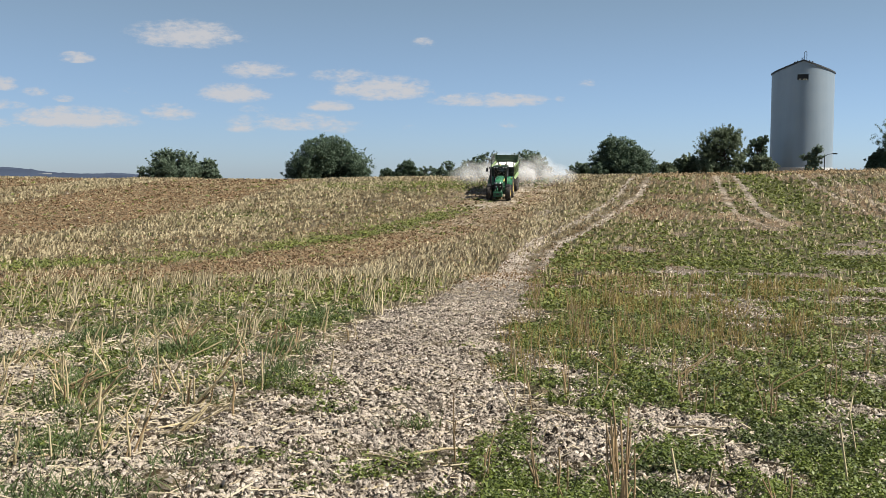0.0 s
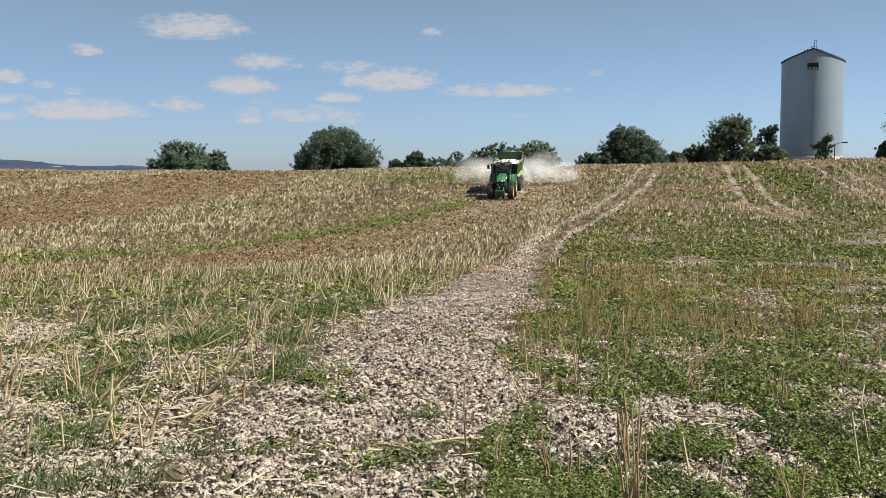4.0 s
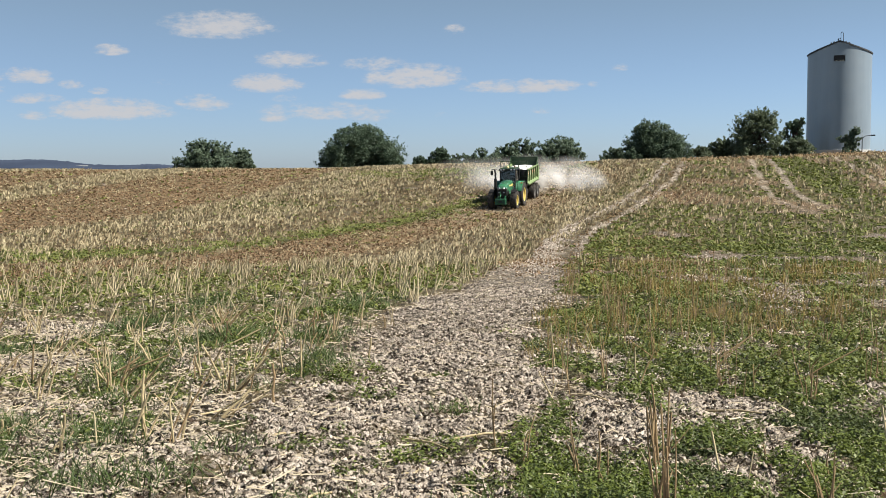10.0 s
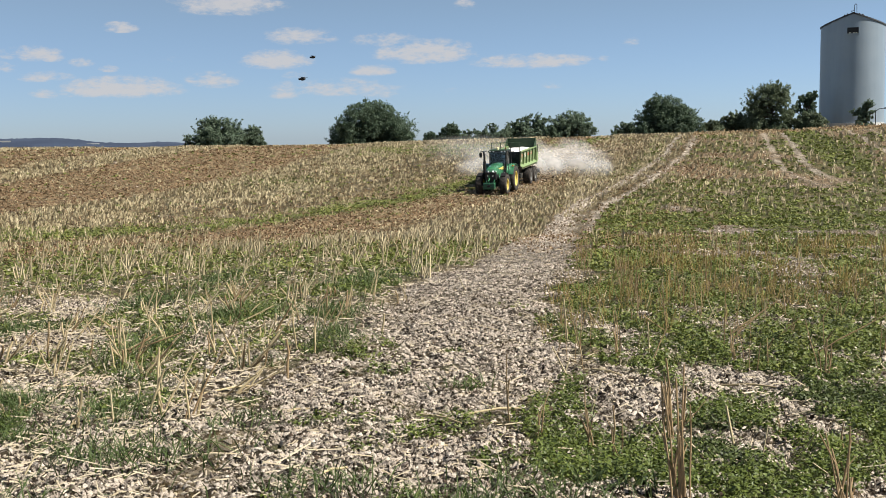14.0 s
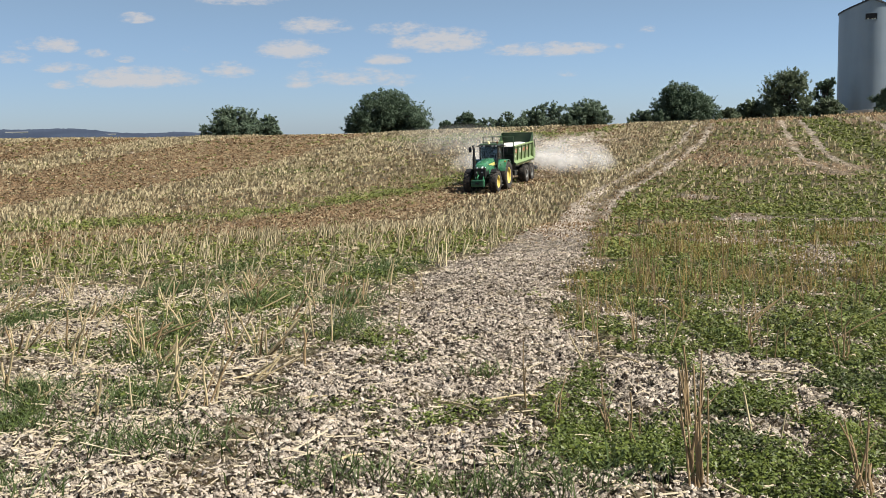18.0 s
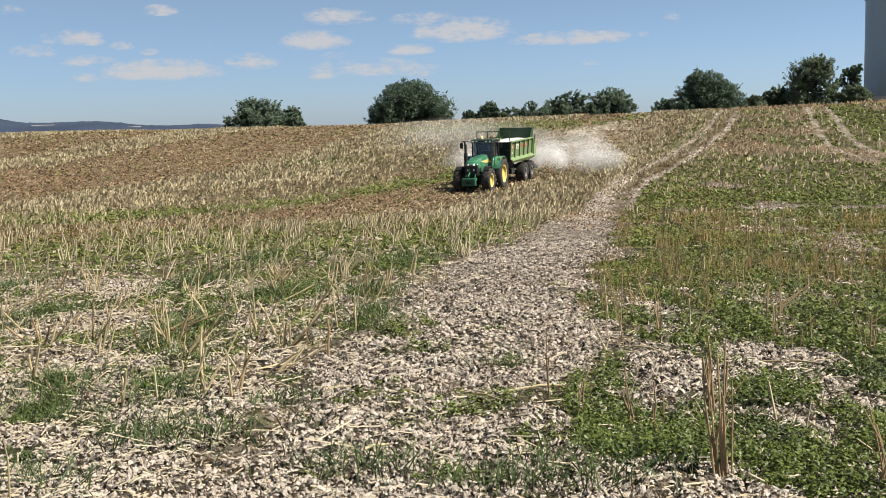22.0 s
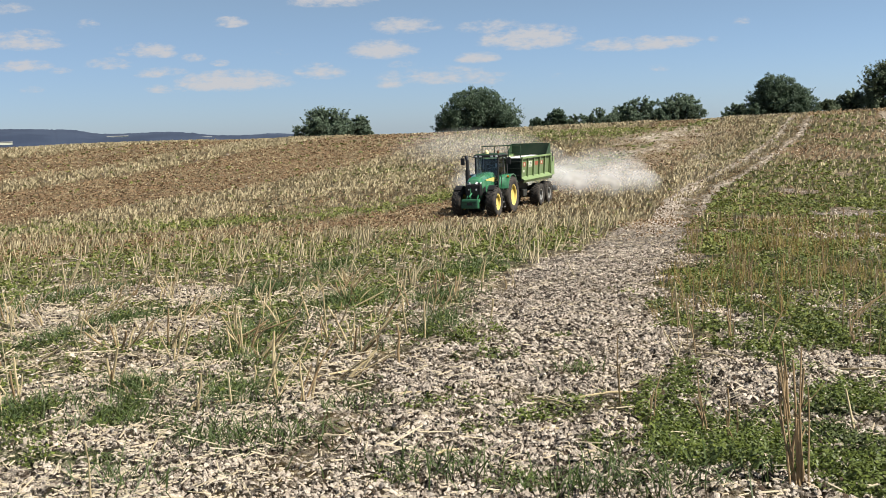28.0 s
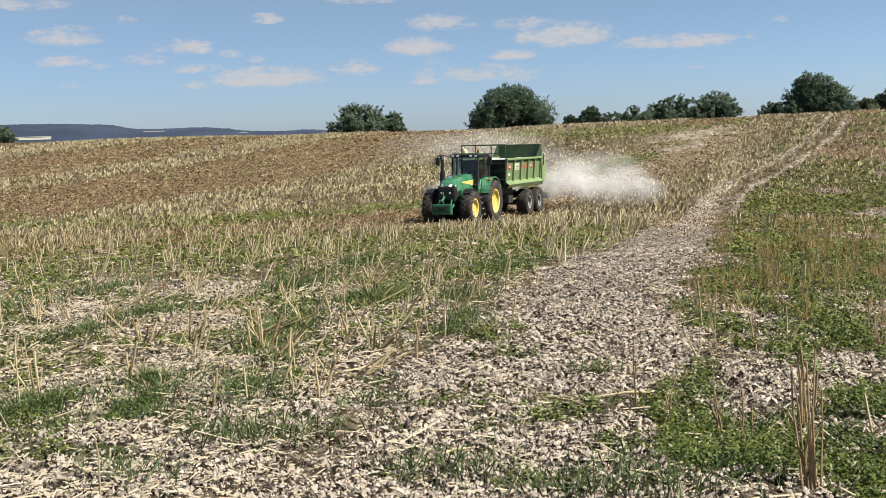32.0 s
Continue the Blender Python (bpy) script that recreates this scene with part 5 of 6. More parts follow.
BROWN_CLUMPS = [
    (0.91, 5.25, 0.69, 0.0, 10),
    (1.09, 6.56, 0.54, -0.05, 3),
    (1.03, 6.56, 0.38, 0.00, 2),
    (0.56, 6.34, 0.38, -0.03, 4),
    (0.66, 5.88, 0.36, -0.02, 2),
    (0.71, 5.95, 0.28, 0.00, 1),
    (0.10, 7.05, 0.46, -0.02, 2),
    (0.28, 6.64, 0.33, 0.06, 3),
    (1.09, 9.36, 0.47, -0.03, 4),
    (1.80, 10.98, 0.53, -0.12, 3),
    (2.69, 8.80, 0.51, -0.03, 6),
    (1.63, 5.03, 0.42, 0.02, 8),
    (1.99, 6.23, 0.21, 0.00, 2),
    (2.08, 9.36, 0.33, -0.03, 3),
    (2.38, 9.52, 0.21, 0.02, 2),
    (1.73, 6.58, 0.13, 0.00, 1),
    (0.75, 11.01, 0.35, -0.02, 2),
    (3.00, 11.00, 0.24, 0.02, 2),
]
OUTER_CLUMPS = [
    (-2.26, 14.38, 0.30, 0.11, 2),
    (-1.18, 14.39, 0.26, 0.05, 2),
    (-2.49, 4.82, 0.32, 0.00, 1),
    (-5.28, 8.70, 0.29, 0.04, 2),
    (-4.20, 7.23, 0.34, -0.03, 2),
    (-6.43, 11.83, 0.31, -0.14, 2),
    (3.49, 9.76, 0.43, 0.02, 3),
    (1.92, 14.64, 0.46, 0.04, 5),
    (0.77, 12.04, 0.34, -0.02, 2),
    (3.11, 15.66, 0.49, 0.04, 4),
    (3.32, 12.34, 0.33, -0.03, 2),
    (5.33, 16.12, 0.52, -0.04, 2),
]


def build_clumps():
    rng = random.Random(5)
    more = []
    while len(more) < 115:
        x, y = rng.uniform(-8.5, 6.5 if len(more) < 70 else -1.2), rng.uniform(8.5, 16)
        g, o, p, side, swath, half = plan(np.array([x]), np.array([y]))
        if abs(side[0]) > half[0] and -24 - y * 0.6 < math.degrees(math.atan2(x, y)) < 24:
            more.append((x, y, rng.uniform(0.16, 0.42), rng.gauss(0.1, 0.2), rng.choice((1, 1, 2, 2, 3))))
    for x, y, tall, lean, count in PALE_CLUMPS + BROWN_CLUMPS + OUTER_CLUMPS + more:
        pale = x < 0.0
        count += 2 if pale and count > 1 else 0
        z = float(field_height(np.array([x]), np.array([y]))[0]) - 0.02
        thing = tagged(empty("stalk_clump" if count > 1 else "lone_stalk", pose(x, y, z)), ("pale yellow dry stubble stalks standing in bare soil" if pale else "brown dry stubble stalks standing among weeds") if count > 1 else "single dry stubble stalk standing in bare soil", "dry stalks", "dead stalks in the foreground")
        for k in range(count):
            h = tall * (1.0 if k == 0 else rng.uniform(0.35, 0.95))
            spread = 0.05 if pale else 0.024
            bx, by = (0.0, 0.0) if k == 0 else (rng.gauss(0, spread), rng.gauss(0, spread))
            tx = bx + (lean if k == 0 else lean * 0.5 + rng.gauss(0 if pale else -0.03, 0.13 if pale else 0.085)) * h / tall
            ty = by + rng.gauss(0, 0.05)
            r = rng.uniform(0.005, 0.0115) if pale else rng.uniform(0.004, 0.0075)
            bm = bmesh.new()
            last = Vector((bx, by, -0.03))
            # three jointed lengths with a slight bend, split at the top
            for s in range(1, 4):
                u = s / 3
                here = Vector((bx + (tx - bx) * u + rng.gauss(0, 0.006), by + (ty - by) * u + rng.gauss(0, 0.006), h * u))
                rod(bm, last, here, r * (1.1 - 0.12 * (s - 1)), r * (1.1 - 0.12 * s), 7)
                last = here
            if rng.random() < 0.6:
                side = Vector((rng.uniform(-1, 1), rng.uniform(-0.5, 0.5), 0.9)).normalized()
                foot = Vector((bx + (tx - bx) * 0.55, by + (ty - by) * 0.55, h * 0.55))
                rod(bm, foot, foot + side * h * rng.uniform(0.12, 0.3), r * 0.55, r * 0.35, 6)
            part("stalk", bm, STALK if pale and rng.random() < 0.7 else STALK_BROWN, thing)
    # long broken stalks that lie on the soil
    for x, y, turn, length in ((-0.35, 6.95, -48, 0.42), (0.0, 7.15, 12, 0.36), (-0.35, 6.25, 5, 0.22), (-1.4, 7.4, 20, 0.3), (1.5, 6.9, -10, 0.34), (1.9, 8.1, -25, 0.4), (-3.4, 8.3, 8, 0.5), (-2.6, 7.0, 15, 0.35), (2.9, 7.6, -28, 0.3), (-2.0, 8.1, 25, 0.4), (0.9, 8.6, -60, 0.4), (-0.9, 5.7, 40, 0.24)):
        bm = bmesh.new()
        rod(bm, (-length / 2, 0, 0), (length * 0.1, 0.01, 0.012), 0.0085, 0.008, 7)
        rod(bm, (length * 0.1, 0.01, 0.012), (length / 2, 0.0, 0.0), 0.008, 0.006, 7)
        ob = mesh_object("fallen_stalk", bm, STALK)
        ob.matrix_basis = pose(x, y, float(field_height(np.array([x]), np.array([y]))[0]) + 0.02, 0, -3, turn)
        tagged(ob, "long broken dry stalk lying on the soil", "straw", "fallen stalks")


build_stubble()
build_weeds()
build_grass()
build_clods()
build_litter()
build_clumps()

# ---- vehicles: forward is +y, up is +z, the near flank is -x ----
def add_wheel(parent, name, x, y, r, width, rim_r, rim_material, lugs, outer, label=""):
    """A tyre with chevron lugs on a dished rim; it turns about x. outer: the side (-1 or 1) that shows."""
    hub = tagged(empty(name, pose(x, y, r)), label)
    hub.parent = parent
    h = width / 2
    bm = bmesh.new()
    lathe(bm, [(rim_r, -h * 0.8), (rim_r + 0.05, -h * 0.97), (r * 0.84, -h), (r * 0.93, -h * 0.9), (r * 0.955, -h * 0.55), (r * 0.962, 0), (r * 0.955, h * 0.55), (r * 0.93, h * 0.9), (r * 0.84, h), (rim_r + 0.05, h * 0.97), (rim_r, h * 0.8)], 48)
    part("tyre", bm, RUBBER, hub, smooth=True)
    bm = bmesh.new()
    for k in range(lugs):
        for s in (-1, 1):
            a0 = 2 * math.pi * (k + (0.5 if s > 0 else 0)) / lugs
            pts = []
            for u, lag in ((0.05, 0.0), (0.55, 0.12), (1.0, 0.24)):
                for w in (-0.028, 0.028):
                    pts.append((s * h * u, a0 + lag + w * 2.0 * 0.9 / r * 0.6))
            low = [bm.verts.new((x_, 0.93 * r * math.cos(a), 0.93 * r * math.sin(a))) for x_, a in pts]
            top = [bm.verts.new((x_, (r if abs(x_) < h * 0.9 else r * 0.955) * math.cos(a), (r if abs(x_) < h * 0.9 else r * 0.955) * math.sin(a))) for x_, a in pts]
            for j in (0, 2):
                bm.faces.new((top[j], top[j + 1], top[j + 3], top[j + 2]))
                bm.faces.new((low[j], top[j], top[j + 2], low[j + 2]))
                bm.faces.new((low[j + 1], low[j + 3], top[j + 3], top[j + 1]))
            bm.faces.new((low[0], low[1], top[1], top[0]))
            bm.faces.new((low[4], top[4], top[5], low[5]))
    bmesh.ops.recalc_face_normals(bm, faces=bm.faces)
    part("tread", bm, RUBBER, hub)
    bm = bmesh.new()
    o = outer
    lathe(bm, [(rim_r + 0.012, -o * h * 0.75), (rim_r + 0.012, o * h * 0.86), (rim_r - 0.05, o * h * 0.82), (rim_r * 0.86, o * h * 0.45), (rim_r * 0.42, o * h * 0.2), (rim_r * 0.4, o * h * 0.42), (0.02, o * h * 0.45)], 40)
    part("rim", bm, rim_material, hub, smooth=False)
    bm = bmesh.new()
    for k in range(8):
        a = 2 * math.pi * k / 8
        rod(bm, (o * h * 0.2, rim_r * 0.55 * math.cos(a), rim_r * 0.55 * math.sin(a)), (o * h * 0.34, rim_r * 0.55 * math.cos(a), rim_r * 0.55 * math.sin(a)), 0.028, sides=6)
    part("nut_ring", bm, DARK_STEEL, hub)
    return hub


def panel(name, corners, thick, material, parent, label="", bevel=0.0):
    """A flat sheet through four corners, with thickness."""
    bm = bmesh.new()
    a = [bm.verts.new(c) for c in corners]
    face = bm.faces.new(a)
    face.normal_update()
    n = face.normal * thick
    b = [bm.verts.new(Vector(c) + n) for c in corners]
    bm.faces.new(b)
    for k in range(4):
        bm.faces.new((a[k], a[(k + 1) % 4], b[(k + 1) % 4], b[k]))
    bmesh.ops.recalc_face_normals(bm, faces=bm.faces)
    return part(name, bm, material, parent, label)


def boxed(name, parent, material, *box, bevel=0.02, label="", taper=None):
    return part(name, block(bmesh.new(), *box, bevel, taper), material, parent, label)


def build_tractor():
    t = tagged(empty("tractor"), "green farm tractor with yellow wheels pulling a spreader over stubble", "tractor")
    wheels = []
    for s in (-1, 1):
        wheels.append((add_wheel(t, "rear_wheel", s * 0.95, 0.0, 1.02, 0.6, 0.56, YELLOW_PAINT, 22, s, "large black tyre on a yellow rim"), 1.02))
        wheels.append((add_wheel(t, "front_wheel", s * 0.93, 2.6, 0.79, 0.52, 0.42, YELLOW_PAINT, 20, s, "black tyre on a yellow rim"), 0.79))
    # frame
    boxed("chassis", t, DARK_STEEL, -0.3, 0.3, -0.6, 3.3, 0.62, 1.12, bevel=0.05)
    bm = bmesh.new()
    rod(bm, (-0.8, 0, 0.94), (0.8, 0, 0.94), 0.17, sides=16)
    block(bm, -0.35, 0.35, -0.35, 0.45, 0.62, 1.25, 0.06)
    part("rear_axle", bm, DARK_STEEL, t)
    bm = bmesh.new()
    rod(bm, (-0.8, 2.75, 0.72), (0.8, 2.75, 0.72), 0.11, sides=14)
    part("front_axle", bm, DARK_STEEL, t)
    # bonnet: rounded nose that drops forward
    bm = bmesh.new()
    stations = [(0.95, 0.43, 1.1, 2.13), (1.6, 0.425, 1.06, 2.1), (2.4, 0.41, 1.02, 2.03), (3.0, 0.395, 1.0, 1.94), (3.3, 0.37, 1.02, 1.8), (3.43, 0.31, 1.1, 1.6)]
    rings = []
    for y, w, z0, z1 in stations:
        h = z1 - z0
        ring = [(-w, z0), (-w, z0 + h * 0.78), (-w * 0.95, z0 + h * 0.9), (-w * 0.74, z1 - 0.02), (-w * 0.25, z1 + 0.012), (w * 0.25, z1 + 0.012), (w * 0.74, z1 - 0.02), (w * 0.95, z0 + h * 0.9), (w, z0 + h * 0.78), (w, z0)]
        rings.append([bm.verts.new((x, y, z)) for x, z in ring])
    for p, q in zip(rings, rings[1:]):
        for k in range(9):
            bm.faces.new((p[k], p[k + 1], q[k + 1], q[k]))
    bm.faces.new(rings[0]), bm.faces.new(rings[-1])
    bmesh.ops.recalc_face_normals(bm, faces=bm.faces)
    bonnet = part("bonnet", bm, GREEN_PAINT, t, "glossy green angular bonnet")
    bm = bmesh.new()
    prism(bm, [(2.98, 1.02), (3.47, 1.06), (3.49, 1.58), (3.37, 1.68), (3.1, 1.56), (2.98, 1.3)], -0.4, 0.4, 0.02)
    nose = part("nose", bm, BLACK, t, "black nose panel round the grille")
    panel("grille", [(-0.29, 3.49, 1.1), (0.29, 3.49, 1.1), (0.29, 3.502, 1.52), (-0.29, 3.502, 1.52)], -0.012, DARK_STEEL, nose, "dark mesh grille")
    for k in range(7):
        boxed("grille_bar", nose, BLACK, -0.28, 0.28, 3.5, 3.515, 1.12 + k * 0.06, 1.14 + k * 0.06, bevel=0)
    for s in (-1, 1):
        # side cover with its intake, yellow stripe that tapers forward, slanted headlamp
        panel("side_cover", [(s * 0.43, 1.7, 0.78), (s * 0.42, 2.35, 0.8), (s * 0.415, 2.6, 1.2), (s * 0.43, 1.6, 1.2)], 0.02 * s, GREEN_PAINT, bonnet, "green engine side cover")
        panel("side_grille", [(s * 0.418, 2.5, 1.14), (s * 0.4, 2.96, 1.14), (s * 0.4, 2.96, 1.4), (s * 0.415, 2.62, 1.5)], 0.012 * s, BLACK, bonnet, "black side intake")
        panel("stripe", [(s * 0.431, 1.0, 1.64), (s * 0.412, 2.5, 1.76), (s * 0.411, 2.55, 1.8), (s * 0.432, 1.0, 1.88)], 0.008 * s, YELLOW_PAINT, bonnet, "yellow stripe that tapers forward")
        panel("headlight", [(s * 0.12, 3.475, 1.62), (s * 0.36, 3.4, 1.57), (s * 0.4, 3.18, 1.66), (s * 0.17, 3.4, 1.71)], -0.035 * s, LAMP_LENS, nose, "slanted clear headlight")
        bm = bmesh.new()
        rod(bm, (s * 0.2, 3.5, 1.36), (s * 0.2, 3.525, 1.36), 0.045, sides=14)
        part("lower_headlight", bm, LAMP_LENS, nose)
    # cab
    cab = t
    boxed("cab_floor", cab, BLACK, -0.72, 0.72, -0.65, 1.05, 1.12, 1.32, bevel=0.04)
    lower = [(-0.72, -0.62), (0.72, -0.62), (0.62, 1.0), (-0.62, 1.0)]
    upper = [(-0.68, -0.5), (0.68, -0.5), (0.64, 0.88), (-0.64, 0.88)]
    for (a, b), (c, d) in zip(lower, upper):
        bm = bmesh.new()
        rod(bm, (a, b, 1.3), (c, d, 2.86), 0.05, 0.045, 8)
        part("pillar", bm, BLACK, cab, "black cab pillar")
    for s in (-1, 1):
        bm = bmesh.new()
        rod(bm, (s * 0.735, 0.1, 1.3), (s * 0.685, 0.15, 2.86), 0.035, 0.035, 8)
        part("door_pillar", bm, BLACK, cab)
    glass = []
    glass.append(panel("windscreen", [(-0.6, 1.03, 1.45), (0.6, 1.03, 1.45), (0.62, 0.9, 2.84), (-0.62, 0.9, 2.84)], 0.008, GLASS, cab, "tinted windscreen"))
    glass.append(panel("rear_window", [(-0.7, -0.64, 1.6), (0.7, -0.64, 1.6), (0.66, -0.52, 2.84), (-0.66, -0.52, 2.84)], 0.008, GLASS, cab))
    for s in (-1, 1):
        glass.append(panel("door_glass", [(s * 0.735, 0.15, 1.4), (s * 0.655, 0.95, 1.4), (s * 0.655, 0.84, 2.84), (s * 0.685, 0.18, 2.84)], 0.008, GLASS, cab, "tinted door glass"))
        glass.append(panel("side_window", [(s * 0.735, 0.05, 1.6), (s * 0.73, -0.56, 1.75), (s * 0.685, -0.46, 2.84), (s * 0.685, 0.1, 2.84)], 0.008, GLASS, cab))
    for g in glass:
        g.visible_shadow = False
    bm = bmesh.new()
    block(bm, -0.74, 0.74, -0.62, 1.02, 2.84, 2.97, 0.05)
    roof = part("roof", bm, BLACK, cab, "black roof rim")
    boxed("roof_cap", cab, TRAILER_DARK, -0.71, 0.71, -0.58, 0.95, 2.96, 3.02, bevel=0.04, taper=(0.9, 0.9), label="dark green cab roof")
    for x in (-0.58, -0.32, 0.32, 0.58):
        boxed("work_light", roof, LAMP_LENS, x - 0.07, x + 0.07, 1.0, 1.04, 2.86, 2.93, bevel=0.015)
    bm = bmesh.new()
    lathe(bm, [(0.0, 3.22), (0.045, 3.21), (0.055, 3.16), (0.055, 3.06)], 14, "Z")
    for v in bm.verts:
        v.co += Vector((-0.52, 0.5, -0.04))
    part("beacon", bm, surface("dark amber lens", (0.12, 0.04, 0.012), 0.3), t, "dark amber beacon")
    bm = bmesh.new()
    lathe(bm, [(0.0, 3.25), (0.08, 3.23), (0.115, 3.17), (0.115, 3.07)], 18, "Z")
    for v in bm.verts:
        v.co += Vector((0.05, 0.75, -0.05))
    part("receiver_dome", bm, surface("pale yellow dome", (0.75, 0.66, 0.35), 0.4), t, "pale yellow receiver dome on the roof")
    boxed("seat", t, BLACK, -0.26, 0.26, -0.35, 0.2, 1.5, 1.66, bevel=0.05)
    boxed("seat_back", t, BLACK, -0.25, 0.25, -0.42, -0.28, 1.62, 2.3, bevel=0.05)
    bm = bmesh.new()
    rod(bm, (0, 0.72, 1.3), (0, 0.55, 1.85), 0.05, sides=8)
    part("steering_column", bm, BLACK, t)
    bm = bmesh.new()
    ring = [(0.2 * math.cos(a) + 0, 0.53 - 0.08 * math.sin(a), 1.88 + 0.17 * math.sin(a)) for a in np.linspace(0, 2 * math.pi, 17)]
    pipe(bm, ring, 0.016, 6)
    part("steering_wheel", bm, BLACK, t)
    boxed("dashboard", t, BLACK, -0.3, 0.3, 0.62, 0.98, 1.5, 1.78, bevel=0.06, taper=(0.8, 0.6))
    boxed("side_console", t, DARK_STEEL, 0.36, 0.62, -0.4, 0.6, 1.32, 1.78, bevel=0.04)
    boxed("monitor", t, BLACK, 0.34, 0.56, 0.62, 0.66, 1.9, 2.08, bevel=0.01, label="dark cab monitor")
    bm = bmesh.new()
    pipe(bm, [(0.05, 1.05, 1.5), (0.1, 1.03, 1.9), (0.28, 1.0, 2.3)], 0.012, 6)
    part("wiper", bm, BLACK, t)
    # fenders
    for s in (-1, 1):
        bm = bmesh.new()
        outline = []
        for k in range(13):
            a = radians(20 + k * 10.5)
            outline.append((1.06 * math.cos(a), 0.94 + 1.06 * math.sin(a)))
        ins = [(y * 0.965, 0.94 + (z - 0.94) * 0.965) for y, z in outline][::-1]
        prism(bm, outline + ins, s * 0.62, s * 1.2)
        fender = part("rear_fender", bm, GREEN_PAINT, t, "green rear fender")
        boxed("fender_inner", t, GREEN_PAINT, s * 0.62 - 0.02, s * 0.62 + 0.02, -0.75, 0.7, 1.2, 1.9, bevel=0.01)
        boxed("indicator", fender, ORANGE, s * 1.08 - 0.06, s * 1.08 + 0.06, 0.55, 0.62, 1.84, 1.92, bevel=0.01)
        bm = bmesh.new()
        outline = []
        for k in range(9):
            a = radians(50 + k * 11)
            outline.append((2.75 + 0.82 * math.cos(a), 0.72 + 0.82 * math.sin(a)))
        ins = [(2.75 + (y - 2.75) * 0.96, 0.72 + (z - 0.72) * 0.96) for y, z in outline][::-1]
        prism(bm, outline + ins, s * 0.72, s * 1.1)
        part("front_fender", bm, BLACK, t, "black front mudguard")
        # mirrors on bent arms
        bm = bmesh.new()
        pipe(bm, [(s * 0.66, 0.92, 2.84), (s * 1.0, 1.1, 2.94), (s * 1.3, 1.14, 2.92), (s * 1.3, 1.14, 2.5)], 0.018, 6)
        arm = part("mirror_arm", bm, BLACK, t)
        boxed("mirror", arm, BLACK, s * 1.3 - 0.11, s * 1.3 + 0.11, 1.1, 1.17, 2.5, 2.84, bevel=0.03, label="black wing mirror")
    # exhaust, air intake, steps, tank
    bm = bmesh.new()
    rod(bm, (0.92, 1.5, 1.2), (0.92, 1.5, 2.25), 0.12, sides=16)
    pipe(bm, [(0.92, 1.5, 2.2), (0.92, 1.5, 2.72), (1.0, 1.44, 2.95)], 0.085, 12)
    part("exhaust", bm, BLACK, t, "black upright exhaust stack")
    boxed("fuel_tank", t, BLACK, -0.75, -0.35, 0.55, 1.45, 0.55, 1.15, bevel=0.08, label="black fuel tank")
    boxed("tool_box", t, BLACK, 0.35, 0.72, 0.55, 1.35, 0.6, 1.1, bevel=0.06)
    for k in range(4):
        boxed("step", t, GREY_STEEL, -1.06 + 0.06 * k, -0.7, 1.08, 1.36, 0.38 + k * 0.24, 0.42 + k * 0.24, bevel=0.01)
    for y in (1.06, 1.36):
        panel("step_side", [(-1.08, y, 0.34), (-1.0, y, 0.34), (-0.8, y, 1.25), (-0.88, y, 1.25)], 0.02, DARK_STEEL, t)
    bm = bmesh.new()
    pipe(bm, [(-0.8, 1.02, 1.3), (-0.86, 1.06, 1.7), (-0.84, 1.04, 2.1)], 0.018, 6)
    part("grab_rail", bm, BLACK, t)
    # front linkage and weight
    bm = bmesh.new()
    for s in (-1, 1):
        rod(bm, (s * 0.3, 3.3, 0.85), (s * 0.36, 4.0, 0.62), 0.055, sides=8)
        rod(bm, (s * 0.28, 3.4, 1.15), (s * 0.3, 3.8, 0.72), 0.035, sides=8)
    rod(bm, (0.06, 3.45, 1.2), (0.06, 3.95, 1.02), 0.045, sides=8)
    rod(bm, (0.12, 3.5, 0.85), (0.12, 3.52, 1.42), 0.03, sides=8)
    part("front_linkage", bm, GREEN_PAINT, t, "green front lift arms")
    weight = boxed("front_weight", t, BALLAST, -0.46, 0.46, 3.78, 4.1, 0.48, 0.92, bevel=0.05, taper=(0.97, 0.8), label="dull green front ballast block")
    # black pieces stand for the shade in the weight's grooves and recess
    for z in (0.62, 0.79):
        boxed("weight_groove", weight, BLACK, -0.4, 0.4, 4.06, 4.103, z, z + 0.018, bevel=0.0)
    boxed("weight_recess", weight, BLACK, -0.14, 0.14, 4.06, 4.11, 0.65, 0.76, bevel=0.01)
    # rear hitch
    bm = bmesh.new()
    rod(bm, (0, -0.3, 0.6), (0, -1.15, 0.55), 0.07, sides=8)
    for s in (-1, 1):
        rod(bm, (s * 0.3, -0.5, 0.75), (s * 0.4, -1.15, 0.75), 0.04, sides=8)
        rod(bm, (s * 0.38, -0.4, 1.4), (s * 0.4, -1.0, 0.8), 0.03, sides=8)
    part("rear_hitch", bm, DARK_STEEL, t)
    # a short, tall build over the wheels
    for ob in t.children:
        if not ob.name.startswith(("rear_wheel", "front_wheel")):
            for o in (ob, *ob.children):
                for v in o.data.vertices:
                    v.co.y, v.co.z = v.co.y * 0.945, v.co.z * 1.085
    return t, wheels


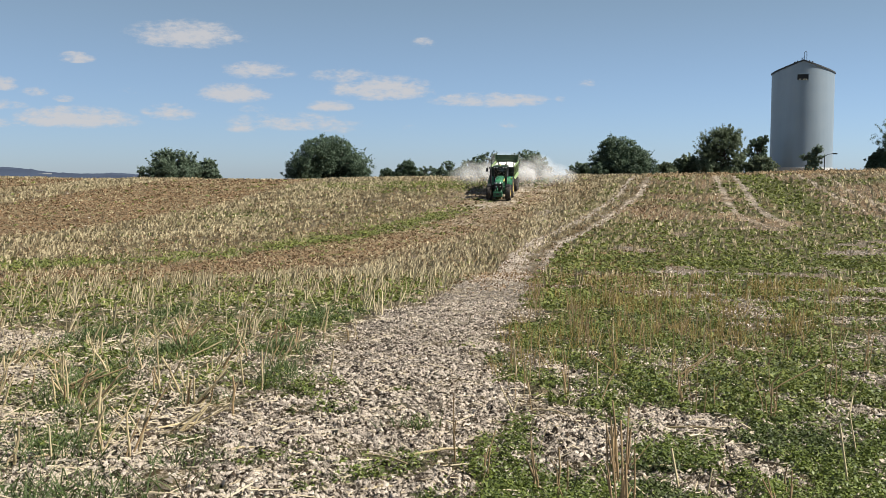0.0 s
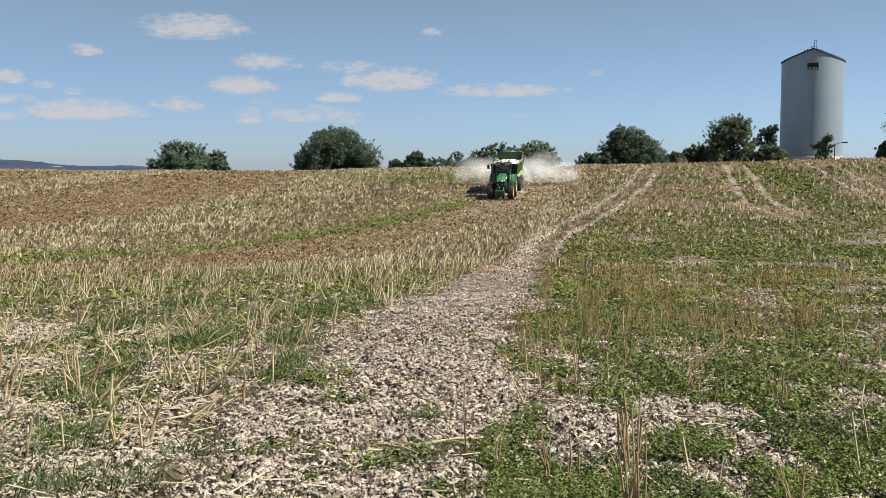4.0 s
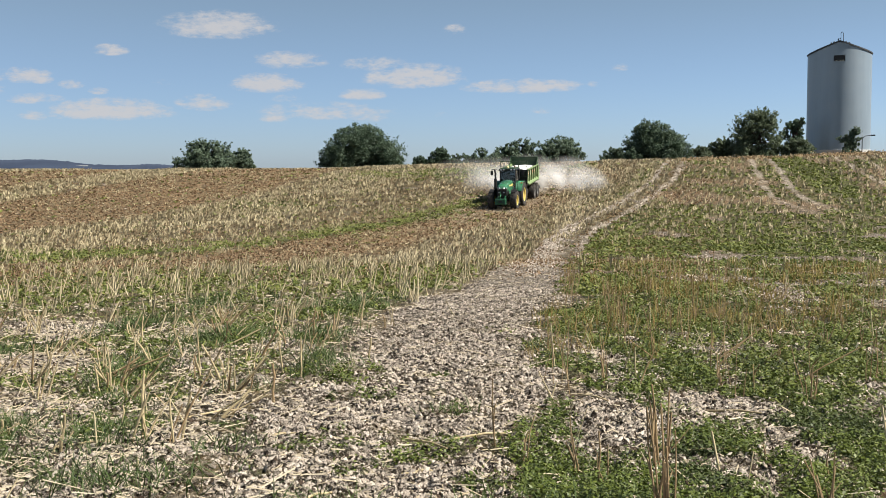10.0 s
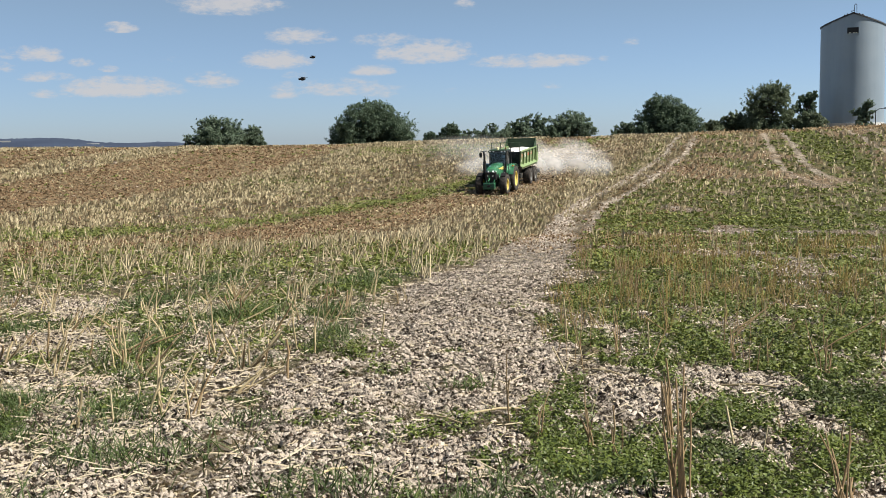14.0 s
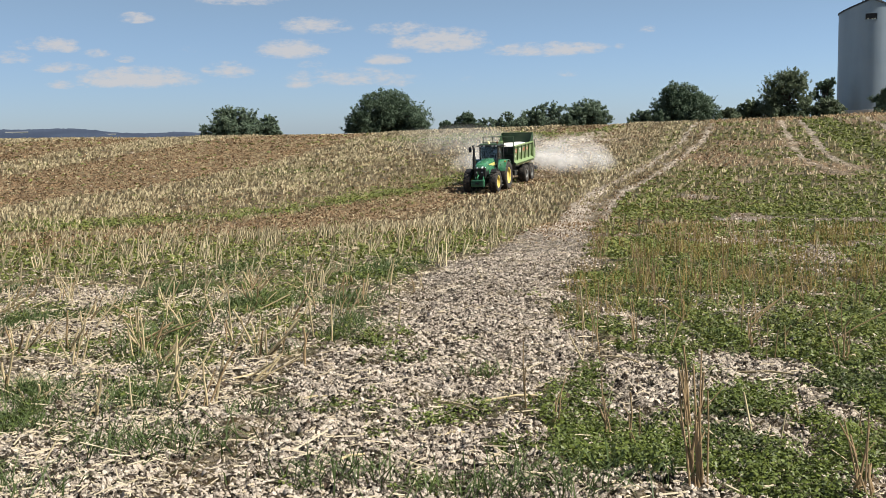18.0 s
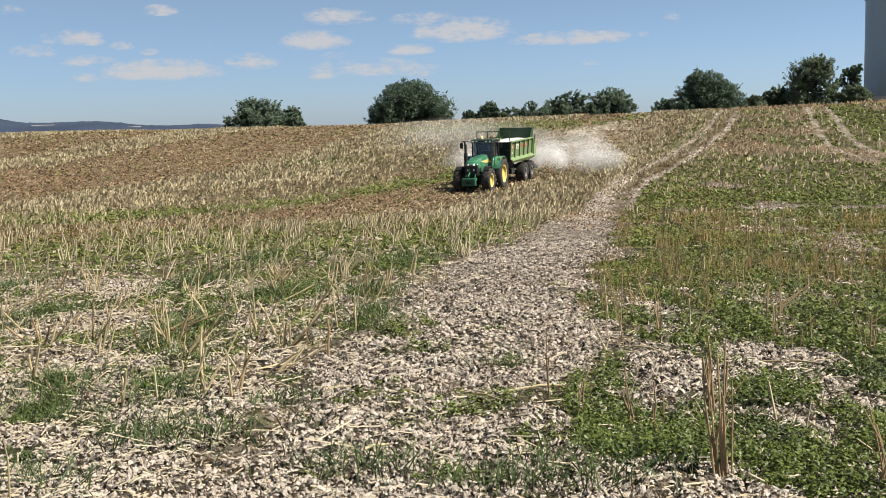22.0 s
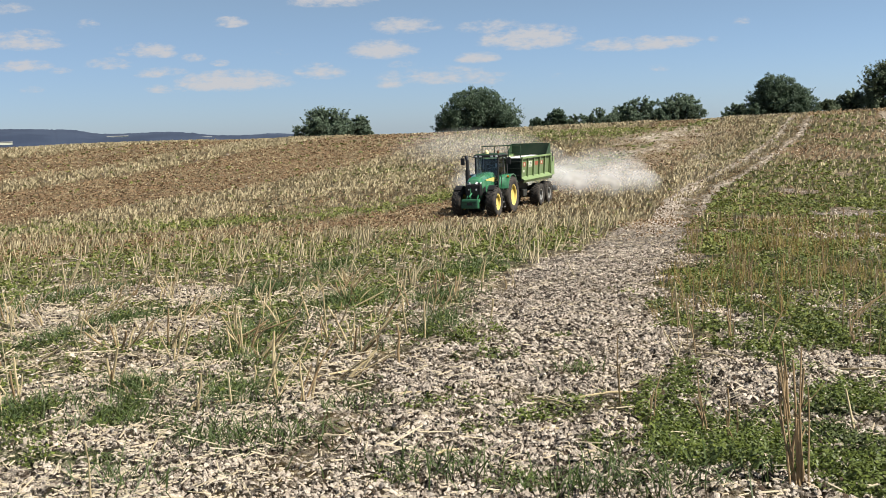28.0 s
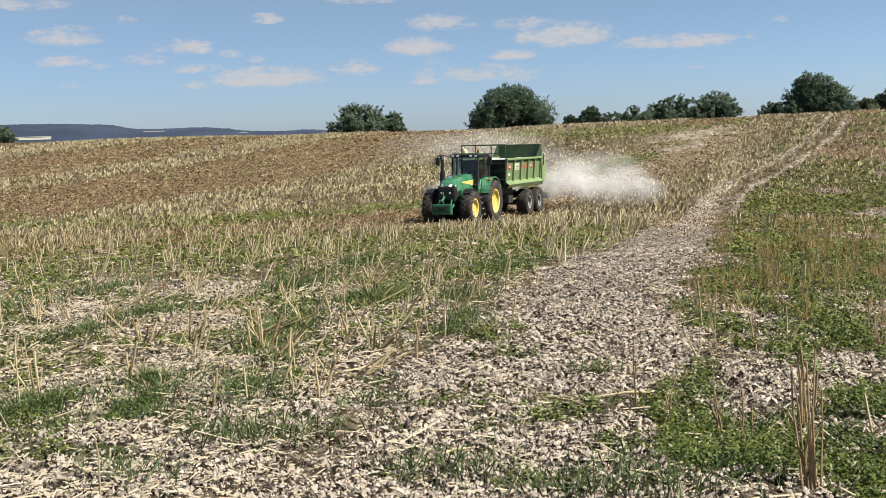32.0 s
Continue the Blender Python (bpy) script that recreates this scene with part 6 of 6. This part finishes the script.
def build_spreader():
    s = tagged(empty("lime_spreader"), "green tandem-axle lime spreader trailer heaped with white lime", "spreader")
    wheels = []
    for y in (-1.12, 0.56):
        for k in (-1, 1):
            wheels.append((add_wheel(s, "trailer_wheel", k * 0.98, y, 0.68, 0.58, 0.32, GREY_STEEL, 26, k, "wide black tyre on a grey rim"), 0.68))
    bm = bmesh.new()
    for k in (-0.45, 0.45):
        block(bm, k - 0.08, k + 0.08, -2.1, 3.3, 0.92, 1.2, 0.02)
    rod(bm, (-0.9, -1.12, 0.62), (0.9, -1.12, 0.62), 0.08, sides=10)
    rod(bm, (-0.9, 0.56, 0.62), (0.9, 0.56, 0.62), 0.08, sides=10)
    for k in (-0.45, 0.45):
        block(bm, k - 0.06, k + 0.06, -1.38, 0.82, 0.66, 0.8, 0.02)
    part("chassis", bm, DARK_STEEL, s, "dark steel chassis")
    bm = bmesh.new()
    rod(bm, (-0.45, 3.2, 1.02), (0, 4.5, 0.62), 0.09, 0.07, 8)
    rod(bm, (0.45, 3.2, 1.02), (0, 4.5, 0.62), 0.09, 0.07, 8)
    rod(bm, (0, 4.4, 0.62), (0, 4.72, 0.58), 0.06, sides=8)
    part("drawbar", bm, DARK_STEEL, s)
    boxed("floor", s, DARK_STEEL, -1.02, 1.02, -2.0, 3.1, 1.2, 1.3, bevel=0.01)
    # flanks: sheet, ribs, top rail and outward ledge
    for k in (-1, 1):
        panel("side_sheet", [(k * 1.06, -2.0, 1.45), (k * 1.06, 3.1, 1.45), (k * 1.14, 3.1, 2.78), (k * 1.14, -2.0, 2.78)], 0.03 * (1 if k < 0 else -1), TRAILER_GREEN, s, "green side sheet")
        for j in range(6):
            y = -1.96 + j * 5.02 / 5
            bm = bmesh.new()
            a, b = (k * 1.06, 1.45), (k * 1.14, 2.78)
            prism(bm, [(y - 0.055, 1.45), (y + 0.055, 1.45), (y + 0.055, 2.76), (y - 0.055, 2.76)], k * 1.06, k * 1.15)
            for v in bm.verts:
                v.co.x += k * 0.08 * (v.co.z - 1.45) / 1.33
            part("rib", bm, TRAILER_GREEN, s)
        boxed("top_rail", s, LEDGE_GREEN, min(k * 1.12, k * 1.26), max(k * 1.12, k * 1.26), -2.03, 3.13, 2.74, 2.85, bevel=0.02)
        panel("ledge", [(k * 1.05, -2.0, 1.52), (k * 1.05, 3.1, 1.52), (k * 1.3, 3.1, 1.3), (k * 1.3, -2.0, 1.3)], 0.03, LEDGE_GREEN, s, "pale dusty sloping ledge")
        panel("skirt", [(k * 1.29, -2.0, 1.3), (k * 1.29, 3.1, 1.3), (k * 1.22, 3.1, 1.16), (k * 1.22, -2.0, 1.16)], 0.02, TRAILER_GREEN, s)
        # plain coloured signs between the ribs
        step = 5.02 / 5
        for j, colour, w, z0, z1, name in ((4, RED_PAINT, 0.3, 2.2, 2.5, "red_sign"), (3, WHITE_PAINT, 0.32, 2.14, 2.52, "white_sign"), (2, RED_PAINT, 0.38, 2.2, 2.46, "red_sign"), (1, RED_PAINT, 0.34, 2.2, 2.46, "red_sign"), (4, WHITE_PAINT, 0.12, 1.82, 1.98, "small_sign")):
            y = -1.96 + (j + 0.5) * step
            off = 1.06 + 0.08 * ((z0 + z1) / 2 - 1.45) / 1.33
            face = panel(name, [(k * (1.06 + 0.08 * (z0 - 1.45) / 1.33 + 0.012), y - w, z0), (k * (1.06 + 0.08 * (z0 - 1.45) / 1.33 + 0.012), y + w, z0), (k * (1.06 + 0.08 * (z1 - 1.45) / 1.33 + 0.012), y + w, z1), (k * (1.06 + 0.08 * (z1 - 1.45) / 1.33 + 0.012), y - w, z1)], 0.006, colour, s)
            if name == "red_sign" and j in (4, 1):
                boxed("white_mark", face, WHITE_PAINT, k * (off + 0.02) - 0.008, k * (off + 0.02) + 0.008, y - 0.09, y + 0.09, 2.27, 2.42, bevel=0.0)
            if name == "white_sign":
                for m in range(3):
                    boxed("mark_bar", face, surface("grey print", (0.25, 0.3, 0.2), 0.6) if m == 0 else TRAILER_DARK, k * (off + 0.022) - 0.006, k * (off + 0.022) + 0.006, y - 0.2, y + 0.16 - 0.06 * m, 2.21 + m * 0.1, 2.245 + m * 0.1, bevel=0.0)
    # front wall with grid window, and tubular rack above it
    boxed("front_wall", s, FRONT_DARK, -1.12, 1.12, 3.06, 3.12, 1.3, 2.8, bevel=0.01, label="dark green front wall")
    for z in (1.55, 2.05, 2.5):
        boxed("wall_beam", s, FRONT_DARK, -1.14, 1.14, 3.1, 3.18, z, z + 0.09, bevel=0.01)
    boxed("view_window", s, surface("dusty window", (0.3, 0.36, 0.42), 0.3), -0.2, 0.35, 3.11, 3.14, 2.25, 2.6, bevel=0.01, label="small grey window in the front wall")
    for k in (-1.12, -0.4, 0.4, 1.12):
        bm = bmesh.new()
        rod(bm, (k, 3.08, 2.75), (k, 3.08, 3.5), 0.03, sides=8)
        part("rack_post", bm, TRAILER_DARK, s)
    for z in (3.1, 3.5):
        bm = bmesh.new()
        rod(bm, (-1.15, 3.08, z), (1.15, 3.08, z), 0.032 if z > 3.2 else 0.018, sides=8)
        part("rack_rail", bm, TRAILER_DARK, s)
    boxed("underframe", s, DARK_STEEL, -0.75, 0.75, 1.25, 3.05, 0.7, 1.3, bevel=0.05, taper=(1.1, 1.0), label="dark steel underframe")
    # rear board, roller housing, hood plates, bumper
    boxed("rear_board", s, TRAILER_DARK, -1.2, 1.2, -2.08, -2.0, 2.78, 3.5, bevel=0.015, label="dark green rear board")
    for k in (-1, 1):
        panel("board_gusset", [(k * 1.2, -2.0, 2.85), (k * 1.2, -1.2, 2.85), (k * 1.2, -1.9, 3.5), (k * 1.2, -2.0, 3.5)], 0.03, TRAILER_DARK, s)
        boxed("rear_post", s, TRAILER_GREEN, min(k * 1.1, k * 1.24), max(k * 1.1, k * 1.24), -2.16, -1.98, 1.1, 2.9, bevel=0.02)
        boxed("hood_side", s, LEDGE_GREEN, min(k * 1.16, k * 1.2), max(k * 1.16, k * 1.2), -2.75, -2.1, 1.35, 2.62, bevel=0.01, label="pale green spreader hood side")
        bm = bmesh.new()
        rod(bm, (k * 0.55, -2.45, 0.78), (k * 0.55, -2.45, 0.84), 0.52, sides=24)
        disc = part("spreading_disc", bm, DARK_STEEL, s)
        for m in range(4):
            a = radians(45 + 90 * m)
            bm = bmesh.new()
            rod(bm, (k * 0.55, -2.45, 0.88), (k * 0.55 + 0.5 * math.cos(a), -2.45 + 0.5 * math.sin(a), 0.88), 0.035, sides=6)
            part("disc_vane", bm, DARK_STEEL, disc)
        bm = bmesh.new()
        rod(bm, (-1.1 * 1, -2.4, 1.55 + 0.5 * (k + 1)), (1.1, -2.4, 1.55 + 0.5 * (k + 1)), 0.2, sides=14)
        part("spreading_roller", bm, DARK_STEEL, s)
        boxed("tail_light", s, surface("red lens", (0.5, 0.02, 0.015), 0.3), k * 1.0 - 0.1, k * 1.0 + 0.1, -2.92, -2.86, 0.88, 0.98, bevel=0.01)
        boxed("mudguard_bracket", s, BLACK, min(k * 0.9, k * 1.3), max(k * 0.9, k * 1.3), -2.9, -2.62, 0.72, 1.02, bevel=0.02)
    boxed("hood_top", s, TRAILER_GREEN, -1.16, 1.16, -2.75, -2.1, 2.58, 2.64, bevel=0.01)
    boxed("bumper", s, BLACK, -1.2, 1.2, -2.88, -2.78, 0.84, 1.02, bevel=0.02, label="black rear bumper bar")
    bm = bmesh.new()
    rod(bm, (-1.32, -2.0, 2.3), (-1.32, -2.02, 3.0), 0.025, sides=6)
    rod(bm, (-1.2, -2.0, 2.75), (-1.36, -2.0, 2.75), 0.02, sides=6)
    part("level_rod", bm, DARK_STEEL, s)
    # toolbox, hoses
    boxed("side_box", s, DARK_STEEL, -0.95, -0.6, 1.9, 2.6, 0.75, 1.12, bevel=0.03)
    for k in range(3):
        bm = bmesh.new()
        pipe(bm, [(-0.15 + k * 0.15, 3.15, 1.5), (-0.15 + k * 0.14, 3.6, 1.65), (-0.12 + k * 0.12, 4.2, 1.25), (-0.1 + k * 0.1, 4.75, 0.95)], 0.022, 6)
        part("hose", bm, BLACK, s)
    # the load
    bm = bmesh.new()
    nx, ny = 14, 34
    grid = [[bm.verts.new((-1.08 + 2.16 * i / nx, -1.95 + 4.98 * j / ny, 2.64 + 0.2 * math.sin(math.pi * i / nx) ** 0.6 * (0.6 + 0.6 * noise.noise((i * 0.3, j * 0.25, 2))) + 0.05 * noise.noise((i, j, 7)))) for j in range(ny + 1)] for i in range(nx + 1)]
    for i in range(nx):
        for j in range(ny):
            bm.faces.new((grid[i][j], grid[i + 1][j], grid[i + 1][j + 1], grid[i][j + 1]))
    part("lime_load", bm, LIME, s, "heaped white lime", smooth=True)
    # a shallow body set high, with the bogie towards its rear
    low = ("trailer_wheel", "chassis", "drawbar", "hose", "spreading_disc", "bumper", "mudguard_bracket", "tail_light", "side_box")
    for ob in s.children:
        if ob.name.split(".")[0] not in low:
            for o in (ob, *ob.children):
                for v in o.data.vertices:
                    v.co.z = 2.9 - (2.78 - v.co.z) * (0.83 if v.co.z < 2.78 else 1.0)
                    v.co.y *= 1.14 if v.co.y > 0 else 1.09
    for ob in s.children:
        if ob.name.split(".")[0] not in ("trailer_wheel", "chassis", "drawbar"):
            ob.matrix_basis = pose(0, 0.28 if ob.name.split(".")[0] in ("spreading_disc", "bumper", "mudguard_bracket", "tail_light") else 0.5, 0) @ ob.matrix_basis
    return s, wheels


TRACTOR, TRACTOR_WHEELS = build_tractor()
TRACTOR.scale = (1.05, 1.05, 1.05)
SPREADER, SPREADER_WHEELS = build_spreader()
SPREADER.scale = (1.06, 1.06, 1.06)


# ---- dust: thin billows thrown out behind the spreader ----
def billow(parent, centre, wide, tall, dense, seed, heading):
    """A bulging lumpy sheet of dust that thins out to nothing at its rim."""
    rng = np.random.default_rng(seed)
    h = radians(-heading)
    d = np.array([0.43 * math.cos(h) + 0.78 * math.sin(h), 0.43 * math.sin(h) - 0.78 * math.cos(h), 0.46])
    u = np.cross((0, 0, 1.0), d)
    u /= np.linalg.norm(u)
    w = np.cross(d, u)
    rho, a = np.meshgrid(np.linspace(0, 1, 13), np.linspace(0, 2 * math.pi, 37)[:-1], indexing="ij")
    p, q = (rho * np.cos(a)).ravel(), (rho * np.sin(a)).ravel()
    lump = mottle(p * wide + seed * 7.3, q * tall, 0.8, seed) - 0.5
    bulge = (1 - rho.ravel() ** 2) * 0.22 * wide + lump * 0.1
    v = p[:, None] * u * wide + q[:, None] * w * tall + bulge[:, None] * d
    i, j = np.meshgrid(np.arange(12), np.arange(36), indexing="ij")
    k = (j + 1) % 36
    f = np.stack([i * 36 + j, i * 36 + k, (i + 1) * 36 + k, (i + 1) * 36 + j], -1).reshape(-1, 4)
    ob = arrays_object("dust_billow", v, f, DUST_VEIL, smooth=True)
    ob.data.attributes.new("soft", "FLOAT", "POINT").data.foreach_set("value", (dense * (1 - rho.ravel() ** 2) ** 1.4).astype(np.float32))
    ob.parent = parent
    ob.matrix_basis = pose(*centre)
    return ob, centre


def build_dust():
    cloud = tagged(empty("dust_cloud"), "white lime dust cloud billowing behind the spreader", "dust cloud")
    puffs = []
    # two jets thrown to the sides, and a haze that hangs above and behind: place, half width, half height, density
    for k, row in enumerate((
            (-1.4, -2.9, 1.45, 1.4, 1.1, 0.62), (-2.7, -3.4, 1.3, 1.7, 1.15, 0.58), (-4.4, -4.0, 1.15, 2.0, 1.1, 0.52), (-6.2, -4.6, 1.05, 2.1, 1.0, 0.42),
            (-2.2, -4.6, 1.7, 2.4, 1.5, 0.48), (-5.2, -5.4, 1.5, 2.9, 1.4, 0.36),
            (1.4, -2.9, 1.45, 1.4, 1.1, 0.6), (2.7, -3.5, 1.2, 1.7, 1.1, 0.52), (4.2, -4.4, 1.1, 1.8, 1.1, 0.45), (5.7, -5.0, 1.0, 1.7, 1.0, 0.34),
            (2.6, -4.8, 1.6, 2.3, 1.5, 0.42), (4.6, -5.7, 1.65, 2.3, 1.5, 0.32),
            (0.4, -6.8, 2.2, 3.2, 1.8, 0.25), (-3.4, -7.4, 2.0, 3.4, 1.7, 0.3))):
        puffs.append(billow(cloud, row[:3], row[3], row[4], row[5], 300 + k, 164))
    return cloud, puffs


DUST_CLOUD, PUFFS = build_dust()


def build_drift():
    """Thin old dust that hangs over the slope and drifts off with the wind."""
    drift = tagged(empty("drifting_dust"), "thin veil of old lime dust drifting over the slope", "dust cloud")
    return drift, [billow(drift, row[:3], row[3], row[4], row[5], 400 + k, 16) for k, row in enumerate((
        (0.0, 0.0, 1.3, 5.2, 2.2, 0.16), (3.2, 3.0, 1.2, 5.4, 2.0, 0.13), (-2.6, 4.0, 1.4, 4.4, 1.9, 0.12)))]


DRIFT, DRIFT_PUFFS = build_drift()


def build_fly(name):
    fly = tagged(empty(name), "small dark fly crossing in front of the view", "insect")
    bm = bmesh.new()
    bmesh.ops.create_icosphere(bm, subdivisions=2, radius=0.0035, matrix=Matrix.Diagonal((1, 1.9, 0.9, 1)))
    part("body", bm, INSECT, fly, smooth=True)
    bm = bmesh.new()
    bmesh.ops.create_icosphere(bm, subdivisions=2, radius=0.0022, matrix=Matrix.Translation((0, 0.0075, 0)))
    part("head", bm, INSECT, fly, smooth=True)
    for s in (-1, 1):
        bm = bmesh.new()
        bmesh.ops.create_icosphere(bm, subdivisions=2, radius=0.005, matrix=Matrix.Translation((s * 0.006, -0.002, 0.003)) @ Matrix.Diagonal((1.2, 0.6, 0.06, 1)))
        part("wing", bm, INSECT, fly)
    return fly


FLIES = [build_fly("fly"), build_fly("fly"), build_fly("fly")]

# ---- movement ----
# where the tractor's front axle is, by the second
DRIVE = [(-10.0, 8.3, 132.5), (-5.0, 7.0, 122.8), (0.0, 5.7, 113.2), (6.0, 4.0, 101.7), (13.0, 0.8, 88.5), (19.0, -2.1, 77.6), (25.0, -5.05, 66.3), (28.0, -6.55, 59.8), (32.0, -8.4, 51.4), (35.0, -10.0, 44.8)]
# fly rows: seconds, bearing, elevation, metres away
FLIGHT = [[(0.0, 60.0, 6.0, 3.0), (12.9, 60.0, 6.0, 3.0), (13.3, 30.0, 6.0, 2.2), (13.5, 5.63, 2.75, 2.00), (13.7, -1.78, 4.52, 2.00), (13.8, -5.29, 3.91, 2.00), (13.9, -7.92, 2.81, 2.00), (14.0, -10.39, 2.92, 2.00), (14.2, -40.0, 9.0, 2.0), (14.5, -70.0, 12.0, 3.0), (32.0, -70.0, 12.0, 3.0)],
          [(0.0, 70.0, 3.0, 2.0), (25.2, 70.0, 3.0, 2.0), (25.4, 40.0, -2.0, 1.2), (25.5, 6.89, -6.41, 0.90), (25.7, -45.0, -8.0, 1.2), (26.0, -80.0, -5.0, 2.0), (32.0, -80.0, -5.0, 2.0)],
          [(0.0, 64.0, 8.0, 3.0), (13.0, 64.0, 8.0, 3.0), (13.4, 30.0, 7.0, 2.4), (13.6, 4.02, 5.29, 2.60), (13.7, -6.55, 4.97, 2.60), (13.8, -7.60, 4.50, 2.60), (13.9, -8.46, 4.25, 2.60), (14.0, -9.62, 4.06, 2.60), (14.2, -42.0, 11.0, 2.4), (14.5, -72.0, 14.0, 3.0), (32.0, -72.0, 14.0, 3.0)]]


def along(t):
    ts = np.array([float(t)])
    return np.array([float(hermite(ts, [(a, b) for a, b, c in DRIVE])[0]), float(hermite(ts, [(a, c) for a, b, c in DRIVE])[0])])


def behind(t, metres):
    """The place on the driven line that many metres behind the front axle."""
    s = t - metres / 2.0
    for _ in range(6):
        d = np.linalg.norm(along(t) - along(s))
        s -= (metres - d) / 2.0
    return along(s)


def seat(back, front):
    """The pose on the ground of a vehicle with these two points of support; it stands on the first."""
    za, zb = float(height(*back)), float(height(*front))
    d = front - back
    span = float(np.hypot(*d))
    return pose(back[0], back[1], (za - 0.04), math.degrees(math.atan2(zb - za, span)), 0, math.degrees(math.atan2(-d[0], d[1])))


def motions():
    times = [k * 0.2 for k in range(161)]
    haul, trail = [], []
    turned = {1: [0.0], 2: [0.0]}
    last = None
    for t in times:
        front, rear = along(t), behind(t, 3.0)
        hitch, bogie = behind(t, 4.2), behind(t, 9.1)
        haul.append((t, seat(rear, front)))
        trail.append((t, seat(bogie, hitch)))
        here = (rear, bogie)
        if last is not None:
            for k in (1, 2):
                turned[k].append(turned[k][-1] + float(np.linalg.norm(here[k - 1] - last[k - 1])))
        last = here
    walk(TRACTOR, haul)
    walk(SPREADER, trail)
    walk(DUST_CLOUD, trail)
    for wheels, k in ((TRACTOR_WHEELS, 1), (SPREADER_WHEELS, 2)):
        for wheel, r in wheels:
            x, y, z = wheel.matrix_basis.translation
            # rolling forward (+y) turns a wheel negatively about x
            walk(wheel, [(t, pose(x, y, z, -math.degrees(d / r / 1.08))) for t, d in zip(times, turned[k])])
    walk(DRIFT, [(t, pose(x, y, float(height(x, y)) + lift, 0, 0, turn)) for t, x, y, lift, turn in ((0, 6.5, 124, 0.0, 0), (8, 3.4, 114, 0.2, 4), (14, -0.6, 105, 0.5, 8), (20, -5.0, 97, 0.9, 12), (26, -8.6, 88, 1.2, 16), (32, -11.5, 80, 1.4, 20))])
    for n, (ob, (x, y, z)) in enumerate(PUFFS + DRIFT_PUFFS):
        rows = []
        for j in range(41):
            t = j * 0.8
            a = 0.9 * t + n * 1.7
            rows.append((t, pose(x + 0.25 * math.sin(a), y + 0.35 * math.sin(a * 0.7 + 1), z + 0.08 * math.sin(a * 1.3), 0, 0, 14 * math.sin(a * 0.6 + n))))
        walk(ob, rows)
    for fly, rows in zip(FLIES, FLIGHT):
        walk(fly, [(t, pose(d * math.sin(radians(b)) * math.cos(radians(e)), d * math.cos(radians(b)) * math.cos(radians(e)), 1.6 + d * math.sin(radians(e)), 0, 0, 60)) for t, b, e, d in rows])


motions()
